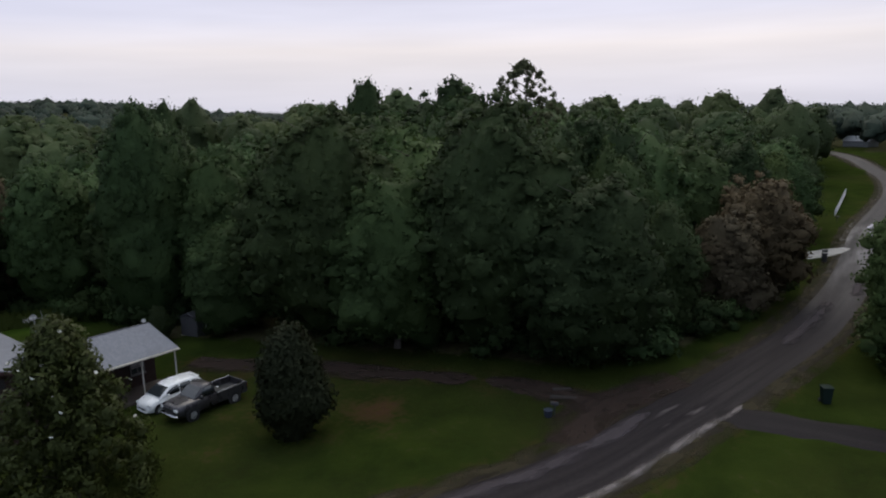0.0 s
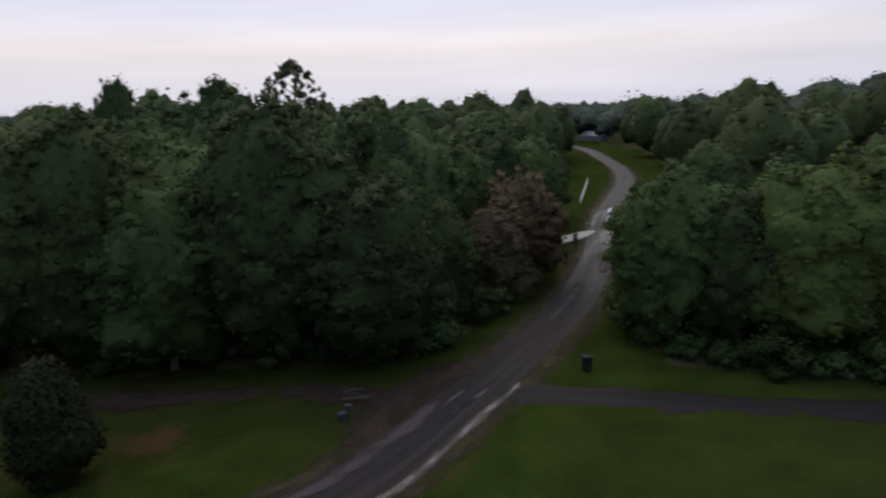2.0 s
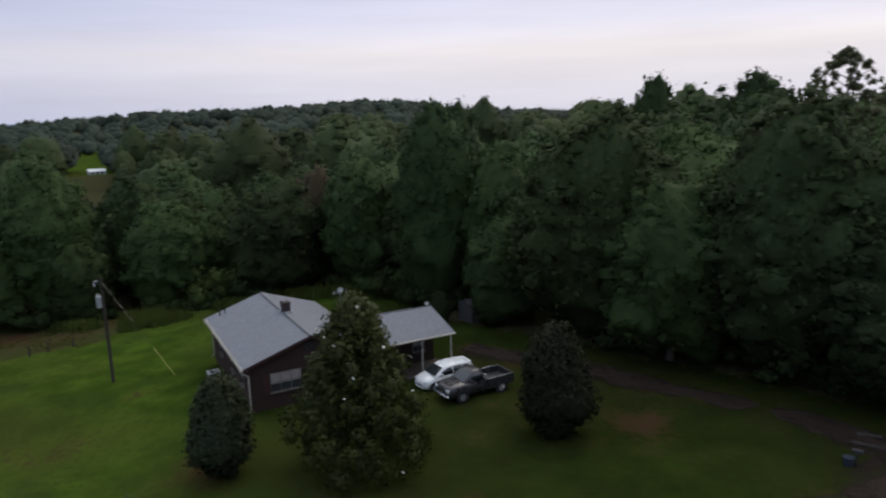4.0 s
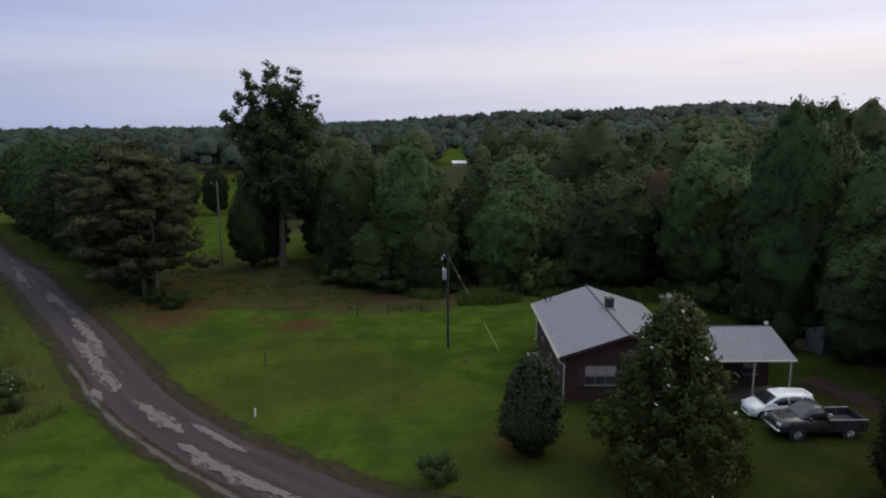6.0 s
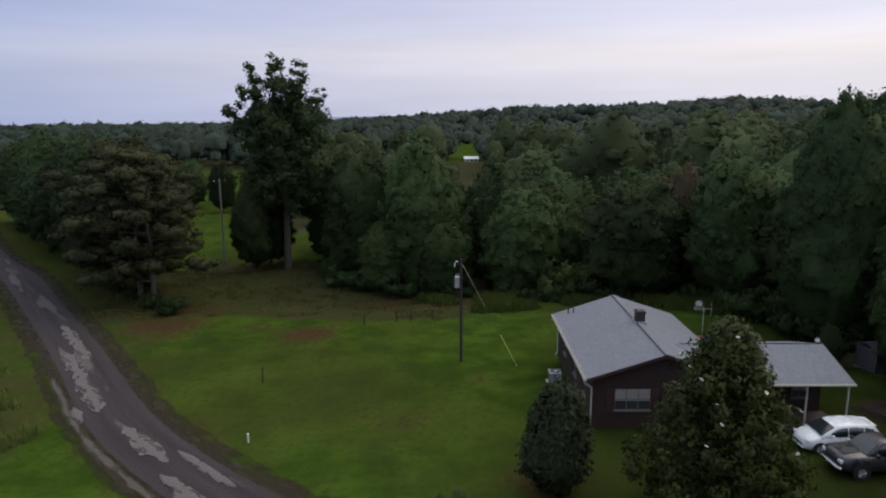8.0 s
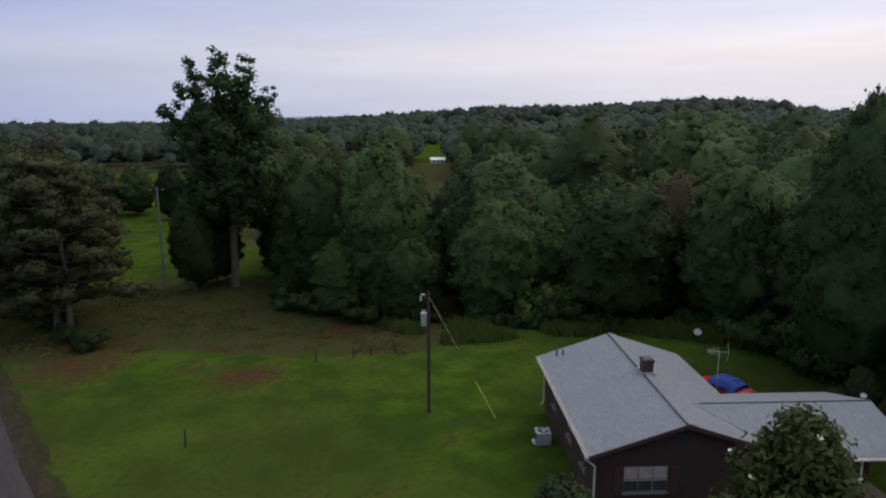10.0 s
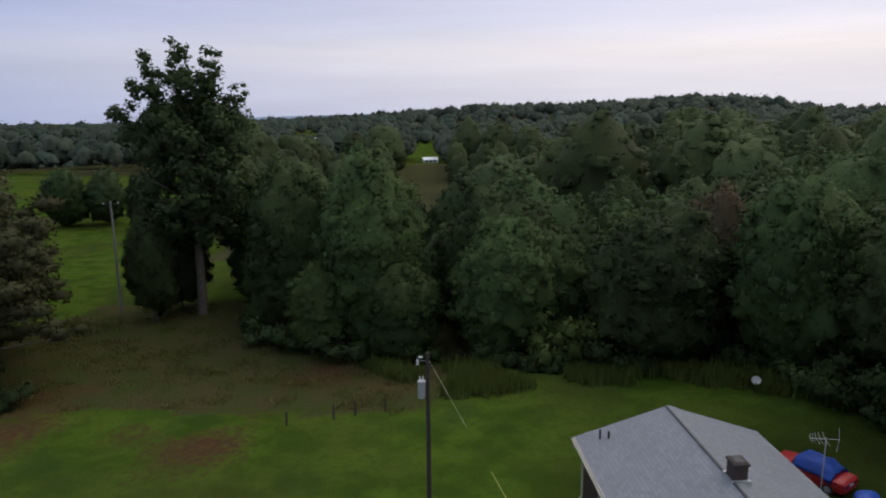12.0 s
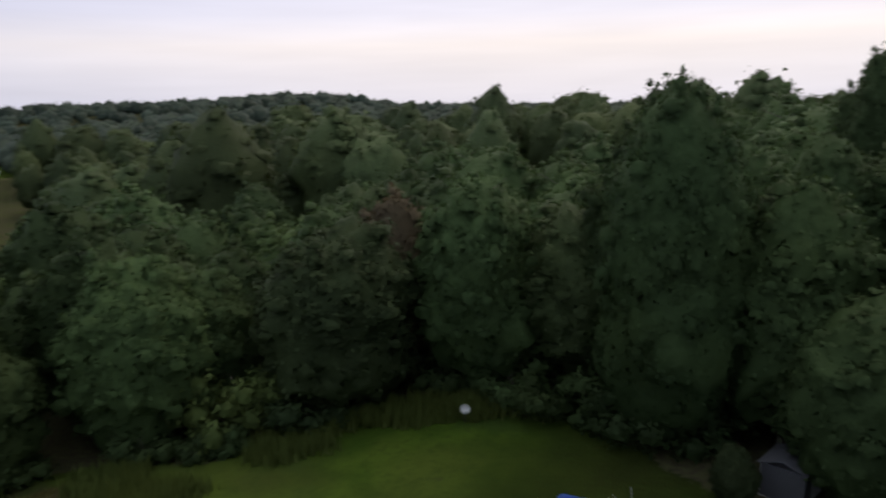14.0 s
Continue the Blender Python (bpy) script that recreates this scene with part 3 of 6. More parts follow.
ribbon("far_driveway", FAR_DRIVE, 3.2, 0.05, CONCRETE, "pale concrete drive beside the far lawn", "driveway", 1.0, 0.1, seed=8)


# ---- trees ----
def rng_of(seed):
    return np.random.RandomState(seed)


def unit(v):
    return v / np.maximum(1e-9, np.linalg.norm(v, axis=-1, keepdims=True))


def cards(C, N, S, rs, slim=0.9):
    """Leaf sprays: three-cornered blades at C that face N, S long. Returns vertices and triangles."""
    n = len(C)
    t = unit(np.cross(N, rs.normal(size=(n, 3))))
    b = np.cross(N, t)
    s = S[:, None]
    skew = (rs.rand(n, 1) - 0.5) * 0.5
    V = np.stack([C + t * s * 0.6, C - t * s * 0.4 + b * s * (skew + slim * 0.5), C - t * s * 0.4 + b * s * (skew - slim * 0.5)], 1).reshape(-1, 3)
    return V, np.arange(n * 3).reshape(-1, 3)


def quick_mesh(name, V, F, mat, normals=None, tones=None):
    me = bpy.data.meshes.new(name)
    n = len(F)
    me.vertices.add(len(V))
    me.vertices.foreach_set("co", np.asarray(V, np.float32).ravel())
    me.loops.add(n * 3)
    me.loops.foreach_set("vertex_index", np.asarray(F, np.int32).ravel())
    me.polygons.add(n)
    me.polygons.foreach_set("loop_start", np.arange(0, n * 3, 3, dtype=np.int32))
    me.update(calc_edges=True)
    me.materials.append(mat)
    if tones is not None:   # each tree of a joined wood has its own tone of green
        col = me.color_attributes.new("tone", "FLOAT_COLOR", "POINT")
        col.data.foreach_set("color", np.repeat(tones[:, None], 4, 1).astype(np.float32).ravel())
    if normals is not None:   # leaves lie along the surface of their clump
        me.shade_smooth()
        me.normals_split_custom_set_from_vertices(normals.tolist())
    return me


def ball(sub):
    bm = bmesh.new()
    bmesh.ops.create_icosphere(bm, subdivisions=sub, radius=1)
    V, F = np.array([v.co[:] for v in bm.verts]), np.array([[v.index for v in f.verts] for f in bm.faces])
    bm.free()
    return V, F


BALL = {1: ball(1), 2: ball(2)}


def hearts(rs, C, R, flat, sub, axis, up=0.1, own=0.9):
    """The dense inner mass of each clump, gently lobed, so that little light gets through. Returns vertices, triangles, normals."""
    U, T = BALL[sub]
    n, k = len(C), len(U)
    A1, A2, p = rs.normal(size=(n, 3)) * 2.6, rs.normal(size=(n, 3)) * 4.5, rs.rand(n, 1) * 6.28
    lobed = (1 + 0.13 * np.sin(A1 @ U.T + p) + 0.09 * np.sin(A2 @ U.T + 2 * p) + 0.04 * rs.normal(size=(n, k)))[..., None]
    V = (C[:, None] + U[None] * R[:, None, None] * lobed * np.array((1, 1, flat))).reshape(-1, 3)
    F = (T[None] + (np.arange(n) * k)[:, None, None]).reshape(-1, 3)
    D = unit(own * np.tile(U, (n, 1)) + (1.25 - own) * unit(V - np.repeat(axis, k, axis=0)) + (0, 0, up))
    return V, F, D


def leafy(rs, clumps, per, size, up=0.35, flat=0.85, centre=(0, 0, 8), slim=0.9, heart=0.8, sub=2, own=0.9):
    """The crown over clumps (x, y, z, radius): a lobed mass under a coat of sprays on each. Returns vertices, triangles, normals."""
    C, Nc, S, D = [], [], [], []
    inner = heart * 0.95 if heart else 0.35
    mid = float(np.median([c[3] for c in clumps]))
    for x, y, z, r in clumps:
        k = int(per * (0.8 + 0.4 * rs.rand()) * min(1.7, (r / mid) ** 2))
        d = unit(rs.normal(size=(k, 3)) + (0, 0, up))
        c = np.array([x, y, z]) + d * r * (inner + (1.16 - inner) * rs.rand(k))[:, None] * (1, 1, flat)
        C.append(c)
        Nc.append(unit(d + 0.5 * rs.normal(size=(k, 3)) + (0, 0, 0.25)))
        S.append(size * (0.5 + 0.8 * rs.rand(k)))
        D.append(unit(own * d + (1.3 - own) * unit(c - np.array(centre)) + 0.12 * rs.normal(size=(k, 3))))
    V2, F2 = cards(np.concatenate(C), np.concatenate(Nc), np.concatenate(S), rs, slim)
    D2 = np.repeat(np.concatenate(D), 3, axis=0)
    if heart > 0:
        q = np.array(clumps)
        V3, F3, D3 = hearts(rs, q[:, :3], q[:, 3] * heart, flat, sub, np.tile(np.array([centre], float), (len(q), 1)), 0.1, own)
        V2, F2, D2 = np.concatenate([V2, V3]), np.concatenate([F2, F3 + len(V2)]), np.concatenate([D2, D3])
    return V2, F2, D2


def lobes_at(U, seed, deep, width, half):
    """How far a crown bulges in the directions U: rounded heads of two sizes, in metres, with creases between them."""
    out = np.empty(len(U))
    for i, (x, y, z) in enumerate((U * (width / 2, width / 2, half)).tolist()):
        a = abs(noise.noise((x / 2.3 + seed * 7.1, y / 2.3, z / 2.0)))
        b = abs(noise.noise((x / 1.0, y / 1.0 + seed * 3.3, z / 0.9)))
        c = noise.noise((x / 4.8, y / 4.8, z / 5.5 + seed * 5.7))
        out[i] = 0.82 + deep * (3.4 * a + 1.3 * b) / max(1.0, math.sqrt(x * x + y * y + z * z)) + 0.20 * c
    return out


def crown_points(U, seed, h, width, foot, deep, taper=0.22):
    mid, half = h * (0.5 + foot / 2), h * (0.5 - foot / 2)
    P = U * lobes_at(U, seed, deep, width, half)[:, None]
    narrow = 1 - taper * np.clip(P[:, 2:3], -0.3, 1.1) + 0.45 * np.clip(-P[:, 2:3] - 0.25, 0, 0.75)
    return np.concatenate([P[:, :2] * narrow * width / 2, mid + P[:, 2:3] * half], 1)


def crown_mesh(rs, seed, h, width, foot=0.08, sub=4, count=5500, size=0.30, deep=0.55, taper=0.22, slim=0.9, sunk=0.0):
    """A whole crown: a lobed leafy mass under loose sprays. Returns vertices, triangles, normals."""
    if sub not in BALL:
        BALL[sub] = ball(sub)
    U, T = BALL[sub]
    V = crown_points(U, seed, h, width, foot, deep, taper)
    axis = np.array([0, 0, h * 0.45])
    fn = np.cross(V[T[:, 1]] - V[T[:, 0]], V[T[:, 2]] - V[T[:, 0]])
    D = np.zeros_like(V)
    for k in range(3):
        np.add.at(D, T[:, k], fn)
    D = unit(0.85 * unit(D) + 0.25 * unit(V - axis) + (0, 0, 0.08))
    V = V - D * (size * 0.35 + sunk)
    # sprays
    d = unit(rs.normal(size=(count, 3)) * (1, 1, 0.62) + (0, 0, 0.08))
    e1 = unit(np.cross(d, rs.normal(size=(count, 3))))
    e2 = np.cross(d, e1)
    P, A, C = (crown_points(u, seed, h, width, foot, deep, taper) for u in (d, unit(d + 0.07 * e1), unit(d + 0.07 * e2)))
    N = unit(np.cross(A - P, C - P))
    N *= np.sign((N * (P - axis)).sum(1, keepdims=True))
    P = P + (N + (0, 0, 0.4)) * (size * (2.2 * rs.rand(count) ** 2 - 0.5))[:, None]
    Vc, Fc = cards(P, unit(N + 0.55 * rs.normal(size=P.shape) + (0, 0, 0.2)), size * (0.5 + 0.9 * rs.rand(count)), rs, slim)
    Dc = np.repeat(unit(0.85 * N + 0.25 * unit(P - axis) + 0.14 * rs.normal(size=P.shape) + (0, 0, 0.08)), 3, axis=0)
    return np.concatenate([V, Vc]), np.concatenate([T, Fc + len(V)]), np.concatenate([D, Dc])


def trunk_bm(rs, h, r, limbs, reach, start=0.35, lean=0.3):
    bm = B()
    top = Vector((rs.normal() * lean, rs.normal() * lean, h))
    mid = Vector((rs.normal() * lean * 0.5, rs.normal() * lean * 0.5, h * 0.5))
    cyl(bm, (0, 0, -0.4), (0, 0, 0.5), r * 1.5, r * 1.05, 9, False)
    cyl(bm, (0, 0, 0.5), mid, r * 1.05, r * 0.7, 9, False)
    cyl(bm, mid, top, r * 0.7, r * 0.15, 7, False)
    for i in range(limbs):
        s = start + (0.95 - start) * i / max(1, limbs - 1)
        base = Vector((0, 0, 0.5)).lerp(mid, s * 2) if s < 0.5 else mid.lerp(top, s * 2 - 1)
        a = i * 2.4 + rs.rand()
        out = reach * (1.1 - 0.6 * s) * (0.7 + 0.4 * rs.rand())
        end = base + Vector((math.cos(a) * out, math.sin(a) * out, out * (0.35 + 0.4 * rs.rand())))
        cyl(bm, base, end, r * (0.42 - 0.25 * s), r * 0.06, 5, False)
    return bm


def tree(name, seed, kind, h, width, mat, label, category="tree", fine=1.0):
    """A tree at the origin, as a thing with a trunk and a crown. fine: how small and many its sprays are."""
    rs = rng_of(seed)
    root = thing(name, 0, 0, 0, 0, label, category)
    clumps = []
    size, per, up, flat, heart, sub, own = 0.30 / fine ** 0.5, 150 * fine, 0.35, 0.9, 0.82, 2, 0.9
    whole = None
    if kind == "broad":
        whole = crown_mesh(rs, seed, h * 0.96, width * 0.92, 0.02, 4 if fine > 0.6 else 3, int((4200 if h < 20 else 6800) * fine), 0.27 / fine ** 0.5, 0.55, 0.12, sunk=0.12)
        n = int((170 if h < 20 else 280) * fine)
        d = unit(rs.normal(size=(n, 3)) * (1, 1, 0.66) + (0, 0, 0.10))
        P = crown_points(d, seed, h * 0.96, width * 0.92, 0.02, 0.55, 0.12)
        for i in range(n):   # heads of leaves standing out of the crown, the upper ones drawn upwards
            r = (0.45 + 0.60 * rs.rand() ** 1.5) / fine ** 0.35
            p = P[i] + d[i] * r * (0.85 * rs.rand() - 0.65)
            clumps.append((p[0], p[1], p[2], r))
            if d[i][2] > 0.55 and rs.rand() < 0.6:
                clumps.append((p[0] + 0.2 * rs.normal(), p[1] + 0.2 * rs.normal(), p[2] + 1.1 * r, r * 0.6))
        per, heart, sub, size, up, flat, own = 36 * fine ** 0.5, 0.66, 1, 0.27 / fine ** 0.5, 0.5, 0.8, 0.45
        part("trunk", trunk_bm(rs, h * 0.86, h * 0.013 + 0.04, 9, width * 0.42), BARK, root, smooth=True)
    elif kind == "open":   # very tall: upright lobes over a broad body, one long arm to the west
        def lobe(x0, z0, x1, z1, r0, r1, k, spread):
            for i in range(k):
                s = i / max(1, k - 1)
                x, z, r = x0 + (x1 - x0) * s, z0 + (z1 - z0) * s, r0 + (r1 - r0) * s
                for j in range(3):
                    clumps.append((x + rs.normal() * spread, rs.normal() * spread * 1.4, z + rs.normal() * 0.35, r * (0.6 + 0.5 * rs.rand())))
        lobe(-1.8, 18, -3.2, 25.0, 1.3, 0.7, 8, 0.6)
        lobe(-0.2, 18, -0.7, 26.0, 1.5, 0.75, 10, 0.8)
        lobe(1.6, 18, 2.4, 25.4, 1.3, 0.7, 8, 0.6)
        lobe(2.4, 18, 4.3, 22.6, 1.1, 0.6, 6, 0.5)
        lobe(-2.6, 16.5, -6.3, 20.6, 1.1, 0.6, 7, 0.45)
        lobe(-2.2, 18.0, -4.6, 22.6, 1.1, 0.65, 6, 0.5)
        for i in range(95):
            s = (i + 0.5) / 95
            z = 8.0 + 12.5 * s
            env = 4.9 * math.sin(math.pi * (0.22 + 0.52 * s)) ** 0.8
            a = i * 2.39996 + rs.rand()
            q = env * (0.5 + 0.5 * rs.rand())
            clumps.append((math.cos(a) * q + 0.5, math.sin(a) * q, z, 1.0 + 0.7 * rs.rand()))
        per, size, heart = 110, 0.36, 0.42
        part("trunk", trunk_bm(rs, 23.5, 0.42, 16, 5.0, 0.30), BARK, root, smooth=True)
    elif kind == "pine":   # a bare stem, a domed and airy crown of small tufts
        n = 190
        for i in range(n):
            s = (i + 0.5) / n
            z = h * (0.45 + 0.53 * s)
            env = width * 0.5 * (0.60 + 0.40 * s / 0.5) if s < 0.5 else width * 0.5 * max(0.02, 1 - ((s - 0.5) / 0.5) ** 2.6)
            a = i * 2.39996 + rs.rand()
            q = env * (0.35 + 0.65 * math.sqrt(rs.rand()))
            clumps.append((math.cos(a) * q, math.sin(a) * q, z, width * (0.030 + 0.028 * rs.rand())))
        flat, per, size, heart, sub = 0.85, 34, 0.30, 0.6, 1
        part("trunk", trunk_bm(rs, h * 0.96, h * 0.011 + 0.07, 30, width * 0.45, 0.40), BARK, root, smooth=True)
    elif kind == "layered":   # a spreading pine: flat sprays in tiers at the ends of long level boughs, its stem showing between
        bm = trunk_bm(rs, h * 0.93, h * 0.012 + 0.06, 5, width * 0.25, 0.5, 0.3)
        for i in range(30):
            s = (i + 0.5) / 30
            z = h * (0.20 + 0.74 * s)
            a = i * 2.39996 + rs.rand() * 0.8
            out = width * 0.5 * (0.75 + 0.4 * math.sin(math.pi * min(1, 0.2 + s)) - 0.32 * max(0, s - 0.6) / 0.4) * (0.7 + 0.4 * rs.rand())
            cyl(bm, (0, 0, z - 0.8), (math.cos(a) * out, math.sin(a) * out, z), 0.09 - 0.05 * s, 0.02, 5, False)
            for j in range(4):
                q = out * (0.42 + 0.20 * j)
                clumps.append((math.cos(a) * q + rs.normal() * 0.5, math.sin(a) * q + rs.normal() * 0.5, z + 0.25 * rs.normal() + 0.1 * j, width * (0.075 + 0.045 * rs.rand())))
        flat, per, size, heart, sub = 0.62, 100, 0.28, 0.55, 2
        part("trunk", bm, BARK, root, smooth=True)
    elif kind == "cone":
        whole = crown_mesh(rs, seed, h, width * 0.74, 0.0, 4, 8500, 0.25, 0.26, 0.34, 0.6)
        part("trunk", trunk_bm(rs, h * 0.9, 0.12, 4, width * 0.2, 0.3, 0.05), BARK, root, smooth=True)
    else:   # bush
        n = 13
        for i in range(n):
            a, q, z = i * 2.39996, width * 0.5 * math.sqrt(rs.rand()) * 0.8, h * (0.15 + 0.6 * rs.rand())
            clumps.append((math.cos(a) * q, math.sin(a) * q, z * (1.15 - q / width), width * (0.14 + 0.08 * rs.rand())))
        size, per, up, sub, heart = 0.22, 130, 0.4, 1, 0.55
        part("trunk", trunk_bm(rs, h * 0.6, 0.05, 6, width * 0.3, 0.1), BARK, root)
    if clumps:
        V, F, D = leafy(rs, clumps, per, size, up, flat, (0, 0, h * 0.42), 0.9, heart, sub, own)
        if whole:
            V, F, D = np.concatenate([whole[0], V]), np.concatenate([whole[1], F + len(whole[0])]), np.concatenate([whole[2], D])
    else:
        V, F, D = whole
    V[:, 2] = np.maximum(V[:, 2], 0.02)
    crown = new("crown", quick_mesh("crown", V, F, mat, D))
    crown.parent = root
    return root


OAK = [tree("oak_tree", 11 + i, "broad", 16, 10.5, LEAF, "tall broad-leaved tree with a dense dark green crown") for i in range(3)]
SHADE = [tree("oak_tree", 31 + i, "broad", 15, 10, LEAF_DARK, "dense broad-leaved tree with a very dark crown") for i in range(2)]
FAR_OAK = [tree("oak_tree", 91 + i, "broad", 16, 10.5, LEAF, "tall broad-leaved tree within the wood", fine=0.45) for i in range(3)]
BIG = [tree("oak_tree", 21 + i, "broad", 22, 13.5, LEAF, "very tall broad-leaved tree above the rest of the wood") for i in range(2)]
BRIGHT = tree("maple_tree", 41, "broad", 13, 10.5, LEAF_LIGHT, "broad-leaved tree with a light green crown")
BROWNED = tree("browned_tree", 45, "broad", 11, 7.5, LEAF_BROWN, "broad-leaved tree with thin browning leaves")
POPLAR = tree("poplar_tree", 51, "open", 26, 12, LEAF_DARK, "very tall tree with an open lobed crown")
PINE = tree("pine_tree", 61, "pine", 25, 9, NEEDLE, "tall pine with a thin crown and bare trunk")
JACK = tree("pine_tree", 63, "layered", 16, 10, NEEDLE, "spreading pine with dark needles beside the road")
CEDAR_T = tree("cedar_tree", 71, "cone", 6.5, 3.6, CEDAR, "dense dark conical cedar standing on the lawn")
BUSH = [tree("bush", 81 + i, "bush", 3.0, 4.5, LEAF, "leafy green bush at the edge of the wood", "bush") for i in range(2)]
BUSH_LIGHT = tree("bush", 85, "bush", 4.5, 5.5, LEAF_LIGHT, "light green leafy bush in front of the wood", "bush")
used = set()


def plant(proto, x, y, h, nominal, wide=1.0, group="", label="", sink=0.15, turn=None):
    """Stand a tree of that height at x, y: the first call moves the first tree itself, later ones copy it."""
    s = h / nominal
    turn = (x * 37.7 + y * 91.3) % 360 if turn is None else turn
    m = pose(x, y, gz(x, y) - sink, 0, 0, turn) @ Matrix.Diagonal((s * wide, s * wide, s, 1))
    if proto.name in used:
        kept = proto.matrix_basis.copy()
        proto.matrix_basis = Matrix.Identity(4)
        ob = copy_thing(proto, m)
        proto.matrix_basis = kept
    else:
        used.add(proto.name)
        ob = proto
        ob.matrix_basis = m
    if group:
        ob["group"] = group
    if label:
        ob["label"] = label
    return ob


def scatter(poly, gap, seed, tries=6000, keep=None):
    """Places in a polygon at least gap apart."""
    rs = rng_of(seed)
    p = np.array(poly)
    lo, hi = p.min(0), p.max(0)
    Q = lo + (hi - lo) * rs.rand(tries, 2)
    Q = Q[inside(Q[:, 0], Q[:, 1], poly)]
    out = []
    for q in Q:
        if (keep is None or keep(q)) and all((q[0] - o[0]) ** 2 + (q[1] - o[1]) ** 2 > gap * gap for o in out):
            out.append(q)
    return out


# trees that stand out
TALL = [
    (PINE, 64, 2, 24.5, 25, 1.0), (BIG[0], 23.2, 16.8, 21.8, 22, 0.68), (BIG[1], 27.5, 21, 21.8, 22, 0.72), (BIG[0], 32, 17.5, 17.3, 22, 0.85), (BIG[1], 37, 15.5, 17.8, 22, 0.95), (BIG[0], 35, 23, 17.2, 22, 0.9), (BIG[0], 40, 10, 19.5, 22, 0.9), (OAK[2], 27.5, 12.5, 15.5, 16, 0.9),
    (OAK[0], 41, -8, 17, 16, 0.72), (OAK[2], 39, -14, 15.5, 16, 0.72), (OAK[1], 48, -8, 18, 16, 0.72), (OAK[0], 48, -16, 18.5, 16, 0.72), (OAK[2], 51, 1, 18.8, 16, 0.72), (OAK[1], 41, 2, 18.5, 16, 0.78), (SHADE[1], 35, 0, 15, 15, 0.85), (OAK[0], 34, -5, 12, 16, 0.9), (OAK[2], 44, -19, 15.5, 16, 0.75), (BIG[1], 56, 21, 24.3, 22, 0.62), (OAK[0], 62, -5, 18.2, 16, 0.85), (OAK[1], 66, 8, 19.0, 16, 0.85), (BIG[0], 60, 9, 24.0, 22, 0.7), (SHADE[0], 45, -3, 20, 15, 0.72), (SHADE[1], 44, -13, 18.0, 15, 0.75), (SHADE[0], 36, -9, 13.5, 15, 0.95),
    (SHADE[1], 38, -18, 12.5, 15, 0.95), (SHADE[0], 43, -23, 11.5, 15, 0.95), (BROWNED, 57.5, -27.0, 11.5, 11, 1.15), (BROWNED, 51.5, -26.0, 9.0, 11, 1.1), (OAK[2], 66, -22, 14.8, 16, 0.95),
    (BRIGHT, 80, -21, 13.2, 13, 0.9), (OAK[2], 73, -17, 14.8, 16, 0.95),
    (BRIGHT, 45, -52, 14.2, 13, 1.25), (SHADE[1], 43.5, -46, 12.0, 15, 1.15), (OAK[0], 53, -45.0, 11.5, 16, 1.2), (BRIGHT, 47, -61, 14.5, 13, 1.2), (OAK[2], 63, -43, 10.5, 16, 1.1), (OAK[1], 76, -41.5, 9.5, 16, 1.1),
    (JACK, -39.5, 33, 16.0, 16, 1.05), (JACK, -42.0, 35.5, 17.5, 16, 1.1), (JACK, -44.0, 39.5, 18.0, 16, 1.15), (JACK, -47.5, 43, 18.5, 16, 1.15), (SHADE[0], -51, 48.5, 17.0, 15, 0.95), (SHADE[1], -72, 130, 13, 15, 1.0), (OAK[0], -79, 127, 13, 16, 1.1), (SHADE[0], -62, 124, 13.5, 15, 0.7), (OAK[0], -54.5, 53, 19, 16, 1.0), (SHADE[1], -60, 58, 18.5, 15, 1.0), (OAK[1], -66, 65, 19, 16, 1.1), (OAK[2], -73, 74, 19, 16, 1.1),
    (OAK[0], -82, 84, 18, 16, 1.1), (SHADE[0], -90, 94, 17, 15, 1.1), (SHADE[0], -35.2, 55, 14, 15, 0.62), (SHADE[1], -34, 60, 13, 15, 0.8), (OAK[2], -24, 63, 17, 16, 1.0), (OAK[0], -19, 49, 18, 16, 0.9), (OAK[1], -11.5, 45, 20.0, 16, 0.85),
    (OAK[2], -1, 45, 14, 16, 1.0), (SHADE[0], 18, 44, 15.5, 15, 1.0), (BROWNED, 17.5, 36.5, 14.0, 11, 0.75), (OAK[0], 20.2, 30, 16.2, 16, 0.85), (OAK[1], 5, 41, 12, 16, 1.0),
]
for proto, x, y, h, nominal, wide in TALL:
    plant(proto, x, y, h, nominal, wide, sink=0.2)
plant(POPLAR, -30.8, 57, 28.5, 26, 1.1, sink=0.2, turn=14)
stood = [(t[1], t[2]) for t in TALL] + [(-30.8, 57)]


def clear_of(q, gap=4.2):
    return all((q[0] - a) ** 2 + (q[1] - b) ** 2 > gap * gap for a, b in stood)


def skyline(x, y):
    """How high the wood stands at x, y."""
    if x < 22:
        return 14.5
    a = math.degrees(math.atan2(x + 8.4, y + 42))
    return float(np.interp(a, [20, 27, 33, 36, 42, 48, 56, 62, 70, 78, 90], [14.5, 17, 15.5, 16, 20, 21, 21, 20.3, 16.5, 14.5, 14]))


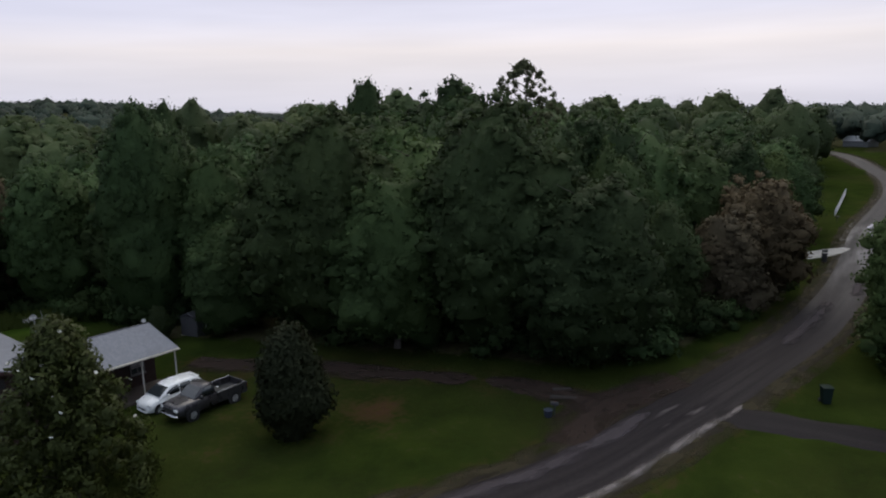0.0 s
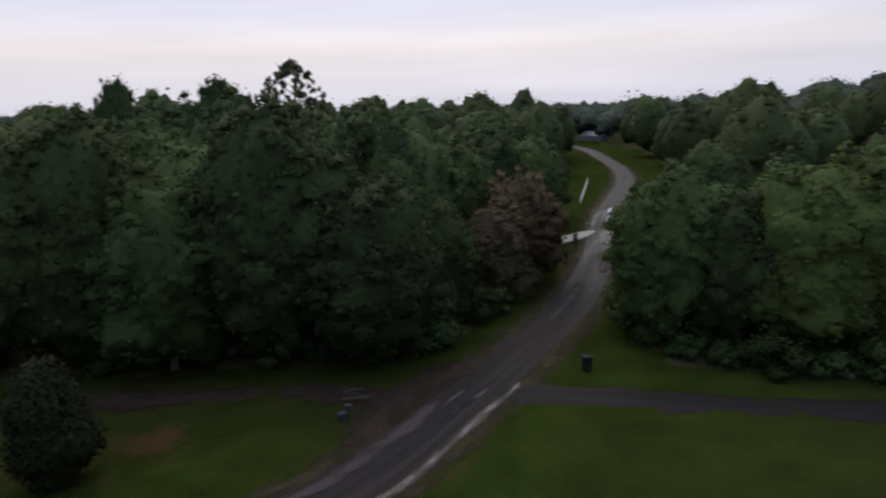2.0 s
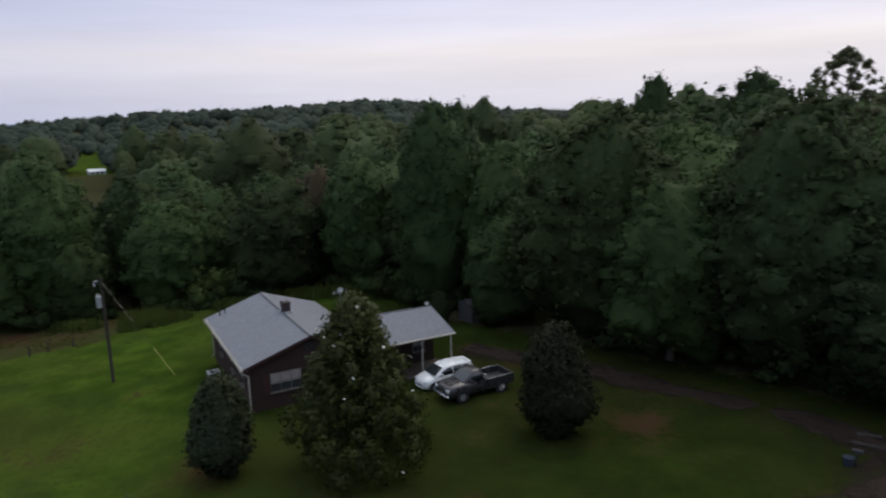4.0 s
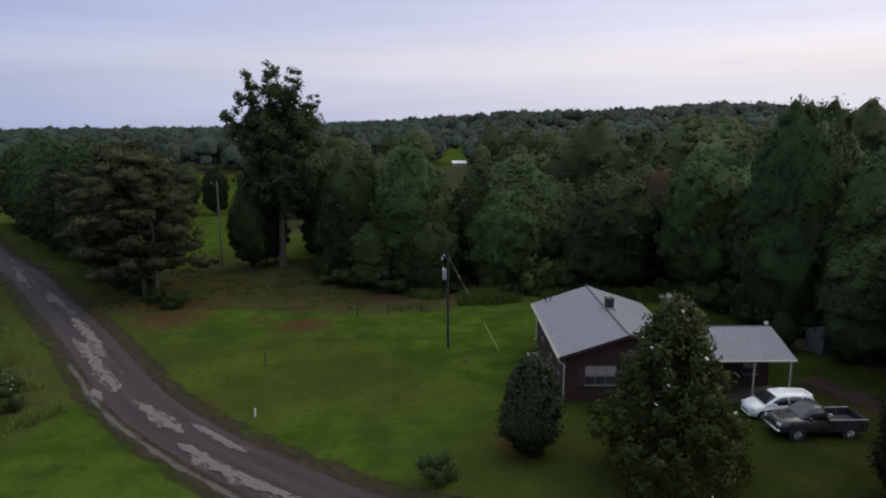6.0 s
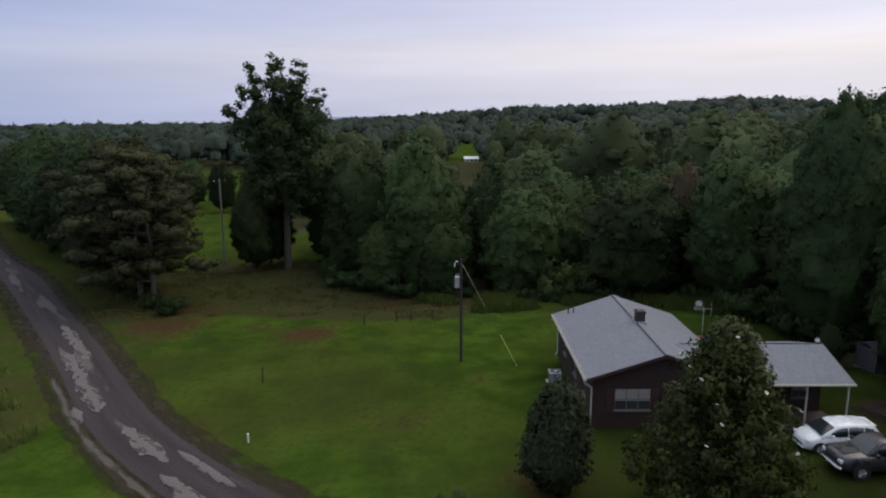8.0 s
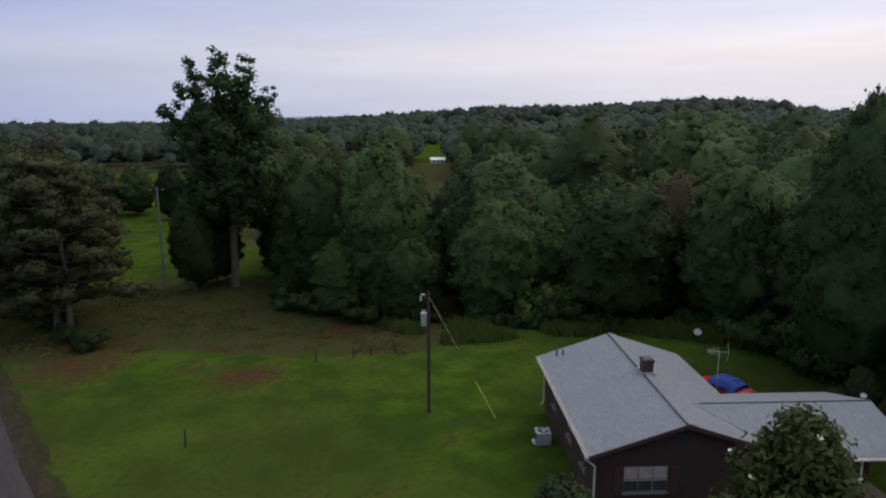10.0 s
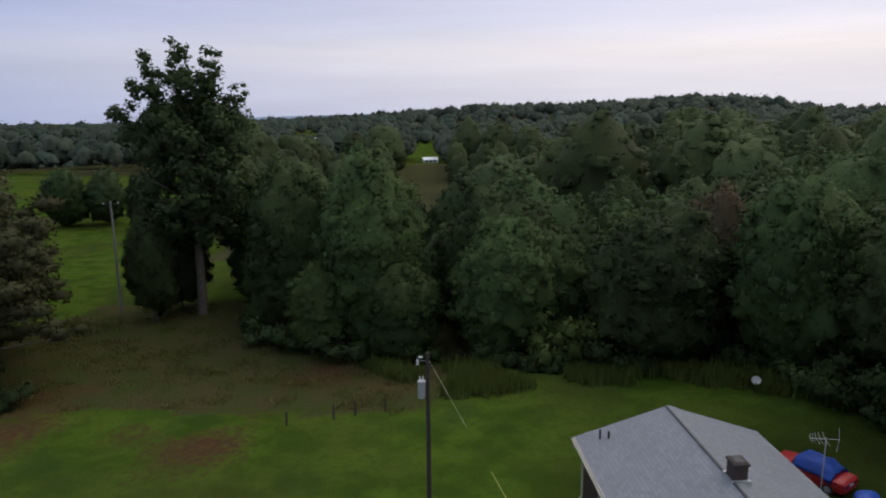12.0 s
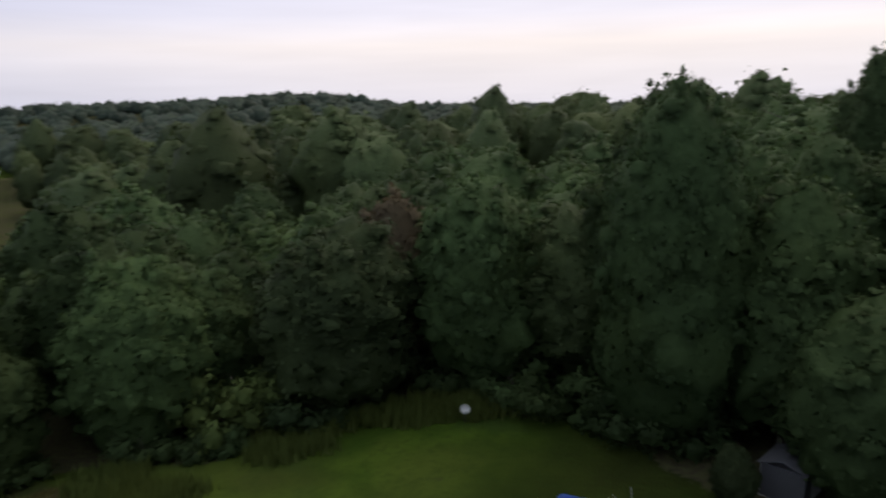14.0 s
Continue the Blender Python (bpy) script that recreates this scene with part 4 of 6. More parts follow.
EDGE = smooth_line(WOOD_EAST[:9], 3.0).tolist() + smooth_line(WOOD_NORTH[:10], 3.0).tolist() + smooth_line(WOOD_SOUTH[:4], 3.0).tolist() + smooth_line([(43, -39.5), (110, -36)], 3.0).tolist()
LANE = smooth_line(ROAD_LINE, 4.0).tolist() + smooth_line(SIDE_LINE, 4.0).tolist()
pick = rng_of(7)
for poly, gap, limit, group in ((WOOD_EAST, 7.0, 95, "trees of the wood"), (WOOD_NORTH, 7.2, 75, "trees of the wood"), (WOOD_SOUTH, 7.0, 72, "trees of the wood")):
    for q in scatter(poly, gap, 3, 5000, lambda q: clear_of(q) and q[0] < limit and q[1] < 78 and min((q[0] - a) ** 2 + (q[1] - b) ** 2 for a, b in LANE) > 8.5 ** 2):
        k = pick.rand()
        h = skyline(*q) * (0.64 + 0.40 * pick.rand())
        if poly is WOOD_SOUTH:
            h = 12.0 * (0.85 + 0.3 * pick.rand())
        if -4.5 < q[0] + 7.7 - 0.035 * (q[1] + 20) < 2.5 and poly is WOOD_NORTH:
            h = min(h, 12.5)
        deep = min((q[0] - a) ** 2 + (q[1] - b) ** 2 for a, b in EDGE) > 9 ** 2
        proto, nominal = (FAR_OAK[int(k * 30) % 3], 16) if deep else (OAK[int(k * 30) % 3], 16) if k < 0.68 else (SHADE[int(k * 50) % 2], 15) if k < 0.92 else (BRIGHT, 13)
        plant(proto, q[0], q[1], h, nominal, 1.0 + 0.35 * pick.rand(), group, sink=0.25)


def edge_bushes(line, gap, seed, lo, hi, off):
    rs = rng_of(seed)
    for x, y in smooth_line(line, gap):
        if rs.rand() < 0.9:
            h = lo + (hi - lo) * rs.rand()
            plant(BUSH[int(rs.rand() * 2)], x + rs.normal() * 0.6 + off[0], y + rs.normal() * 0.6 + off[1], h, 3.0, 0.9 + 0.4 * rs.rand(), "bushes along the wood")


edge_bushes([(29.5, 4), (29.5, -2), (31.5, -10), (33, -18), (37.5, -24), (54, -27.5), (70, -27)], 3.2, 21, 2.2, 4.5, (0.8, 0.5))
edge_bushes([(21.5, 21), (22, 17), (24.5, 14.5)], 3.0, 26, 2.5, 4.5, (0.8, 0.5))
edge_bushes([(20, 23), (18.5, 28.5), (14, 31), (8, 32), (1, 32.5), (-3, 37), (-10, 39.5), (-18, 43), (-24, 50)], 3.0, 22, 2.0, 4.0, (0.3, 0.8))
edge_bushes([(44, -39.5), (39, -42), (38, -48), (39, -60)], 3.0, 23, 2.0, 4.5, (0.8, -0.3))
edge_bushes([(45, -38.6), (58, -38.6), (75, -38), (100, -36), (125, -35)], 3.4, 24, 2.0, 4.0, (0, -1.4))
edge_bushes([(-37, 30), (-46, 41), (-58, 55), (-70, 68), (-84, 82)], 4.0, 25, 1.5, 3.0, (1, 0))
plant(BUSH_LIGHT, 4.5, 34.5, 6.5, 4.5, 0.95)
plant(BUSH_LIGHT, 7.5, 35.5, 5.0, 4.5, 1.0)
plant(BUSH[0], -7.8, -8.3, 1.9, 3.0, 0.8, label="small leafy shrub on the lawn near the road")


def tall_grass(name, polys, each, lo, hi, mat, seed, label):
    """Rank grass and weeds: leaning blades in tufts, thinner towards the edges of each plot."""
    rs = rng_of(seed)
    V = []
    for poly, n in zip(polys, each):
        p = np.array(poly, float)
        Q = p.min(0) + (p.max(0) - p.min(0)) * rs.rand(n * 4, 2)
        Q = Q[inside(Q[:, 0], Q[:, 1], poly)][:n]
        Q = Q[[noise.noise((x * 0.23, y * 0.23, seed)) > -0.12 for x, y in Q]]
        for k in range(14):
            m = len(Q)
            P = Q + rs.normal(size=(m, 2)) * 0.32
            z = ground_z(P[:, 0], P[:, 1]) - 0.05
            h = (lo + (hi - lo) * rs.rand(m)) * (0.6 + 0.4 * rs.rand(m))
            a = rs.rand(m) * 6.283
            lean = 0.45 * h * rs.rand(m)
            w = 0.05 + 0.07 * rs.rand(m)
            side_, out = np.stack([-np.sin(a), np.cos(a)], 1), np.stack([np.cos(a), np.sin(a)], 1)
            A, C = P + side_ * w[:, None], P - side_ * w[:, None]
            T = P + out * lean[:, None]
            V.append(np.stack([np.c_[A, z], np.c_[C, z], np.c_[T, z + h]], 1).reshape(-1, 3))
    V = np.concatenate(V)
    ob = new(name, quick_mesh(name, V, np.arange(len(V)).reshape(-1, 3), mat))
    return tagged(ob, label, "grass", kind="stuff")


MARGIN = [(-5, 27.5), (0, 28.5), (5, 28.7), (10.5, 28.4), (15.5, 27.2), (18.5, 23.5), (20.5, 23.5), (19, 28), (15, 31), (8, 32.5), (1, 33), (-4, 37), (-12, 39.5), (-9, 33)]
VERGE = [(-62, 36), (-55, 28), (-46, 16.5), (-38.5, 7), (-33.5, 1.5), (-36, -4), (-42, 0), (-52, 12), (-66, 30)]
tall_grass("meadow_grass", [ROUGH], [2000], 0.10, 0.38, MEADOW_BLADE, 61, "rough unmown meadow grass before the wood")
tall_grass("weeds", [MARGIN], [1300], 0.5, 1.5, WEED_BLADE, 62, "tall weeds between the lawn and the wood")
tall_grass("verge_grass", [VERGE], [2200], 0.3, 0.9, VERGE_BLADE, 63, "tall pale grass on the bank beside the road")
PETAL = plain("white_blossom", (0.55, 0.56, 0.48), 0.7)
bm = B()
bmesh.ops.create_icosphere(bm, subdivisions=2, radius=0.075, matrix=Matrix.Diagonal((1, 1, 0.6, 1)))
for v in bm.verts:
    v.co *= 1 + 0.25 * noise.noise(v.co * 14)
BLOSSOM = mesh_of("blossom", bm, PETAL)
for proto, x, y, h, seed in ((BUSH[1], -38, 1.5, 3.4, 5), (BUSH[0], -36.5, -3.5, 2.0, 6)):
    shrub = plant(proto, x, y, h, 3.0, 0.9, label="green shrub with white blossom beside the road")
    rs = rng_of(seed)
    for k in range(48):
        a, q = rs.rand() * 6.28, 1.7 * math.sqrt(rs.rand())
        f = new("blossom", BLOSSOM)
        f.parent = shrub
        f.location = (math.cos(a) * q, math.sin(a) * q, 2.75 - 0.42 * q * q + 0.15 * rs.rand())
plant(SHADE[1], 20.0, 10.8, 3.4, 15, 0.95, label="young dark tree beside the shed")
plant(CEDAR_T, -2.6, -5.8, 5.9, 6.5, 1.02, "cedars on the lawn")
plant(CEDAR_T, 15.0, -12.2, 7.0, 6.5, 1.0, "cedars on the lawn")


# the woods further off: trees of leaf sprays, joined, since nobody could count them
def wood_places(rs, r0, r1, gap, a0, a1):
    """Where the trees of the outer woods stand: everywhere but on the road, the fields and the nearer woods."""
    road = smooth_line(ROAD_LINE, 6.0)
    area = math.radians(a1 - a0) * (r1 * r1 - r0 * r0) / 2
    n = int(area / (gap * gap))
    a = np.radians(a0 + (a1 - a0) * rs.rand(n))
    r = np.sqrt(r0 * r0 + (r1 * r1 - r0 * r0) * rs.rand(n))
    X, Y = r * np.sin(a), r * np.cos(a)
    ok = ~inside(X, Y, PASTURE) & (near_line(X, Y, road) > 11)
    ok &= ~(inside(X, Y, WOOD_EAST) & (X < 95)) & ~(inside(X, Y, WOOD_NORTH) & (Y < 78)) & ~(inside(X, Y, WOOD_SOUTH) & (X < 95))
    ok &= ~((Y > 70) & (Y < 740) & (np.abs(X + 8 - 0.027 * (Y + 22)) < np.where(Y < 400, 0.016 * Y + 6, 0.026 * Y)))           # the gap to the far field
    ok &= ~((Y > 380) & (Y < 900) & (np.abs(X + 8 + 0.15 * Y) < 0.022 * Y))
    ok &= ~((X > 85) & (X < 240) & (Y > -28 + (X - 85) * 0.08) & (Y < -21 + (X - 85) * 0.12))
    ok &= ~((X > -80) & (X < -33) & (Y > 38) & (Y < 100))           # open between the pines and the tall tree
    X, Y = X[ok], Y[ok]
    return X, Y, ground_z(X, Y)


def far_woods(name, r0, r1, gap, parts, per, size, mat, seed, label, hscale=1.0, wide=1.0, a0=-50, a1=118, heart=0.85, sub=1):
    rs = rng_of(seed)
    X, Y, Z = wood_places(rs, r0, r1, gap, a0, a1)
    n = len(X)
    base = 9.5 + 7.5 * rs.rand(n) + 5.5 * rs.rand(n) ** 4
    H = base * hscale
    W = (0.22 + 0.10 * rs.rand(n)) * (base + 3) * wide
    # a dome of a few clumps for each tree, and sprays over them
    tone = 0.55 + 0.9 * rs.rand(n)
    cs, rs_, tn = [], [], []
    for k in range(parts):
        if k == 0:
            off, up, r = np.zeros((n, 2)), 0.60 + 0.06 * rs.rand(n), 0.92
        else:
            a2 = k * 2.39996 + rs.rand(n) * 1.2
            off, up, r = np.stack([np.cos(a2), np.sin(a2)], 1) * (0.5 + 0.3 * rs.rand(n))[:, None], 0.30 + 0.50 * rs.rand(n), 0.52
        cs.append(np.stack([X + off[:, 0] * W, Y + off[:, 1] * W, Z + H * up], 1))
        rs_.append(W * r * (0.85 + 0.3 * rs.rand(n)))
        tn.append(tone)
    Cc, R, Tn = np.concatenate(cs), np.concatenate(rs_), np.concatenate(tn)
    top = Z[None].repeat(parts, 0).ravel() + H[None].repeat(parts, 0).ravel()
    Cc[:, 2] = np.minimum(Cc[:, 2], top - R * 0.85)
    m = np.maximum(4, (per / parts * R * R / np.mean(R * R)).astype(int))   # sprays by the clump's size
    pick_ = np.repeat(np.arange(len(Cc)), m)
    d = unit(rs.normal(size=(len(pick_), 3)) + (0, 0, 0.6))
    C = Cc[pick_] + d * (R[pick_] * (0.80 + 0.34 * rs.rand(len(pick_))))[:, None]
    V2, F2 = cards(C, unit(d + 0.5 * rs.normal(size=d.shape)), 0.74 * size * (0.55 + 0.9 * rs.rand(len(C))), rs)
    axis = np.stack([np.tile(X, parts), np.tile(Y, parts), np.tile(Z + H * 0.4, parts)], 1)[pick_]
    D = unit(0.65 * d + 0.7 * unit(C - axis) + 0.1 * rs.normal(size=d.shape))
    tones = np.repeat(Tn[pick_], 3)
    D = np.repeat(D, 3, axis=0)
    if heart:
        axis = np.stack([np.tile(X, parts), np.tile(Y, parts), np.tile(Z + H * 0.4, parts)], 1)
        V3, F3, D3 = hearts(rs, Cc, R * heart, 1.0, sub, axis, 1.3)
        V2, F2, D = np.concatenate([V2, V3]), np.concatenate([F2, F3 + len(V2)]), np.concatenate([D, D3])
        tones = np.concatenate([tones, np.repeat(Tn, len(BALL[sub][0]))])
    ob = new(name, quick_mesh(name, V2, F2, mat, D, tones))
    return tagged(ob, label, "woodland", kind="stuff")


def near_woods(name, r0, r1, gap, seed, label):
    """The wood behind the first rows, joined: crowns of six shapes, each tree with its own size and tone."""
    rs = rng_of(seed)
    shapes = []
    for i in range(6):
        V, F, D = crown_mesh(rs, 300 + i, 15.0, 8.6, 0.06, 3, 300, 0.50, 0.55, 0.12, sunk=0.05)
        d = unit(rs.normal(size=(28, 3)) * (1, 1, 0.8) + (0, 0, 0.4))
        P = crown_points(d, 300 + i, 15.0, 8.6, 0.06, 0.55, 0.12)
        V2, F2, D2 = leafy(rs, [(*(p - 0.5 * v), 0.7 + 0.9 * rs.rand()) for p, v in zip(P, d)], 11, 0.55, 0.5, 0.8, (0, 0, 6), 0.9, 0.68, 1, 0.45)
        shapes.append((np.concatenate([V, V2]), np.concatenate([F, F2 + len(V)]), np.concatenate([D, D2])))
    X, Y, Z = wood_places(rs, r0, r1, gap, -50, 118)
    n = len(X)
    H = 9.5 + 7.5 * rs.rand(n) + 5.5 * rs.rand(n) ** 4
    W = H * (0.90 + 0.35 * rs.rand(n)) * 15 / 14
    turn, which, tone = rs.rand(n) * 6.283, (rs.rand(n) * 6).astype(int), 0.55 + 0.9 * rs.rand(n)
    Vs, Fs, Ds, Ts, base = [], [], [], [], 0
    for i in range(n):
        V, F, D = shapes[which[i]]
        c, s = math.cos(turn[i]), math.sin(turn[i])
        R = np.array([[c, s, 0], [-s, c, 0], [0, 0, 1]])
        Vs.append(V @ R * (W[i] / 15, W[i] / 15, H[i] / 15) + (X[i], Y[i], Z[i]))
        Ds.append(D @ R)
        Fs.append(F + base)
        Ts.append(np.full(len(V), tone[i]))
        base += len(V)
    ob = new(name, quick_mesh(name, np.concatenate(Vs), np.concatenate(Fs), WOODS, np.concatenate(Ds), np.concatenate(Ts)))
    return tagged(ob, label, "woodland", kind="stuff")


near_woods("woodland", 62, 240, 10.2, 101, "dense dark green woodland behind the house")
far_woods("woodland", 240, 560, 10.4, 3, 36, 1.3, WOODS_HAZY, 103, "distant wooded hillside", 0.95, 1.15, -45, 112)
far_woods("woodland", 560, 1500, 19.0, 2, 14, 2.4, WOODS_HAZY, 104, "far wooded ridge", 1.0, 1.8, -45, 112)


def backdrop(name, radius, line, colour, seed, label):
    """The far horizon: a glowing strip with distance haze put into its blue, and a wooded, uneven upper edge; line
    gives degrees round and degrees up.
    """
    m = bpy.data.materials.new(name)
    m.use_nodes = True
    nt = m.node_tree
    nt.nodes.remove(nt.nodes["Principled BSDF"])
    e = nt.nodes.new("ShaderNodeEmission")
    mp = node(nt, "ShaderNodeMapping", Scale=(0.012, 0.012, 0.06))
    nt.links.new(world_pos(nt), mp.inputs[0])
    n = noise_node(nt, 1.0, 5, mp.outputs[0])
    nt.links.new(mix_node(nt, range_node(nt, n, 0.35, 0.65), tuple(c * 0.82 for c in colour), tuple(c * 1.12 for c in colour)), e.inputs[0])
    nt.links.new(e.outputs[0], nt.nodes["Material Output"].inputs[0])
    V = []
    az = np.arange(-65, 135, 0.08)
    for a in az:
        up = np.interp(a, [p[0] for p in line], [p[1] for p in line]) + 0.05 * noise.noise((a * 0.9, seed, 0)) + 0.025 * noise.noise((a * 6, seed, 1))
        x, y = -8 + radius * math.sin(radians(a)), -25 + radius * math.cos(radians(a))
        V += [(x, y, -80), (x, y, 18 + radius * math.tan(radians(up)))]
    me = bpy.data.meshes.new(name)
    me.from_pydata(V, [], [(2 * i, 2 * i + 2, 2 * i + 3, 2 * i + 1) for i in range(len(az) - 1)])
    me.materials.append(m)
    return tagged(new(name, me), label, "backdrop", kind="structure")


backdrop("backdrop_woods", 1800, [(-65, -0.9), (-34, -0.9), (-22, -0.95), (-17, -0.75), (-12, -0.42), (-5, -0.30), (3, -0.12), (10, 0), (30, 0), (34, -0.45), (60, -0.40), (72, -0.24), (80, -0.20), (95, -0.2), (110, 0.2), (135, 0.2)], (0.030, 0.046, 0.056), 3, "distant wooded horizon in painted blue-green haze")
backdrop("backdrop_hills", 2900, [(-65, -0.8), (-30, -0.80), (-21, -0.62), (-12, -0.14), (-5, 0.0), (0, 0.14), (3, 0.12), (6, -0.1), (20, -0.4), (135, -0.6)], (0.20, 0.26, 0.37), 9, "far hills in painted pale blue haze under the sky")


# ---- the house ----
def roof_slab(bm, outline, thick=0.12):
    """A sloping roof plane of four or more corners, with thickness."""
    top = [bm.verts.new(p) for p in outline]
    low = [bm.verts.new((p[0], p[1], p[2] - thick)) for p in outline]
    n = len(top)
    fs = [bm.faces.new(top), bm.faces.new(low[::-1])]
    for i in range(n):
        fs.append(bm.faces.new((top[i], low[i], low[(i + 1) % n], top[(i + 1) % n])))
    bmesh.ops.recalc_face_normals(bm, faces=fs)
    return bm


EAVE, TOP, WEAVE, WTOP = 3.05, 4.52, 2.95, 4.05


def build_house():
    house = thing("house", 0, 0, 0, 0, "single-storey dark brick house with grey shingle roof", "house")
    # walls of the long range: gable ends to the road and the wood
    def gable(y0, y1):
        bm = B()
        return prism(bm, [(0.45, -0.4), (8.55, -0.4), (8.55, EAVE - 0.05), (4.5, TOP - 0.16), (0.45, EAVE - 0.05)], y0, y1)
    # the front gable wall has a wide window opening, so it is made of pieces round it
    bm = B()
    prism(bm, [(0.45, -0.4), (1.75, -0.4), (1.75, 2.3), (0.45, 2.3)], 0.4, 0.65)
    prism(bm, [(3.85, -0.4), (8.55, -0.4), (8.55, 2.3), (3.85, 2.3)], 0.4, 0.65)
    prism(bm, [(1.75, -0.4), (3.85, -0.4), (3.85, 0.95), (1.75, 0.95)], 0.4, 0.65)
    prism(bm, [(0.45, 2.3), (8.55, 2.3), (8.55, EAVE - 0.05), (4.5, TOP - 0.16), (0.45, EAVE - 0.05)], 0.4, 0.65)
    part("front_wall", bm, BRICK, house)
    part("back_wall", gable(12.45, 12.7), BRICK, house)
    # the west wall with its windows
    spans = [(2.2, 3.4), (5.3, 6.5), (9.3, 10.5)]
    bm = B()
    edges = [0.65] + [v for s in spans for v in s] + [12.45]
    for i in range(0, len(edges), 2):
        box(bm, 0.45, edges[i], -0.4, 0.7, edges[i + 1], EAVE - 0.05)
    for a, b in spans:
        box(bm, 0.45, a, -0.4, 0.7, b, 0.95)
        box(bm, 0.45, a, 2.25, 0.7, b, EAVE - 0.05)
    part("west_wall", bm, BRICK, house)
    bm = B()
    box(bm, 8.3, 0.65, -0.4, 8.55, 12.45, EAVE - 0.05)
    part("east_wall", bm, BRICK, house)
    bm = B()
    box(bm, 8.55, 2.2, -0.4, 14.7, 2.4, WEAVE + 0.2)
    box(bm, 8.55, 6.2, -0.4, 14.7, 6.4, WEAVE - 0.1)
    prism(bm, [(2.4, -0.4), (6.2, -0.4), (6.2, WEAVE - 0.05), (3.25, WTOP - 0.2), (2.4, WEAVE + 0.4)], 14.5, 14.7, "x")
    part("wing_wall", bm, BRICK, house)
    bm = B()
    box(bm, 8.6, -0.3, -0.4, 14.9, 2.2, 0.12, 0.02)
    part("porch_floor", bm, PORCH, house, "dark brown porch floor")
    # roof planes
    planes = (("west_roof", [(0, 0, EAVE), (4.5, 0, TOP), (4.5, 13.1, TOP), (0, 13.1, EAVE)]),
              ("east_roof", [(9, 0, EAVE), (9, 13.1, EAVE), (4.5, 13.1, TOP), (4.5, 0, TOP)]),
              ("wing_roof_front", [(8.6, -0.45, WEAVE + 0.02), (15.1, -0.45, WEAVE), (15.1, 3.25, WTOP), (6.0, 3.25, WTOP), (8.9, 0.05, WEAVE + 0.17)]),
              ("wing_roof_back", [(15.1, 6.9, WEAVE), (9.2, 6.9, WEAVE), (6.0, 3.25, WTOP), (15.1, 3.25, WTOP)]))
    for name, outline in planes:
        bm = B()
        roof_slab(bm, outline)
        part(name, bm, ROOF, house)
    # ridge caps: two strips with a dark gap between them on the long ridge
    bm = B()
    box(bm, 4.38, 0.02, TOP - 0.03, 4.46, 6.1, TOP + 0.035)
    box(bm, 4.38, 7.0, TOP - 0.03, 4.46, 13.08, TOP + 0.035)
    part("ridge_cap", bm, RIDGE, house, "dark ridge cap")
    bm = B()
    prism(bm, [(4.47, TOP + 0.04), (4.95, TOP - 0.10), (4.95, TOP - 0.13), (4.47, TOP - 0.02)], 0.02, 6.1)
    prism(bm, [(4.47, TOP + 0.04), (4.95, TOP - 0.10), (4.95, TOP - 0.13), (4.47, TOP - 0.02)], 7.0, 13.08)
    part("ridge_flashing", bm, ROOF, house)
    bm = B()
    box(bm, 6.3, 3.2, WTOP - 0.03, 15.1, 3.3, WTOP + 0.03)
    part("wing_ridge_cap", bm, RIDGE, house, "dark ridge cap")
    # fascia boards, gutters and downpipes
    for name, b in (("fascia_west", (-0.03, 0, EAVE - 0.17, 0.02, 13.1, EAVE - 0.01)), ("fascia_east", (8.98, 6.95, EAVE - 0.17, 9.03, 13.1, EAVE - 0.01)),
                    ("fascia_wing", (8.9, -0.49, WEAVE - 0.15, 15.1, -0.44, WEAVE - 0.01)), ("fascia_wing_back", (9.2, 6.89, WEAVE - 0.15, 15.1, 6.94, WEAVE - 0.01))):
        bm = B()
        box(bm, *b, 0.008)
        part(name, bm, TRIM, house)
    bm = B()
    prism(bm, [(-0.16, EAVE - 0.02), (-0.15, EAVE - 0.11), (-0.05, EAVE - 0.13), (-0.035, EAVE - 0.02), (-0.05, EAVE - 0.02), (-0.06, EAVE - 0.11), (-0.13, EAVE - 0.1), (-0.145, EAVE - 0.02)], 0, 13.1)
    part("gutter", bm, TRIM, house)
    bm = B()
    prism(bm, [(-0.60, WEAVE - 0.03), (-0.59, WEAVE - 0.12), (-0.51, WEAVE - 0.12), (-0.50, WEAVE - 0.03)], 8.9, 15.1, "x")
    part("wing_gutter", bm, TRIM, house)
    for y in (0.28, 12.7):
        bm = B()
        box(bm, -0.14, y - 0.04, EAVE - 0.3, -0.06, y + 0.04, EAVE - 0.1)
        cyl(bm, (-0.1, y, EAVE - 0.28), (0.36, y, EAVE - 0.65), 0.045, n=6)
        box(bm, 0.32, y - 0.04, 0.1, 0.40, y + 0.04, EAVE - 0.6, 0.01)
        cyl(bm, (0.36, y, 0.15), (0.16, y - 0.15, 0.0), 0.045, n=6)
        part("downpipe", bm, TRIM, house)
    for x0, x1, z0, z1 in ((0.0, 4.5, EAVE, TOP), (9.0, 4.5, EAVE, TOP)):
        bm = B()
        s = 1 if x1 > x0 else -1
        prism(bm, [(x0, z0 - 0.21), (x1, z1 - 0.21), (x1, z1 - 0.02), (x0, z0 - 0.02)], -0.03, -0.002)
        part("barge_board", bm, SHUTTER, house, "dark painted barge board")
    # posts of the porch
    for x in (9.6, 12.5, 14.85):
        bm = B()
        box(bm, x - 0.045, -0.345, 0.1, x + 0.045, -0.255, WEAVE - 0.1, 0.012)
        box(bm, x - 0.07, -0.37, 0.1, x + 0.07, -0.23, 0.22, 0.01)
        part("post", bm, TRIM, house, "cream porch post")
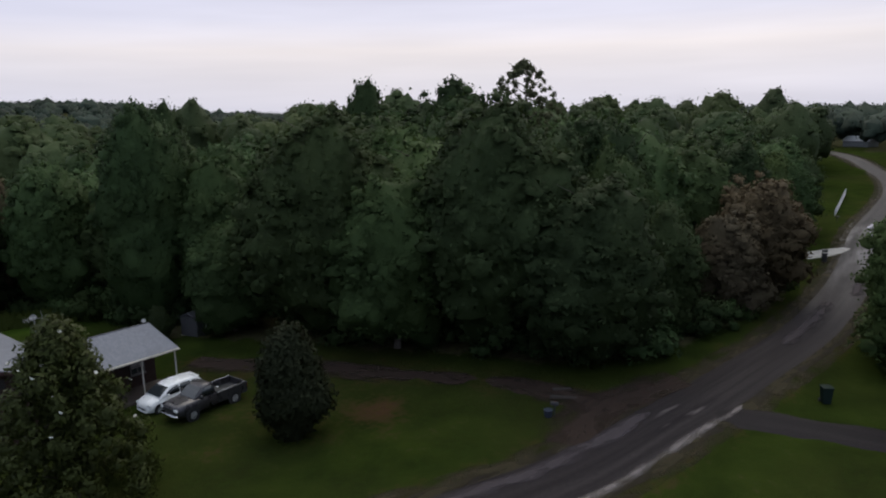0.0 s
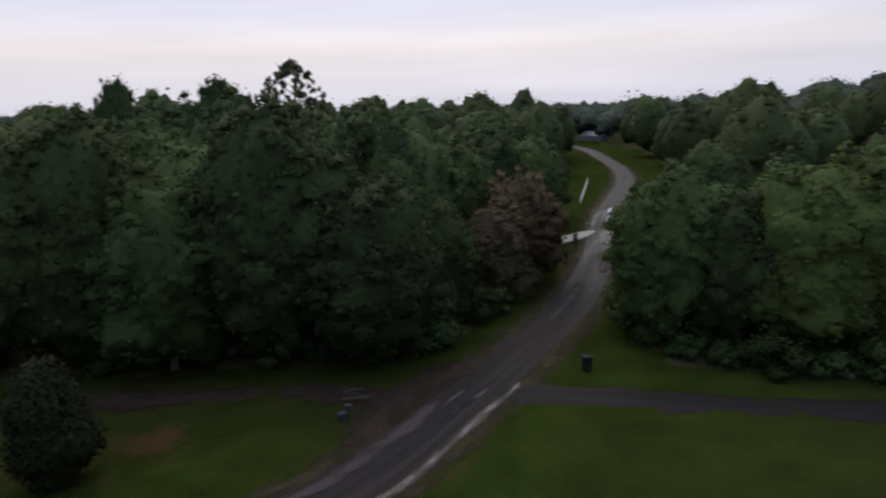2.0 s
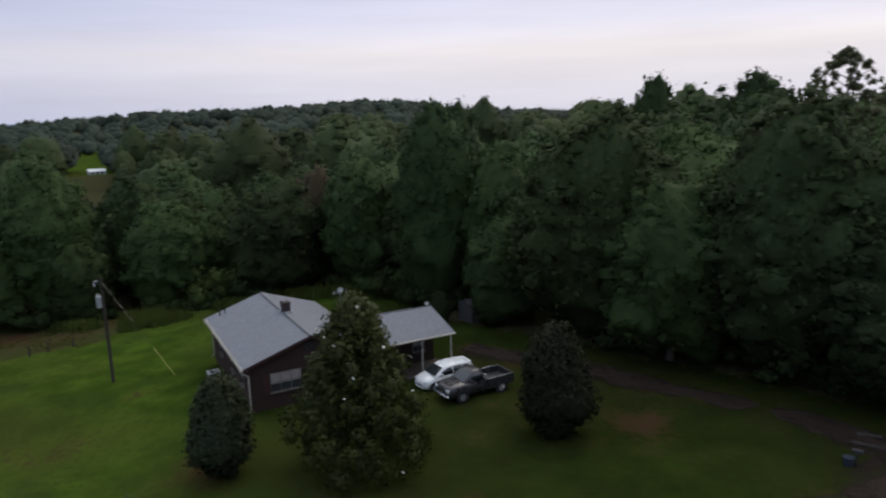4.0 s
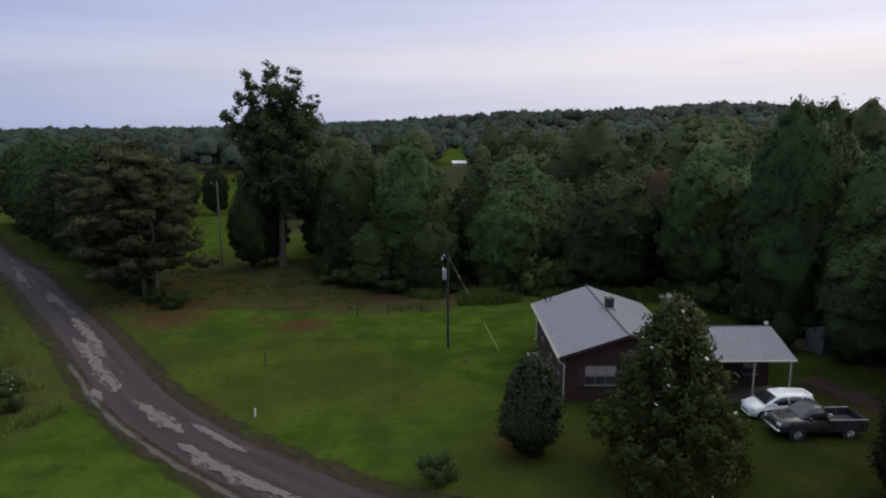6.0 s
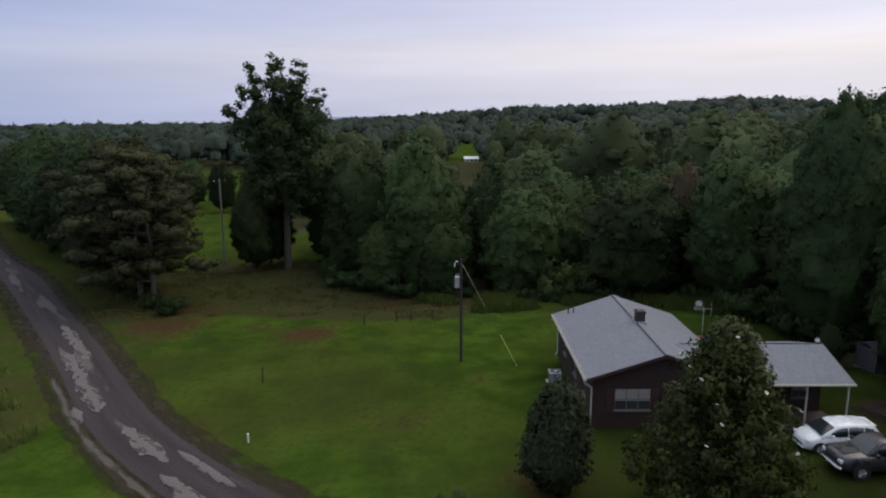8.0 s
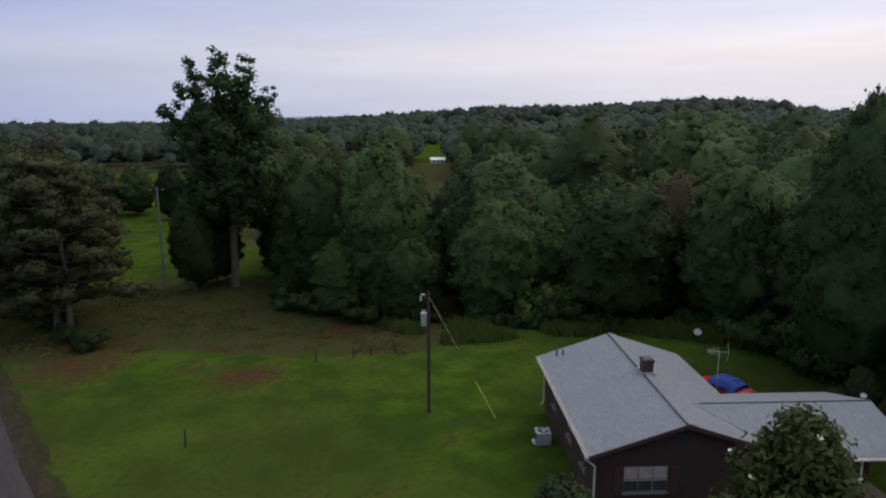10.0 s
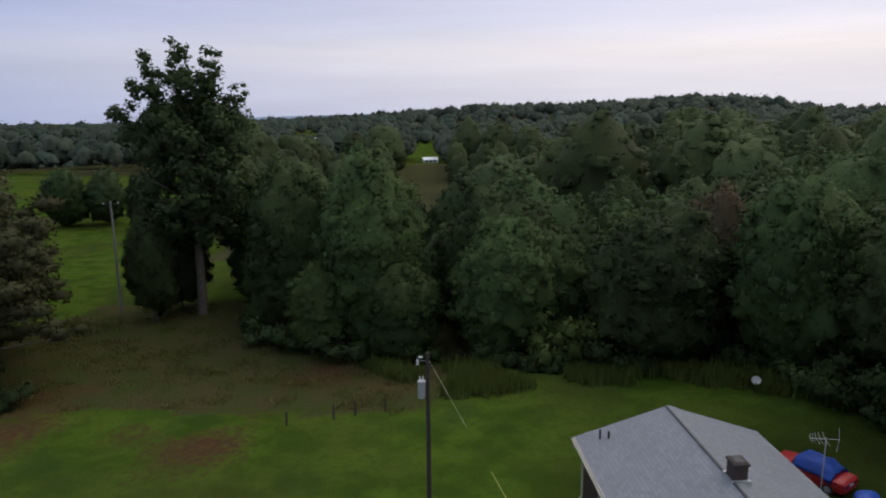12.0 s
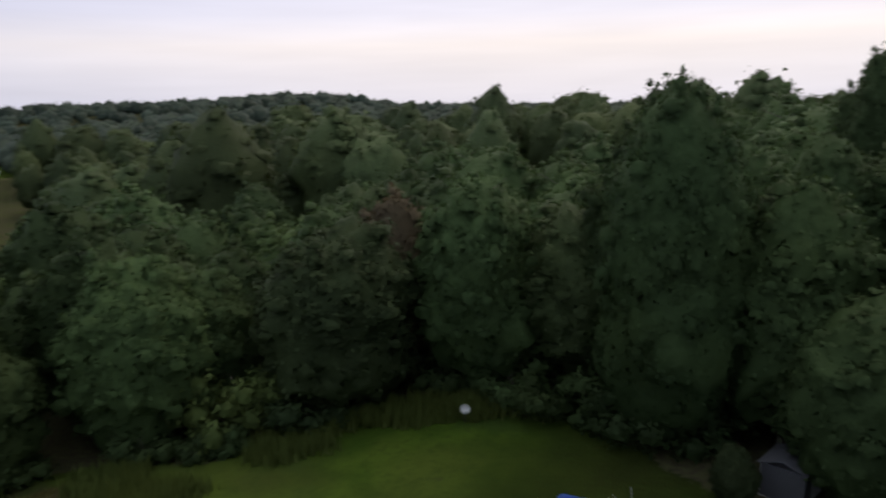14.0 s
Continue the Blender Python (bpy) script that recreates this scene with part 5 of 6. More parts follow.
    # windows
    def window(name, x, y, z0, z1, w, axis, halves):
        win = new(name)
        win.parent = house
        win.location = (x, y, 0)
        win.rotation_euler = (0, 0, 0 if axis == "y" else radians(-90))
        bm = B()
        t = 0.045
        box(bm, 0, -0.04, z0, w, 0.06, z0 + t)
        box(bm, 0, -0.04, z1 - t, w, 0.06, z1)
        for k in range(halves + 1):
            c = k * (w - t) / halves
            box(bm, c, -0.035, z0 + t, c + t, 0.055, z1 - t)
        box(bm, t, -0.02, (z0 + z1) / 2 - 0.025, w - t, 0.04, (z0 + z1) / 2 + 0.025)
        part("window_frame", bm, FRAME, win)
        for k in range(halves):
            a = k * (w - t) / halves + t
            bm = B()
            box(bm, a, 0.02, z0 + t, a + (w - t) / halves - t, 0.03, z1 - t)
            part("pane", bm, GLASS_DARK, win)
        bm = B()
        for k in range(12):
            c = t + (w - 2 * t) * k / 12
            box(bm, c, 0.0 + 0.012 * (k % 2) - 0.016, (z0 + z1) / 2 - 0.1, c + (w - 2 * t) / 12, 0.012 * (k % 2) + 0.0, z1 - t)
        part("curtain", bm, CURTAIN, win, "pale curtain behind the glass")
        bm = B()
        box(bm, -0.05, -0.14, z0 - 0.07, w + 0.05, 0.0, z0 - 0.003, 0.01)
        part("sill", bm, FRAME, win)
    window("front_window", 1.75, 0.46, 0.95, 2.3, 2.1, "y", 3)
    for a, b in spans:
        window("side_window", 0.52, b, 0.95, 2.25, 1.2, "x", 2)
    window("porch_window", 12.9, 2.16, 1.0, 2.1, 1.0, "y", 2)
    for x in (1.27, 3.9):
        bm = B()
        box(bm, x, 0.34, 0.9, x + 0.42, 0.397, 2.3, 0.008)
        for k in range(11):
            box(bm, x + 0.05, 0.325, 1.0 + k * 0.115, x + 0.37, 0.345, 1.07 + k * 0.115)
        part("shutter", bm, SHUTTER, house, "dark louvred shutter")
    bm = B()
    box(bm, 10.7, 2.14, 0.12, 11.6, 2.198, 2.15, 0.01)
    part("door", bm, SHUTTER, house, "dark red front door under the porch")
    # vent in the gable
    bm = B()
    for k in range(6):
        box(bm, 4.2, 0.37, 3.35 + k * 0.1, 4.8, 0.398, 3.42 + k * 0.1)
    part("gable_vent", bm, DARK, house)
    # chimney
    bm = B()
    box(bm, 4.45, 6.2, 3.6, 5.0, 6.85, 5.25, 0.015)
    box(bm, 4.40, 6.15, 5.12, 5.05, 6.9, 5.22, 0.015)
    part("chimney", bm, plain("sooty_brick", (0.050, 0.036, 0.034), 0.9, 0, 5, 0.4), house, "soot-darkened brick chimney")
    bm = B()
    box(bm, 4.55, 6.3, 5.2, 4.9, 6.75, 5.27, 0.01)
    part("flue", bm, DARK, house)
    bm = B()
    box(bm, 4.36, 6.1, 4.33, 5.1, 6.2, 4.56)
    box(bm, 4.36, 6.86, 4.33, 5.1, 6.98, 4.56)
    part("chimney_flashing", bm, STEEL, house)
    bm = B()
    box(bm, 0.75, 12.72, 2.72, 3.4, 14.0, 2.86, 0.02)
    part("rear_canopy", bm, RIDGE, house, "low grey canopy over the back door")
    # vent pipes on the roof
    for x, y in ((1.0, 12.2), (1.35, 12.0)):
        bm = B()
        cyl(bm, (x, y, 3.3), (x, y, 3.85), 0.05)
        part("vent_pipe", bm, DARK, house)
    return house


build_house()


# ---- trees on the lawn: the magnolia with its white flowers ----
def magnolia():
    rs = rng_of(201)
    root = thing("magnolia_tree", 4.1, -9.2, gz(4.1, -9.2) - 0.1, 0, "large conical magnolia with glossy leaves and white flowers", "tree")
    h, width = 9.7, 7.9
    clumps = []
    n = 150
    for i in range(n):
        s = (i + 0.5) / n
        z = h * (0.06 + 0.9 * s)
        env = width * 0.5 * min(1, 0.86 + 0.9 * s) * (1 - s) ** 0.62 * (0.92 + 0.3 * rs.rand())
        a = i * 2.39996 + rs.rand() * 0.8
        q = env * (0.72 + 0.28 * rs.rand())
        clumps.append((math.cos(a) * q, math.sin(a) * q, z, 0.35 + 0.5 * rs.rand()))
    for i in range(40):
        s = rs.rand()
        q = width * 0.3 * (1 - s) * rs.rand()
        a = rs.rand() * 6.28
        clumps.append((math.cos(a) * q, math.sin(a) * q, h * (0.1 + 0.8 * s), 0.9))
    V, F, D = leafy(rs, clumps, 120, 0.27, 0.4, 1.0, (0, 0, 3), 0.55, 0.42, 1)
    V[:, 2] = np.maximum(V[:, 2], 0.03)
    crown = new("crown", quick_mesh("crown", V, F, LEAF_GLOSSY, D))
    crown.parent = root
    part("trunk", trunk_bm(rs, 7.4, 0.16, 12, 2.2, 0.1, 0.05), BARK, root, smooth=True)
    pet = plain("white_petals", (0.80, 0.78, 0.70), 0.6)
    bm = B()
    for k in range(7):
        a = k * 0.9
        m = Matrix.Rotation(a, 4, "Z") @ Matrix.Translation((0.06, 0, 0.04)) @ Matrix.Rotation(radians(-35), 4, "Y") @ Matrix.Diagonal((0.055, 0.034, 0.016, 1))
        bmesh.ops.create_icosphere(bm, subdivisions=1, radius=1, matrix=m)
    me = mesh_of("flower", bm, pet)
    for i in range(22):
        x, y, z, r = clumps[int(rs.rand() * 140)]
        d = unit(np.array([x, y, 1.0 + 2 * rs.rand()]))
        f = new("flower", me)
        f.parent = root
        f.location = (x + d[0] * r, y + d[1] * r, z + d[2] * r * 0.9)
        f.rotation_euler = (rs.normal() * 0.5, rs.normal() * 0.5, rs.rand() * 6)


magnolia()


# ---- vehicles ----
CAR_WHITE = plain("white_car_paint", (0.75, 0.75, 0.74), 0.25, 0, 2, 0.08, 0.5, 0.02)
CAR_GREY = plain("charcoal_car_paint", (0.056, 0.053, 0.057), 0.30, 0.5, 2, 0.06, 0.6, 0.02)
CAR_RED = plain("faded_red_paint", (0.30, 0.012, 0.015), 0.4, 0, 2, 0.25, 0.5, 0.05)
TYRE = plain("tyre_rubber", (0.02, 0.02, 0.02), 0.9)
RIM = plain("alloy_rim", (0.45, 0.45, 0.46), 0.35, 0.8)
CAR_GLASS = plain("car_glass", (0.02, 0.024, 0.027), 0.06, 0, 3, 0.1, 0.7, 0.0)
LAMP = plain("headlamp_lens", (0.65, 0.66, 0.66), 0.12, 0, 6, 0.1, 0.6, 0.02)
TAIL = plain("tail_lamp_lens", (0.25, 0.01, 0.01), 0.2)
CHROME = plain("chrome_trim", (0.55, 0.55, 0.56), 0.15, 1.0)
BLUE_TARP = plain("blue_tarpaulin", (0.022, 0.085, 0.42), 0.5, 0, 1.5, 0.3, 0.4, 0.6)


def loft(bm, stations):
    """A closed body through stations (x, ring of (y, z) for its left half from the bottom up); the right half is mirrored."""
    rings = []
    for x, half in stations:
        pts = [(x, y, z) for y, z in half] + [(x, -y, z) for y, z in half[::-1]]
        rings.append([bm.verts.new(p) for p in pts])
    fs = []
    n = len(rings[0])
    for a, b in zip(rings, rings[1:]):
        for i in range(n):
            fs.append(bm.faces.new((a[i], a[(i + 1) % n], b[(i + 1) % n], b[i])))
    fs += [bm.faces.new(rings[0][::-1]), bm.faces.new(rings[-1])]
    bmesh.ops.recalc_face_normals(bm, faces=fs)
    return bm


def side(w, zb, zs, bulge=0.03):
    """Half ring of a car body: sill, waist, shoulder, bonnet or deck."""
    return [(w - 0.10, zb), (w, zb + 0.12), (w + bulge, (zb + zs) / 2), (w, zs - 0.06), (w - 0.12, zs), (0.25, zs + 0.025)]


def slab(bm, corners, push):
    """A thin pane on four corners, pushed out by a vector."""
    p = Vector(push)
    a = [bm.verts.new(Vector(c)) for c in corners]
    b = [bm.verts.new(Vector(c) + p) for c in corners]
    fs = [bm.faces.new(b), bm.faces.new(a[::-1])] + [bm.faces.new((a[i], a[(i + 1) % 4], b[(i + 1) % 4], b[i])) for i in range(4)]
    bmesh.ops.recalc_face_normals(bm, faces=fs)


def wheels(car, xs, y, r, width=0.2):
    for x in xs:
        for s in (1, -1):
            w = new("wheel")
            w.parent = car
            w.location = (x, s * y, r)
            bm = B()
            cyl(bm, (0, -width / 2, 0), (0, width / 2, 0), r, n=24)
            bmesh.ops.bevel(bm, geom=[e for e in bm.edges if abs(e.verts[0].co.y - e.verts[1].co.y) < 1e-4], offset=0.03, segments=2, affect="EDGES")
            part("tyre", bm, TYRE, w, smooth=False)
            bm = B()
            cyl(bm, (0, -width / 2 - 0.004, 0), (0, width / 2 + 0.004, 0), r * 0.62, n=20)
            for k in range(5):
                a = k * 1.2566
                cyl(bm, (0, s * (width / 2 + 0.006), 0), (math.cos(a) * r * 0.55, s * (width / 2 + 0.012), math.sin(a) * r * 0.55), 0.035, n=6)
            part("rim", bm, RIM, w)


def cabin(car, paint, base, roof, w0, w1, z0, z1, name="cabin", glass_rear=True, pillars=()):
    """The glasshouse between base (x0, x1) at z0 and roof (x0, x1) at z1, with its panes a little proud."""
    bm = B()
    loft(bm, [(base[0], [(w0, z0 - 0.04), (w0, z0), (0.3, z0 + 0.01)]), (roof[0], [(w0 - 0.01, z0 - 0.04), (w1, z1), (0.3, z1 + 0.03)]),
              (roof[1], [(w0 - 0.01, z0 - 0.04), (w1, z1), (0.3, z1 + 0.03)]), (base[1], [(w0, z0 - 0.04), (w0, z0), (0.3, z0 + 0.01)])])
    part(name, bm, paint, car)

    def at(u, v, s):   # on the side: u along, v up
        lo, hi = base[0] + (base[1] - base[0]) * u, roof[0] + (roof[1] - roof[0]) * u
        return (lo + (hi - lo) * v, s * (w0 + (w1 - w0) * v), z0 + (z1 - z0) * v)
    cuts = [0.06, *pillars, 0.95]
    for s in (1, -1):
        for a, b in zip(cuts, cuts[1:]):
            bm = B()
            slab(bm, [at(a + 0.012, 0.12, s), at(b - 0.012, 0.12, s), at(b - 0.03, 0.88, s), at(a + 0.03, 0.88, s)], (0, s * 0.012, 0.003))
            part("side_window", bm, CAR_GLASS, car)

    def end(k, v, y):
        x = base[k] + (roof[k] - base[k]) * v
        return (x, y * (w0 + (w1 - w0) * v) * 0.90, z0 + 0.01 + (z1 + 0.01 - z0) * v)
    for k, nm in ((0, "windscreen"), (1, "rear_window")):
        if k and not glass_rear:
            continue
        bm = B()
        slab(bm, [end(k, 0.10, 1), end(k, 0.10, -1), end(k, 0.90, -1), end(k, 0.90, 1)], ((-0.012 if k == 0 else 0.012), 0, 0.018))
        part(nm, bm, CAR_GLASS, car)


def block_part(car, name, b, mat, bevel=0.015, label=""):
    bm = B()
    box(bm, *b, bevel)
    return part(name, bm, mat, car, label)


def greenhouse(car, paint, profile, belt, w0, w1, panes, glass_rear=True):
    """The upper body over a curved roof line of (x, z), from the cowl to the tail, with panes a little proud of it."""
    top = max(z for x, z in profile)

    def wide(z):
        return w0 + (w1 - w0) * (z - belt) / (top - belt)
    bm = B()
    st = []
    for x, z in profile:
        w = wide(z)
        st.append((x, [(w0 - 0.005, belt - 0.06), (wide(belt + 0.35 * (z - belt)), belt + 0.35 * (z - belt)), (w, z - 0.06), (w - 0.07, z - 0.008), (w * 0.45, z + 0.018)]))
    loft(bm, st)
    part("cabin", bm, paint, car, smooth=True)
    n = len(profile)

    def rim(x):
        for (x0, z0), (x1, z1) in zip(profile, profile[1:]):
            if x0 <= x <= x1:
                return z0 + (z1 - z0) * (x - x0) / (x1 - x0)
        return profile[-1][1]
    for s in (1, -1):
        for x0, x1 in panes:
            bm = B()
            cols = []
            for k in range(9):
                x = x0 + (x1 - x0) * k / 8
                zt, zb = max(rim(x) - 0.11, belt + 0.07), belt + 0.05
                col = []
                for push in (0.0, 0.014):
                    col.append([bm.verts.new((x, s * (wide(z) + 0.004 + push), z)) for z in (zb, zb + 0.5 * (zt - zb), zt)])
                cols.append(col)
            fs = []
            for a, c in zip(cols, cols[1:]):
                for j in range(2):
                    fs += [bm.faces.new((a[i][j], a[i][j + 1], c[i][j + 1], c[i][j])) for i in (0, 1)]
                for j in (0, 2):
                    fs.append(bm.faces.new((a[0][j], a[1][j], c[1][j], c[0][j])))
            bmesh.ops.recalc_face_normals(bm, faces=fs)
            part("side_window", bm, CAR_GLASS, car, smooth=True)
    ends = [("windscreen", profile[0], profile[2], -0.012)]
    if glass_rear:
        ends.append(("rear_window", profile[-1], profile[-3], 0.012))
    for nm, lo, hi, out in ends:
        mid = profile[1] if out < 0 else profile[-2]
        bm = B()
        for (xa, za), (xb, zb) in ((lo, mid), (mid, hi)):
            if (xa, za) == lo:
                xa, za = xa + (xb - xa) * 0.15, za + (zb - za) * 0.15
            else:
                xb, zb = xa + (xb - xa) * 0.88, za + (zb - za) * 0.88
            slab(bm, [(xa, wide(za) * 0.90, za + 0.012), (xa, -wide(za) * 0.90, za + 0.012), (xb, -wide(zb) * 0.88, zb + 0.012), (xb, wide(zb) * 0.88, zb + 0.012)], (out, 0, 0.016))
        part(nm, bm, CAR_GLASS, car)


def hatchback():
    car = thing("hatchback_car", 13.2, -2.2, gz(13, -2.2) + 0.02, 2, "white five-door hatchback parked beside the pickup truck", "car")
    L = 2.02
    bm = B()
    st = [(-L, 0.52, 0.30, 0.58), (-L + 0.08, 0.66, 0.24, 0.68), (-L + 0.22, 0.76, 0.20, 0.78), (-L + 0.5, 0.82, 0.18, 0.89), (-1.1, 0.845, 0.18, 0.97), (-0.5, 0.85, 0.18, 1.0), (0.6, 0.86, 0.18, 1.02), (1.5, 0.85, 0.2, 1.05), (L - 0.16, 0.80, 0.24, 1.04), (L - 0.04, 0.72, 0.30, 1.0), (L, 0.62, 0.36, 0.94)]
    loft(bm, [(x, side(w, zb, zs)) for x, w, zb, zs in st])
    part("body", bm, CAR_WHITE, car, smooth=True)
    line = [(-1.25, 0.98), (-0.85, 1.24), (-0.42, 1.47), (0.0, 1.56), (0.60, 1.585), (1.20, 1.56), (1.72, 1.48), (1.90, 1.27), (1.99, 1.03)]
    greenhouse(car, CAR_WHITE, line, 0.95, 0.84, 0.67, [(-0.70, 0.20), (0.27, 1.06), (1.13, 1.62)])
    block_part(car, "roof_spoiler", (1.60, -0.56, 1.46, 1.88, 0.56, 1.50), CAR_WHITE, 0.02)
    wheels(car, (-1.28, 1.26), 0.78, 0.315)
    for s in (1, -1):
        block_part(car, "headlamp", (-L + 0.06, s * 0.60 - 0.15, 0.62, -L + 0.42, s * 0.60 + 0.15, 0.79), LAMP, 0.05)
        block_part(car, "tail_lamp", (L - 0.14, s * 0.70 - 0.09, 0.80, L + 0.0, s * 0.70 + 0.09, 1.08), TAIL, 0.03)
        block_part(car, "wing_mirror", (-0.72, s * 0.93 - 0.09, 1.0, -0.58, s * 0.93 + 0.09, 1.13), CAR_WHITE, 0.04)
        for x in (0.0, 0.85):
            block_part(car, "door_handle", (x, s * 0.89 - 0.012, 0.86, x + 0.16, s * 0.89 + 0.012, 0.885), CHROME, 0.004)
        for x in (-1.28, 1.26):
            bm = B()
            cyl(bm, (x, s * 0.80, 0.33), (x, s * 0.872, 0.33), 0.37, n=24)
            part("wheel_arch", bm, DARK, car)
    block_part(car, "grille", (-L - 0.012, -0.42, 0.34, -L + 0.06, 0.42, 0.50), DARK, 0.03)
    block_part(car, "front_bumper", (-L - 0.03, -0.55, 0.22, -L + 0.16, 0.55, 0.34), CAR_WHITE, 0.04)
    block_part(car, "rear_bumper", (L - 0.12, -0.66, 0.3, L + 0.03, 0.66, 0.5), CAR_WHITE, 0.04)


def pickup():
    car = thing("pickup_truck", 14.1, -4.75, gz(13.95, -4.75) + 0.02, 2, "dark charcoal pickup truck with open bed, parked on grass", "truck")
    L = 2.6
    bm = B()
    st = [(-L + 0.04, 0.66, 0.47, 0.92), (-L + 0.10, 0.76, 0.40, 1.0), (-L + 0.24, 0.84, 0.37, 1.05), (-L + 0.8, 0.88, 0.36, 1.09), (-1.25, 0.89, 0.36, 1.12), (-0.95, 0.89, 0.36, 1.11), (0.25, 0.89, 0.36, 1.09)]
    loft(bm, [(x, side(w, zb, zs, 0.045)) for x, w, zb, zs in st])
    part("body", bm, CAR_GREY, car, smooth=True)
    bm = B()
    box(bm, -L + 0.35, -0.42, 1.10, -1.25, 0.42, 1.135, 0.02)
    part("bonnet_crease", bm, CAR_GREY, car)
    greenhouse(car, CAR_GREY, [(-1.30, 1.10), (-0.98, 1.36), (-0.62, 1.62), (-0.40, 1.70), (-0.05, 1.72), (0.16, 1.66), (0.22, 1.50), (0.27, 1.10)], 1.09, 0.81, 0.66, [(-0.72, 0.10)])
    # the bed: floor, two sides, tailgate
    block_part(car, "bed_floor", (0.28, -0.82, 0.62, L, 0.82, 0.70), DARK, 0.01)
    for s in (1, -1):
        block_part(car, "bed_side", (0.30, s * 0.86 - 0.06, 0.45, L - 0.02, s * 0.86 + 0.06, 1.10), CAR_GREY, 0.03)
        block_part(car, "bed_rail", (0.32, s * 0.86 - 0.045, 1.10, L - 0.04, s * 0.86 + 0.045, 1.13), CHROME, 0.01, "bright rail along the bed")
        block_part(car, "headlamp", (-L + 0.03, s * 0.64 - 0.16, 0.76, -L + 0.22, s * 0.64 + 0.16, 0.95), LAMP, 0.03)
        block_part(car, "tail_lamp", (L - 0.05, s * 0.84 - 0.06, 0.75, L + 0.01, s * 0.84 + 0.06, 1.05), TAIL)
        block_part(car, "wing_mirror", (-0.95, s * 1.0 - 0.11, 1.10, -0.82, s * 1.0 + 0.11, 1.30), DARK, 0.03)
        for x in (-1.53, 1.55):
            bm = B()
            cyl(bm, (x, s * 0.84, 0.40), (x, s * 0.938, 0.40), 0.45, n=24)
            part("wheel_arch", bm, DARK, car)
    block_part(car, "tailgate", (L - 0.08, -0.80, 0.5, L, 0.80, 1.08), CAR_GREY, 0.02)
    block_part(car, "front_bumper", (-L - 0.10, -0.85, 0.42, -L + 0.12, 0.85, 0.62), CHROME, 0.06)
    block_part(car, "grille", (-L - 0.01, -0.46, 0.70, -L + 0.1, 0.46, 0.93), DARK, 0.02)
    block_part(car, "tool_box", (0.34, -0.78, 0.72, 0.85, 0.78, 1.12), DARK, 0.03)
    wheels(car, (-1.53, 1.55), 0.84, 0.37, 0.24)
    car.scale = (1.0, 1.04, 1.10)
    return car


hatchback()
pickup()


def load_in_bed():
    t = thing("bucket", 15.05, -4.55, gz(13.95, -4.75) + 0.72, 0, "white plastic bucket in the truck bed", "bucket")
    bm = B()
    cyl(bm, (0, 0, 0), (0, 0, 0.36), 0.13, 0.15, 14)
    part("shell", bm, WHITE, t)
    bm = B()
    cyl(bm, (0, 0, 0.36), (0, 0, 0.385), 0.158, n=14)
    part("lid", bm, WHITE, t)
    for k, (dx, dy) in enumerate(((15.3, -5.1), (15.5, -4.9))):
        p = thing("plank", dx, dy, gz(13.95, -4.75) + 0.72 + 0.06 * k, 3 + 4 * k, "weathered plank lying in the truck bed", "plank")
        bm = B()
        box(bm, -0.75, -0.07, 0, 0.75, 0.07, 0.04, 0.006)
        part("board", bm, POLE_WOOD, p)


load_in_bed()


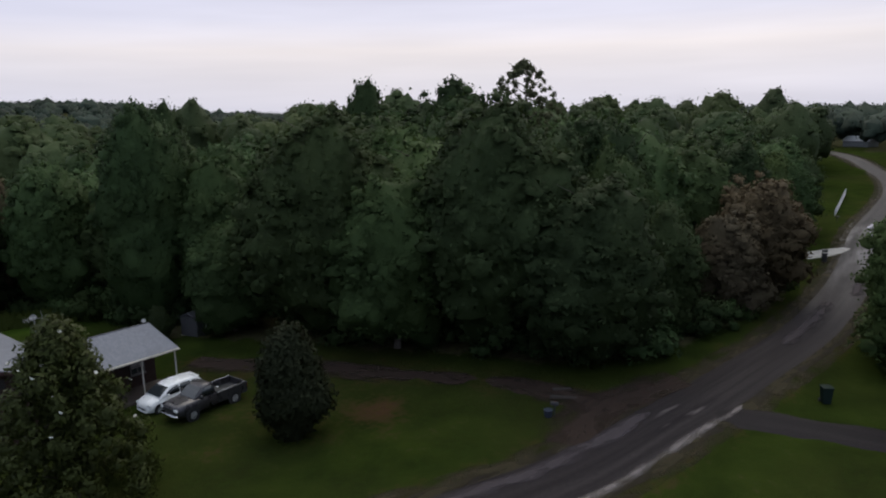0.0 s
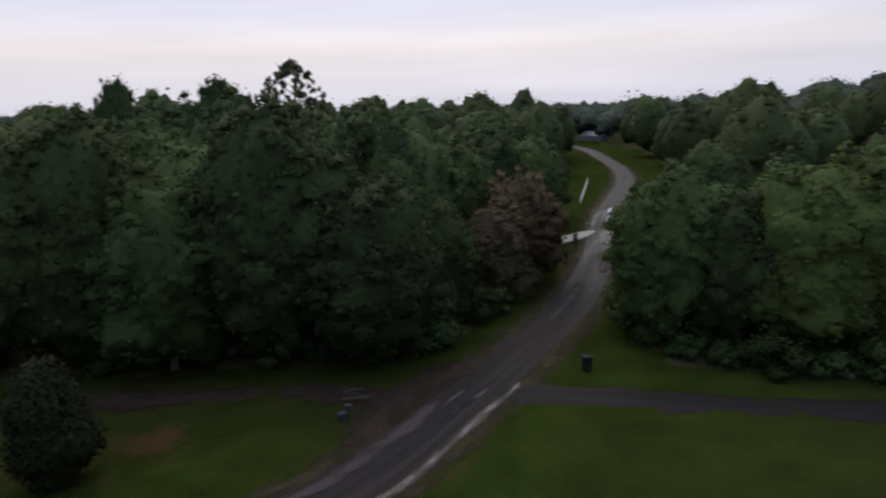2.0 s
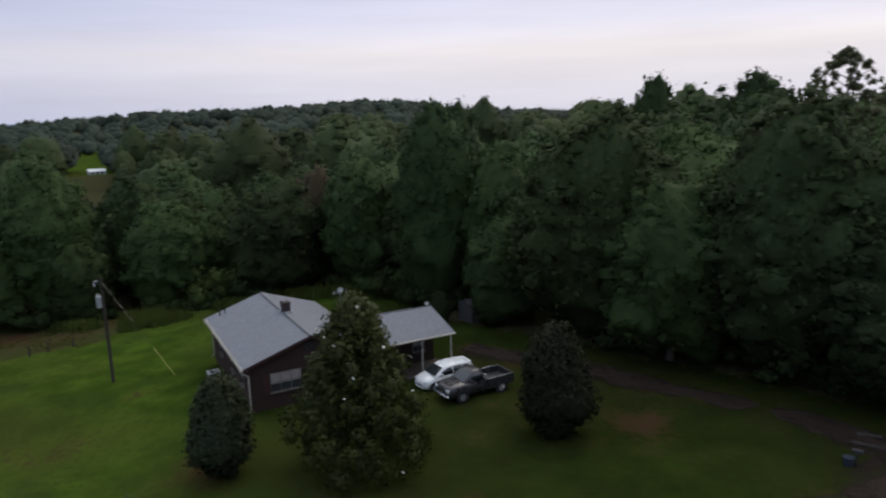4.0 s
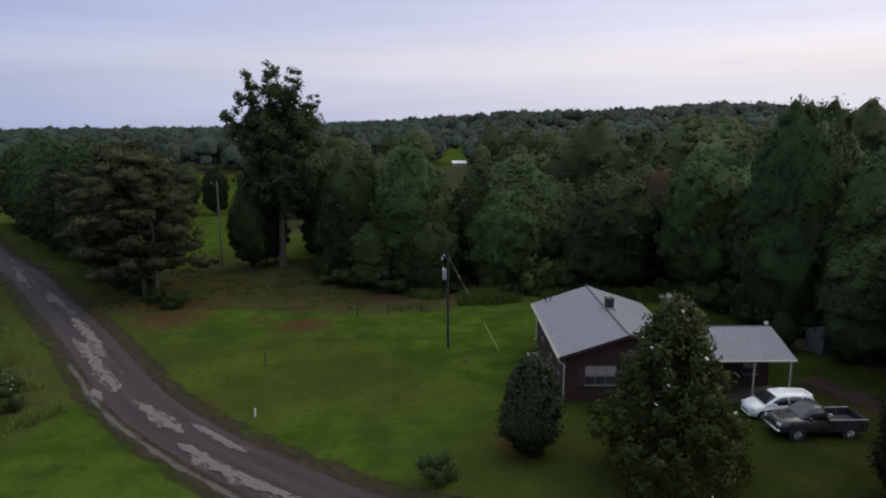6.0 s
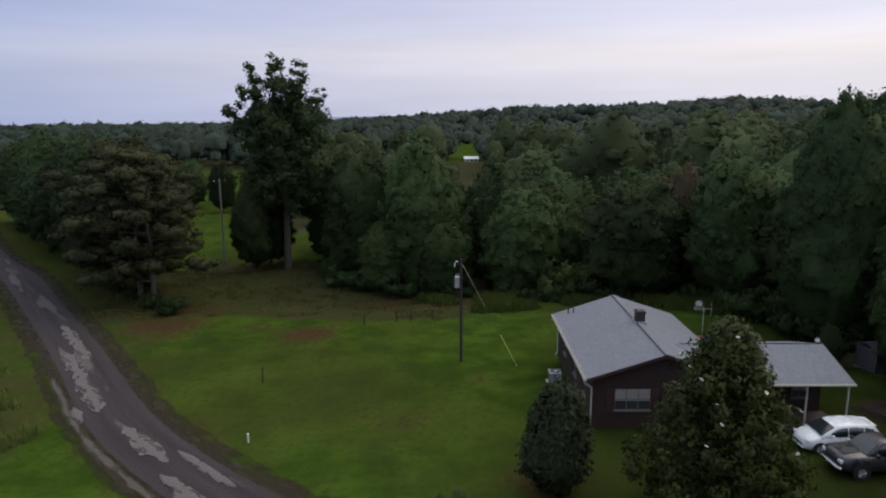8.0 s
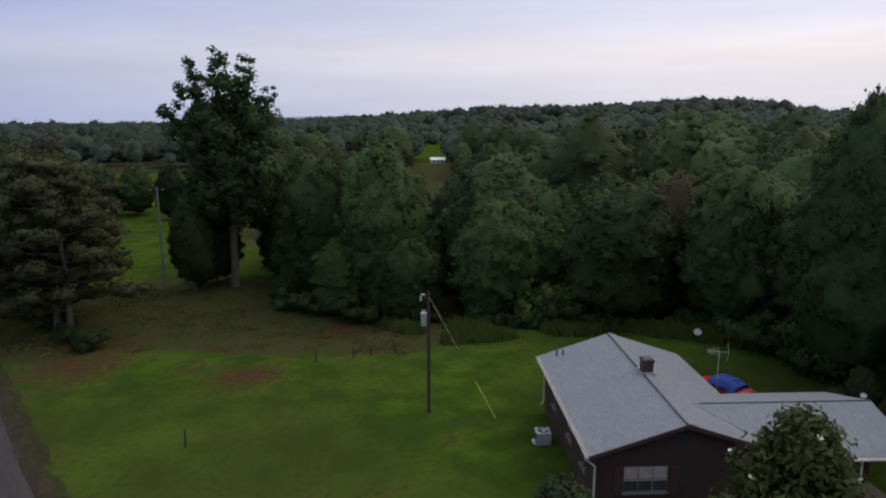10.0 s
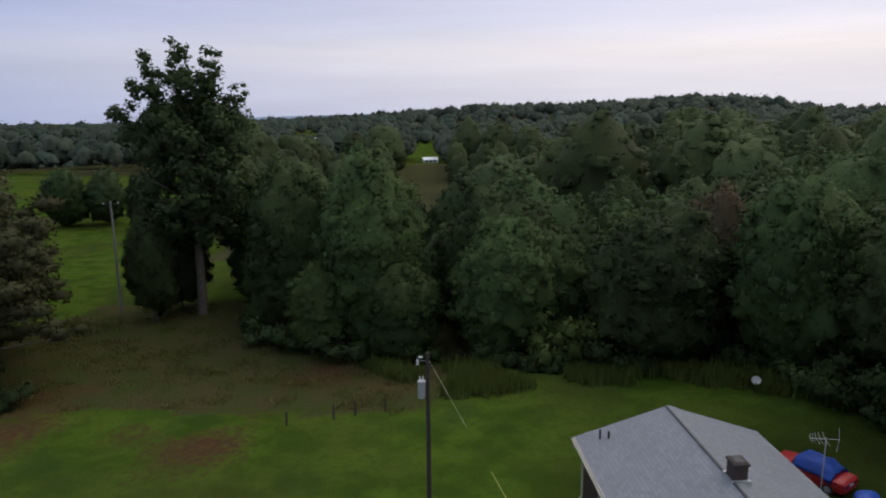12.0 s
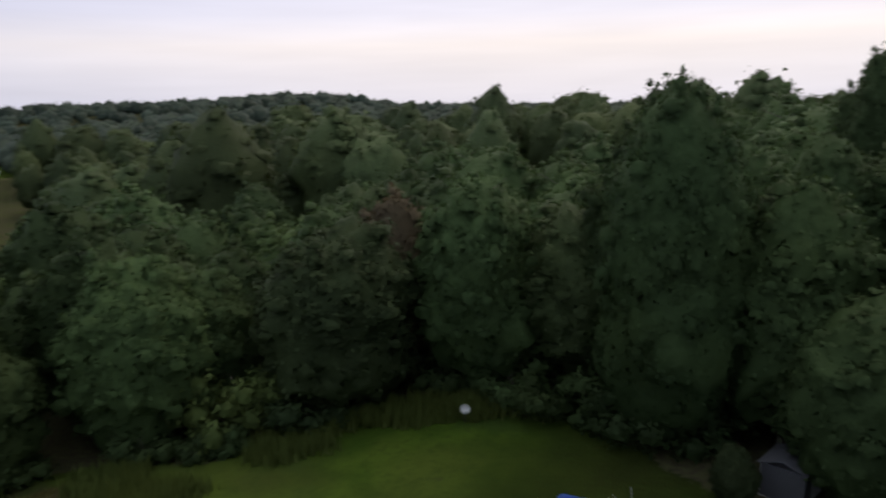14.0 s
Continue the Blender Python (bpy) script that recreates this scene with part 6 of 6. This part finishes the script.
def tarped_car():
    car = thing("sedan_car", 12.9, 14.4, gz(12.9, 14.4) + 0.02, -58, "red sedan half covered with a blue tarpaulin", "car")
    L = 2.15
    bm = B()
    st = [(-L, 0.66, 0.32, 0.62), (-L + 0.15, 0.80, 0.24, 0.76), (-1.0, 0.85, 0.2, 0.90), (0.9, 0.86, 0.2, 0.94), (L - 0.15, 0.80, 0.26, 0.92), (L, 0.70, 0.34, 0.84)]
    loft(bm, [(x, side(w, zb, zs)) for x, w, zb, zs in st])
    part("body", bm, CAR_RED, car)
    cabin(car, CAR_RED, (-0.95, 1.25), (-0.35, 0.75), 0.76, 0.56, 0.92, 1.36, pillars=(0.5,))
    wheels(car, (-1.3, 1.3), 0.77, 0.31)
    for s in (1, -1):
        block_part(car, "tail_lamp", (L - 0.06, s * 0.5 - 0.18, 0.62, L + 0.012, s * 0.5 + 0.18, 0.76), TAIL)
    car.scale = (0.9, 0.95, 0.97)
    block_part(car, "number_plate", (L + 0.0, -0.15, 0.62, L + 0.014, 0.15, 0.74), LAMP, 0.003)
    t = thing("tarpaulin", 12.9, 14.4, gz(12.9, 14.4) + 0.02, -58, "crumpled blue tarpaulin over the red sedan", "tarpaulin")
    t.scale = (0.9, 0.95, 0.98)
    bm = B()
    nx, ny = 26, 20
    grid = []
    for i in range(nx):
        x = -0.72 + 2.25 * i / (nx - 1)
        row = []
        for j in range(ny):
            y = -0.98 + 1.96 * j / (ny - 1)
            roof = 1.42 - 0.42 * max(0, abs(x - 0.2) - 0.62) - 0.06 * y * y
            roof = max(roof, 1.0) if abs(y) < 0.82 else roof
            z = roof if abs(y) < 0.62 else roof - (abs(y) - 0.62) * 1.25
            z += 0.035 * math.sin(7 * x + 3 * y) * math.sin(5 * y - 2 * x) + 0.02 * noise.noise((x * 5, y * 5, 2))
            row.append(bm.verts.new((x, y, max(z, 0.99 - 0.35 * max(0, abs(y) - 0.84) * 6))))
        grid.append(row)
    for i in range(nx - 1):
        for j in range(ny - 1):
            bm.faces.new((grid[i][j], grid[i + 1][j], grid[i + 1][j + 1], grid[i][j + 1]))
    bmesh.ops.solidify(bm, geom=bm.faces[:], thickness=0.012)
    part("sheet", bm, BLUE_TARP, t, smooth=True)
    t = thing("tarpaulin_heap", 14.4, 12.2, gz(14.4, 12.2), 20, "low heap under a blue tarpaulin on the grass", "tarpaulin")
    bm = B()
    bmesh.ops.create_icosphere(bm, subdivisions=3, radius=1, matrix=Matrix.Diagonal((0.75, 0.55, 0.45, 1)))
    for v in bm.verts:
        v.co *= 1 + 0.18 * noise.noise(v.co * 3)
        v.co.z = max(v.co.z, -0.03)
    part("sheet", bm, BLUE_TARP, t, smooth=True)


tarped_car()


# ---- things round the house ----
def air_conditioner():
    x, y = -0.55, 8.0
    t = thing("air_conditioner", x, y, gz(x, y), 0, "grey outdoor air conditioner on a pad beside the house", "appliance")
    block_part(t, "pad", (-0.55, -0.55, -0.3, 0.55, 0.55, 0.08), CONCRETE, 0.02)
    block_part(t, "casing", (-0.42, -0.42, 0.08, 0.42, 0.42, 0.86), STEEL, 0.03)
    for s in range(9):
        block_part(t, "louvre", (-0.435, -0.36, 0.17 + s * 0.07, -0.415, 0.36, 0.205 + s * 0.07), DARK, 0.003)
    bm = B()
    cyl(bm, (0, 0, 0.86), (0, 0, 0.885), 0.34, n=24)
    part("fan_opening", bm, DARK, t)
    for k in range(4):
        bm = B()
        m = Matrix.Rotation(k * math.pi / 2, 4, "Z") @ Matrix.Translation((0.16, 0, 0.895)) @ Matrix.Rotation(0.3, 4, "X")
        bmesh.ops.create_cube(bm, size=1, matrix=m @ Matrix.Diagonal((0.26, 0.12, 0.01, 1)))
        part("fan_blade", bm, STEEL, t)


air_conditioner()


def dish(x, y, z, mast, turn, label, size=1.0):
    t = thing("satellite_dish", x, y, z, turn, label, "satellite dish")
    t.scale = (size, size, size)
    bm = B()
    cyl(bm, (0, 0, -0.3), (0, 0, mast), 0.035)
    part("mast", bm, DARK, t)
    bm = B()
    rings = []
    for i in range(6):
        r = 0.38 * i / 5
        rings.append([bm.verts.new((math.cos(a) * r, -0.55 * r * r, math.sin(a) * r * 0.92)) for a in np.linspace(0, 2 * math.pi, 20, endpoint=False)] if i else [bm.verts.new((0, 0, 0))])
    for k in range(20):
        bm.faces.new((rings[0][0], rings[1][k], rings[1][(k + 1) % 20]))
    for i in range(1, 5):
        for k in range(20):
            bm.faces.new((rings[i][k], rings[i + 1][k], rings[i + 1][(k + 1) % 20], rings[i][(k + 1) % 20]))
    bmesh.ops.solidify(bm, geom=bm.faces[:], thickness=0.015)
    bmesh.ops.transform(bm, matrix=Matrix.Translation((0, -0.06, mast + 0.05)) @ Matrix.Rotation(radians(-28), 4, "X"), verts=bm.verts)
    part("reflector", bm, WHITE, t, smooth=True)
    bm = B()
    cyl(bm, (0, -0.1, mast - 0.25), (0, -0.55, mast + 0.0), 0.014, n=6)
    part("arm", bm, STEEL, t)
    block_part(t, "receiver", (-0.04, -0.62, mast - 0.03, 0.04, -0.5, mast + 0.06), DARK, 0.01)


dish(16.0, 26.2, gz(16.0, 26.2), 1.0, -27, "white satellite dish on a dark post on the back lawn", 0.85)
dish(14.95, 3.6, WTOP - 0.1, 0.45, -27, "small white satellite dish on the porch roof", 0.42)


DULL_STEEL = plain("dull_aluminium", (0.30, 0.30, 0.29), 0.6, 0.1)


def antenna():
    x, y = 9.95, 9.2
    t = thing("tv_antenna", x, y, gz(x, y), -12, "tall galvanised television antenna mast behind the house", "antenna")
    h = 4.62 - gz(x, y)
    bm = B()
    cyl(bm, (0, 0, -0.3), (0, 0, h), 0.028, n=8)
    part("mast", bm, DULL_STEEL, t)
    bm = B()
    cyl(bm, (-0.62, 0, h - 0.05), (0.55, 0, h - 0.05), 0.014, n=6)
    part("boom", bm, DULL_STEEL, t)
    for k, (px, l) in enumerate(((-0.60, 0.20), (-0.48, 0.26), (-0.35, 0.32), (-0.20, 0.38), (0.0, 0.44))):
        bm = B()
        cyl(bm, (px, -l, h - 0.05 - 0.10), (px - 0.06, 0, h - 0.05), 0.010, n=5)
        cyl(bm, (px, l, h - 0.05 + 0.10), (px - 0.06, 0, h - 0.05), 0.010, n=5)
        part("element", bm, DULL_STEEL, t)
    for dz in (-0.55, 0.55):
        bm = B()
        cyl(bm, (0.52, 0, h - 0.05), (0.46, 0, h - 0.05 + dz), 0.012, n=5)
        part("reflector_rod", bm, DULL_STEEL, t)


antenna()


def shed():
    x, y = 22.9, 9.6
    t = thing("garden_shed", x, y, gz(x, y), 8, "small pale metal garden shed at the edge of the wood", "shed")
    t.scale = (0.82, 0.82, 0.9)
    block_part(t, "base", (-1.4, -1.3, -0.3, 1.4, 1.3, 0.06), CONCRETE, 0.02)
    metal = plain("pale_shed_metal", (0.52, 0.53, 0.54), 0.5, 0.0, 1.5, 0.2)
    for k in range(8):
        block_part(t, "wall_panel", (-0.15 + 0.19 * k, -1.24 - 0.012 * (k % 2), 0.06, 0.035 + 0.19 * k, -1.20, 2.0), metal, 0.006)
    for k in range(11):
        # west panels get a dark colour in place of the shade on that side
        block_part(t, "wall_panel", (-1.36, -1.2 + 0.22 * k, 0.06, -1.32 + 0.012 * (k % 2), -0.99 + 0.22 * k, 1.95), RIDGE, 0.006, "west wall panel with shade put into its dark colour")
        block_part(t, "wall_panel", (1.33 - 0.012 * (k % 2), -1.2 + 0.22 * k, 0.06, 1.37, -0.99 + 0.22 * k, 1.95), metal, 0.006)
    block_part(t, "back_wall", (-1.32, 1.2, 0.06, 1.32, 1.24, 1.95), metal, 0.006)
    block_part(t, "door_post", (-0.26, -1.25, 0.06, -0.17, -1.19, 2.0), WHITE, 0.006, "white door post")
    # flat dark leaf stands in for the shade within the open doorway
    block_part(t, "door", (-1.28, -1.23, 0.08, -0.28, -1.20, 1.9), RIDGE, 0.006, "dark leaf standing for the shade inside the doorway")
    for s in (1, -1):
        bm = B()
        roof_slab(bm, [(-1.5, s * 1.30, 1.95), (1.5, s * 1.30, 1.95), (1.5, 0, 2.35), (-1.5, 0, 2.35)] if s < 0 else [(1.5, 1.42, 1.92), (-1.5, 1.42, 1.92), (-1.5, 0, 2.35), (1.5, 0, 2.35)], 0.04)
        part("roof_half", bm, RIDGE, t, "dark shed roof")


shed()


# ---- poles ----
def utility_pole():
    x, y = -7.0, 14.0
    g = gz(x, y)
    t = thing("utility_pole", x, y, g, 0, "wooden utility pole with a grey transformer and guy wire", "utility pole")
    h = 7.17 - g
    bm = B()
    cyl(bm, (0, 0, -0.8), (0.0, 0, h), 0.13, 0.09, 12)
    part("pole", bm, POLE_WOOD, t, smooth=False)
    bm = B()
    cyl(bm, (-0.30, -0.05, h - 2.25), (-0.30, -0.05, h - 1.45), 0.19, n=18)
    cyl(bm, (-0.30, -0.05, h - 1.45), (-0.30, -0.05, h - 1.40), 0.205, n=18)
    tr = part("transformer", bm, STEEL, t, "pale grey transformer can")
    for dx in (-0.38, -0.24):
        bm = B()
        cyl(bm, (dx, -0.05, h - 1.4), (dx, -0.05, h - 1.16), 0.035, 0.02, 8)
        part("bushing", bm, WHITE, tr)
    bm = B()
    box(bm, -0.16, -0.09, h - 2.05, -0.06, -0.01, h - 1.6, 0.01)
    part("bracket", bm, DARK, t)
    bm = B()
    box(bm, -0.42, -0.05, h - 0.45, 0.0, 0.03, h - 0.38, 0.01)
    part("cutout_arm", bm, DARK, t)
    for k, (dx, dz) in enumerate(((-0.42, -0.5), (-0.36, -0.12))):
        bm = B()
        for j in range(4):
            cyl(bm, (dx - 0.06 + 0.05 * j * k, 0, h + dz - 0.10 + 0.07 * j * (1 - k)), (dx - 0.06 + 0.05 * (j + 0.6) * k, 0, h + dz - 0.10 + 0.07 * (j + 0.6) * (1 - k) + 0.02), 0.05, n=10)
        part("insulator", bm, WHITE, t)
    gx, gy = -2.75, 12.5
    a, b = Vector((0.05, 0, h - 0.35)), Vector((gx - x, gy - y, gz(gx, gy) - g))
    bm = B()
    cyl(bm, a, b, 0.008, n=6)
    part("guy_wire", bm, DARK, t)
    bm = B()
    cyl(bm, b.lerp(a, 0.30), b, 0.022, n=8)
    part("guy_guard", bm, plain("yellow_guard", (0.55, 0.52, 0.16), 0.6), t, "yellow plastic guy guard")
    bm = B()
    cyl(bm, a, a.lerp(b, 0.42), 0.010, n=6)
    part("guy_strain_rod", bm, plain("pale_rod", (0.50, 0.48, 0.34), 0.6), t)


utility_pole()


def line_pole():
    x, y = -40.5, 59.0
    g = gz(x, y)
    t = thing("utility_pole", x, y, g, 25, "slim weathered utility pole with a short crossarm by the pasture", "utility pole")
    h = 9.3 - g
    bm = B()
    cyl(bm, (0, 0, -0.8), (0, 0, h), 0.17, 0.11, 12)
    part("pole", bm, plain("grey_pole_wood", (0.26, 0.24, 0.21), 0.9), t)
    bm = B()
    box(bm, -0.85, -0.06, h - 0.45, 0.85, 0.06, h - 0.33, 0.01)
    part("crossarm", bm, POLE_WOOD, t)
    for dx in (-0.75, 0.75):
        bm = B()
        cyl(bm, (dx, 0, h - 0.33), (dx, 0, h - 0.15), 0.05, 0.03, 8)
        part("insulator", bm, WHITE, t)


line_pole()


def stake(name, x, y, h, r, mat, label, lean=0.0):
    t = thing(name, x, y, gz(x, y), 0, label, "post")
    bm = B()
    cyl(bm, (0, 0, -0.3), (lean, 0, h), r, r * 0.85, 8)
    part("shaft", bm, mat, t)
    bm = B()
    cyl(bm, (lean, 0, h), (lean, 0, h + r), r * 0.9, r * 0.2, 8)
    part("cap", bm, mat, t)


stake("marker_post", -20.1, 1.1, 0.55, 0.07, WHITE, "short white marker post on the lawn")
for x, y, h in ((-21.7, 10.3, 1.1), (-13.0, 25.3, 1.0), (-11.6, 25.8, 1.0), (-9.6, 26.2, 0.9), (-16, 24.8, 0.9)):
    stake("fence_post", x, y, h, 0.07, POLE_WOOD, "dark weathered fence post in the grass", 0.03)
stake("dead_trunk", 22.4, 29.5, 6.5, 0.14, plain("grey_dead_wood", (0.20, 0.18, 0.16), 0.9), "bare grey dead trunk at the edge of the wood", 0.5)


def mailbox(x, y, turn, label, body):
    t = thing("mailbox", x, y, gz(x, y), turn, label, "mailbox")
    t.scale = (0.8, 0.8, 0.75)
    block_part(t, "post", (-0.05, -0.05, -0.3, 0.05, 0.05, 0.95), DARK, 0.008)
    bm = B()
    prism(bm, [(-0.13, 0.95), (0.13, 0.95), (0.13, 1.12), (0.09, 1.21), (0, 1.245), (-0.09, 1.21), (-0.13, 1.12)], -0.28, 0.28)
    part("box", bm, body, t)
    block_part(t, "door", (-0.12, -0.30, 0.96, 0.12, -0.282, 1.18), DARK, 0.005)
    block_part(t, "flag", (0.135, -0.1, 1.08, 0.145, 0.06, 1.2), TAIL, 0.002)


mailbox(25.15, -23.8, 20, "dark mailbox on a post with blue tub below", DARK)
t = thing("tub", 24.95, -23.5, gz(24.95, -23.5), 0, "faded blue plastic tub beside the mailbox", "tub")
bm = B()
cyl(bm, (0, 0, -0.02), (0, 0, 0.42), 0.22, 0.27, 16)
part("shell", bm, plain("faded_blue_plastic", (0.02, 0.028, 0.045), 0.7), t)
bm = B()
cyl(bm, (0, 0, 0.40), (0, 0, 0.44), 0.285, n=16)
part("rim", bm, plain("dark_blue_plastic", (0.03, 0.04, 0.06), 0.6), t)
mailbox(106, -26.6, -10, "black mailbox beside the far lawn", DARK)


def wheeled_bin(x, y, turn, mat, label):
    t = thing("wheeled_bin", x, y, gz(x, y), turn, label, "bin")
    bm = B()
    loft(bm, [(-0.27, [(0.20, 0.05), (0.28, 0.95), (0.1, 0.96)]), (0.27, [(0.20, 0.05), (0.30, 0.98), (0.1, 0.99)])])
    part("body", bm, mat, t)
    block_part(t, "lid", (-0.33, -0.33, 0.97, 0.36, 0.33, 1.05), mat, 0.03)
    block_part(t, "handle", (0.33, -0.25, 0.90, 0.40, 0.25, 0.94), mat, 0.01)
    for s in (1, -1):
        bm = B()
        cyl(bm, (0.25, s * 0.24, 0.12), (0.25, s * 0.30, 0.12), 0.12, n=14)
        part("wheel", bm, TYRE, t)


GREEN_BIN = plain("dark_green_plastic", (0.005, 0.014, 0.010), 0.8, spec=0.15)
wheeled_bin(35.5, -36.4, 30, GREEN_BIN, "dark green wheeled rubbish bin on the grass verge")
wheeled_bin(77.0, -29.6, 10, DARK, "black wheeled rubbish bin beside the concrete drive")
wheeled_bin(79.0, -29.3, 10, DARK, "black wheeled rubbish bin beside the concrete drive")


def log_pile():
    for k, (x, y, l, a) in enumerate(((27.6, -23.1, 1.7, -62), (28.7, -22.4, 1.2, -50))):
        t = thing("log", x, y, gz(x, y) + 0.08, a, "dark fallen log lying by the clay track", "log")
        bm = B()
        cyl(bm, (-l / 2, 0, 0), (l / 2, 0, 0), 0.13, 0.10, 10)
        part("stem", bm, POLE_WOOD, t)


log_pile()


# pale gravel washed along the edges of the road, and water standing on it
def road_streak(name, i0, i1, off, width, mat, label, lift, seed, category="gravel"):
    """A narrow uneven strip beside the road's middle line, off metres to its right, between two of its points."""
    pts = smooth_line(ROAD_LINE, 1.0)
    d0 = np.argmin(np.linalg.norm(pts - np.array(i0), axis=1))
    d1 = np.argmin(np.linalg.norm(pts - np.array(i1), axis=1))
    seg = pts[min(d0, d1):max(d0, d1) + 1]
    tang = np.gradient(seg, axis=0)
    tang /= np.linalg.norm(tang, axis=1)[:, None]
    line = [tuple(p + np.array([t_[1], -t_[0]]) * (off + 0.25 * noise.noise((k * 0.31, seed, 0)))) for k, (p, t_) in enumerate(zip(seg, tang))]
    return ribbon(name, line[::2] if len(line) > 6 else line, width, lift, mat, label, category, 0.6, width * 0.35, seed=seed, taper=2.0)


road_streak("gravel_edge", (13, -24.7), (34, -30.8), 2.05, 1.0, GRAVEL, "pale washed gravel along the road edge", 0.055, 31)
road_streak("gravel_verge", (-36, 13), (-8, -12.9), 2.45, 0.8, GRAVEL_THIN, "thin pale gravel along the road edge", 0.05, 32)
for i, (p, q, off, w, mat) in enumerate((((-45, 24.6), (-37, 14.2), -0.35, 1.5, PATCH), ((-39, 16.8), (-30.3, 5.5), 0.75, 2.3, PATCH), ((-31.6, 7.1), (-29.6, 4.7), 2.0, 0.7, PATCH),
                                         ((-28.4, 3.2), (-22.4, -2.2), 0.1, 1.9, PATCH), ((-24.5, -0.5), (-18.5, -5.5), -0.95, 0.7, PATCH), ((-22.6, -2.0), (-12, -10.2), 1.05, 1.2, PATCH),
                                         # first strip here is a worn lane; the two farther east paint wet sheen
                                         ((10, -23.2), (29, -29.8), -1.1, 1.5, SHEEN), ((45, -32.4), (60, -33.3), -0.4, 1.6, SHEEN), ((62, -33.4), (74, -33), 0.9, 1.0, SHEEN))):
    road_streak("worn_patch", p, q, off, w, mat, "pale worn layer or painted wet sheen on the old asphalt", 0.112 + 0.003 * i, 40 + i, "road patch")
WATER = plain("standing_water", (0.05, 0.045, 0.042), 0.03, 0, 1, 0.1, 0.6, 0.0)
road_streak("puddle", (90, -31.9), (99, -31.2), 0.5, 1.1, WATER, "rain water standing on the worn road", 0.115, 33, "puddle")
road_streak("puddle_far", (100.5, -31.2), (107, -31.1), 0.1, 1.0, WATER, "rain water standing on the worn road", 0.115, 34, "puddle")


# ---- far buildings ----
def far_building(name, x, y, turn, w, d, h, rise, wall, roof, label):
    t = thing(name, x, y, gz(x, y) - 0.2, turn, label, "building")
    block_part(t, "walls", (-w / 2, -d / 2, -0.5, w / 2, d / 2, h), wall, 0.03)
    for s in (1, -1):
        bm = B()
        c = [(-w / 2 - 0.4, s * (d / 2 + 0.4), h - 0.1), (w / 2 + 0.4, s * (d / 2 + 0.4), h - 0.1), (w / 2 + 0.4, 0, h + rise), (-w / 2 - 0.4, 0, h + rise)]
        roof_slab(bm, c if s < 0 else c[::-1], 0.1)
        part("roof_half", bm, roof, t)
    for k in (-1, 0, 1):
        block_part(t, "opening", (k * w / 3.5 - w / 12, -d / 2 - 0.03, h * 0.25, k * w / 3.5 + w / 12, -d / 2 + 0.02, h * 0.75), DARK, 0.01)
    for s in (1, -1):
        bm = B()
        prism(bm, [(-d / 2, h), (d / 2, h), (0, h + rise - 0.1)], s * w / 2 - 0.1, s * w / 2 + 0.1, "x")
        part("gable", bm, wall, t)


PALE_METAL = plain("pale_metal_roof", (0.70, 0.71, 0.72), 0.4, 0, 0.5, 0.1)
far_building("barn", 6.0, 418, 5, 9, 8, 2.3, 1.3, PALE_METAL, PALE_METAL, "long barn with a pale metal roof in the valley")
far_building("far_house", -118, 760, 10, 16, 9, 3.5, 2.5, WHITE, PALE_METAL, "distant white farmhouse with a pale roof")
far_building("far_house", 282, -8, 70, 9, 7, 2.4, 1.6, plain("grey_siding", (0.25, 0.25, 0.26), 0.7), PALE_METAL, "distant house with a pale roof where the road bends")


# white board fence down the far lawn
def board_fence():
    a, b = Vector((112, -25.4)), Vector((138, -23.2))
    t = thing("board_fence", a.x, a.y, 0, 0, "white board fence along the far lawn", "fence")
    n = 9
    for k in range(n):
        p = a.lerp(b, k / (n - 1))
        g = gz(p.x, p.y)
        block_part(t, "post", (p.x - a.x - 0.06, p.y - a.y - 0.06, g - 0.2, p.x - a.x + 0.06, p.y - a.y + 0.06, g + 1.2), WHITE, 0.01)
        if k < n - 1:
            q = a.lerp(b, (k + 1) / (n - 1))
            g2 = gz(q.x, q.y)
            for z in (0.3, 0.7, 1.1):
                bm = B()
                slab(bm, [(p.x - a.x, p.y - a.y - 0.07, g + z - 0.12), (q.x - a.x, q.y - a.y - 0.07, g2 + z - 0.12), (q.x - a.x, q.y - a.y - 0.07, g2 + z + 0.12), (p.x - a.x, p.y - a.y - 0.07, g + z + 0.12)], (0, -0.03, 0))
                part("rail", bm, WHITE, t)


board_fence()
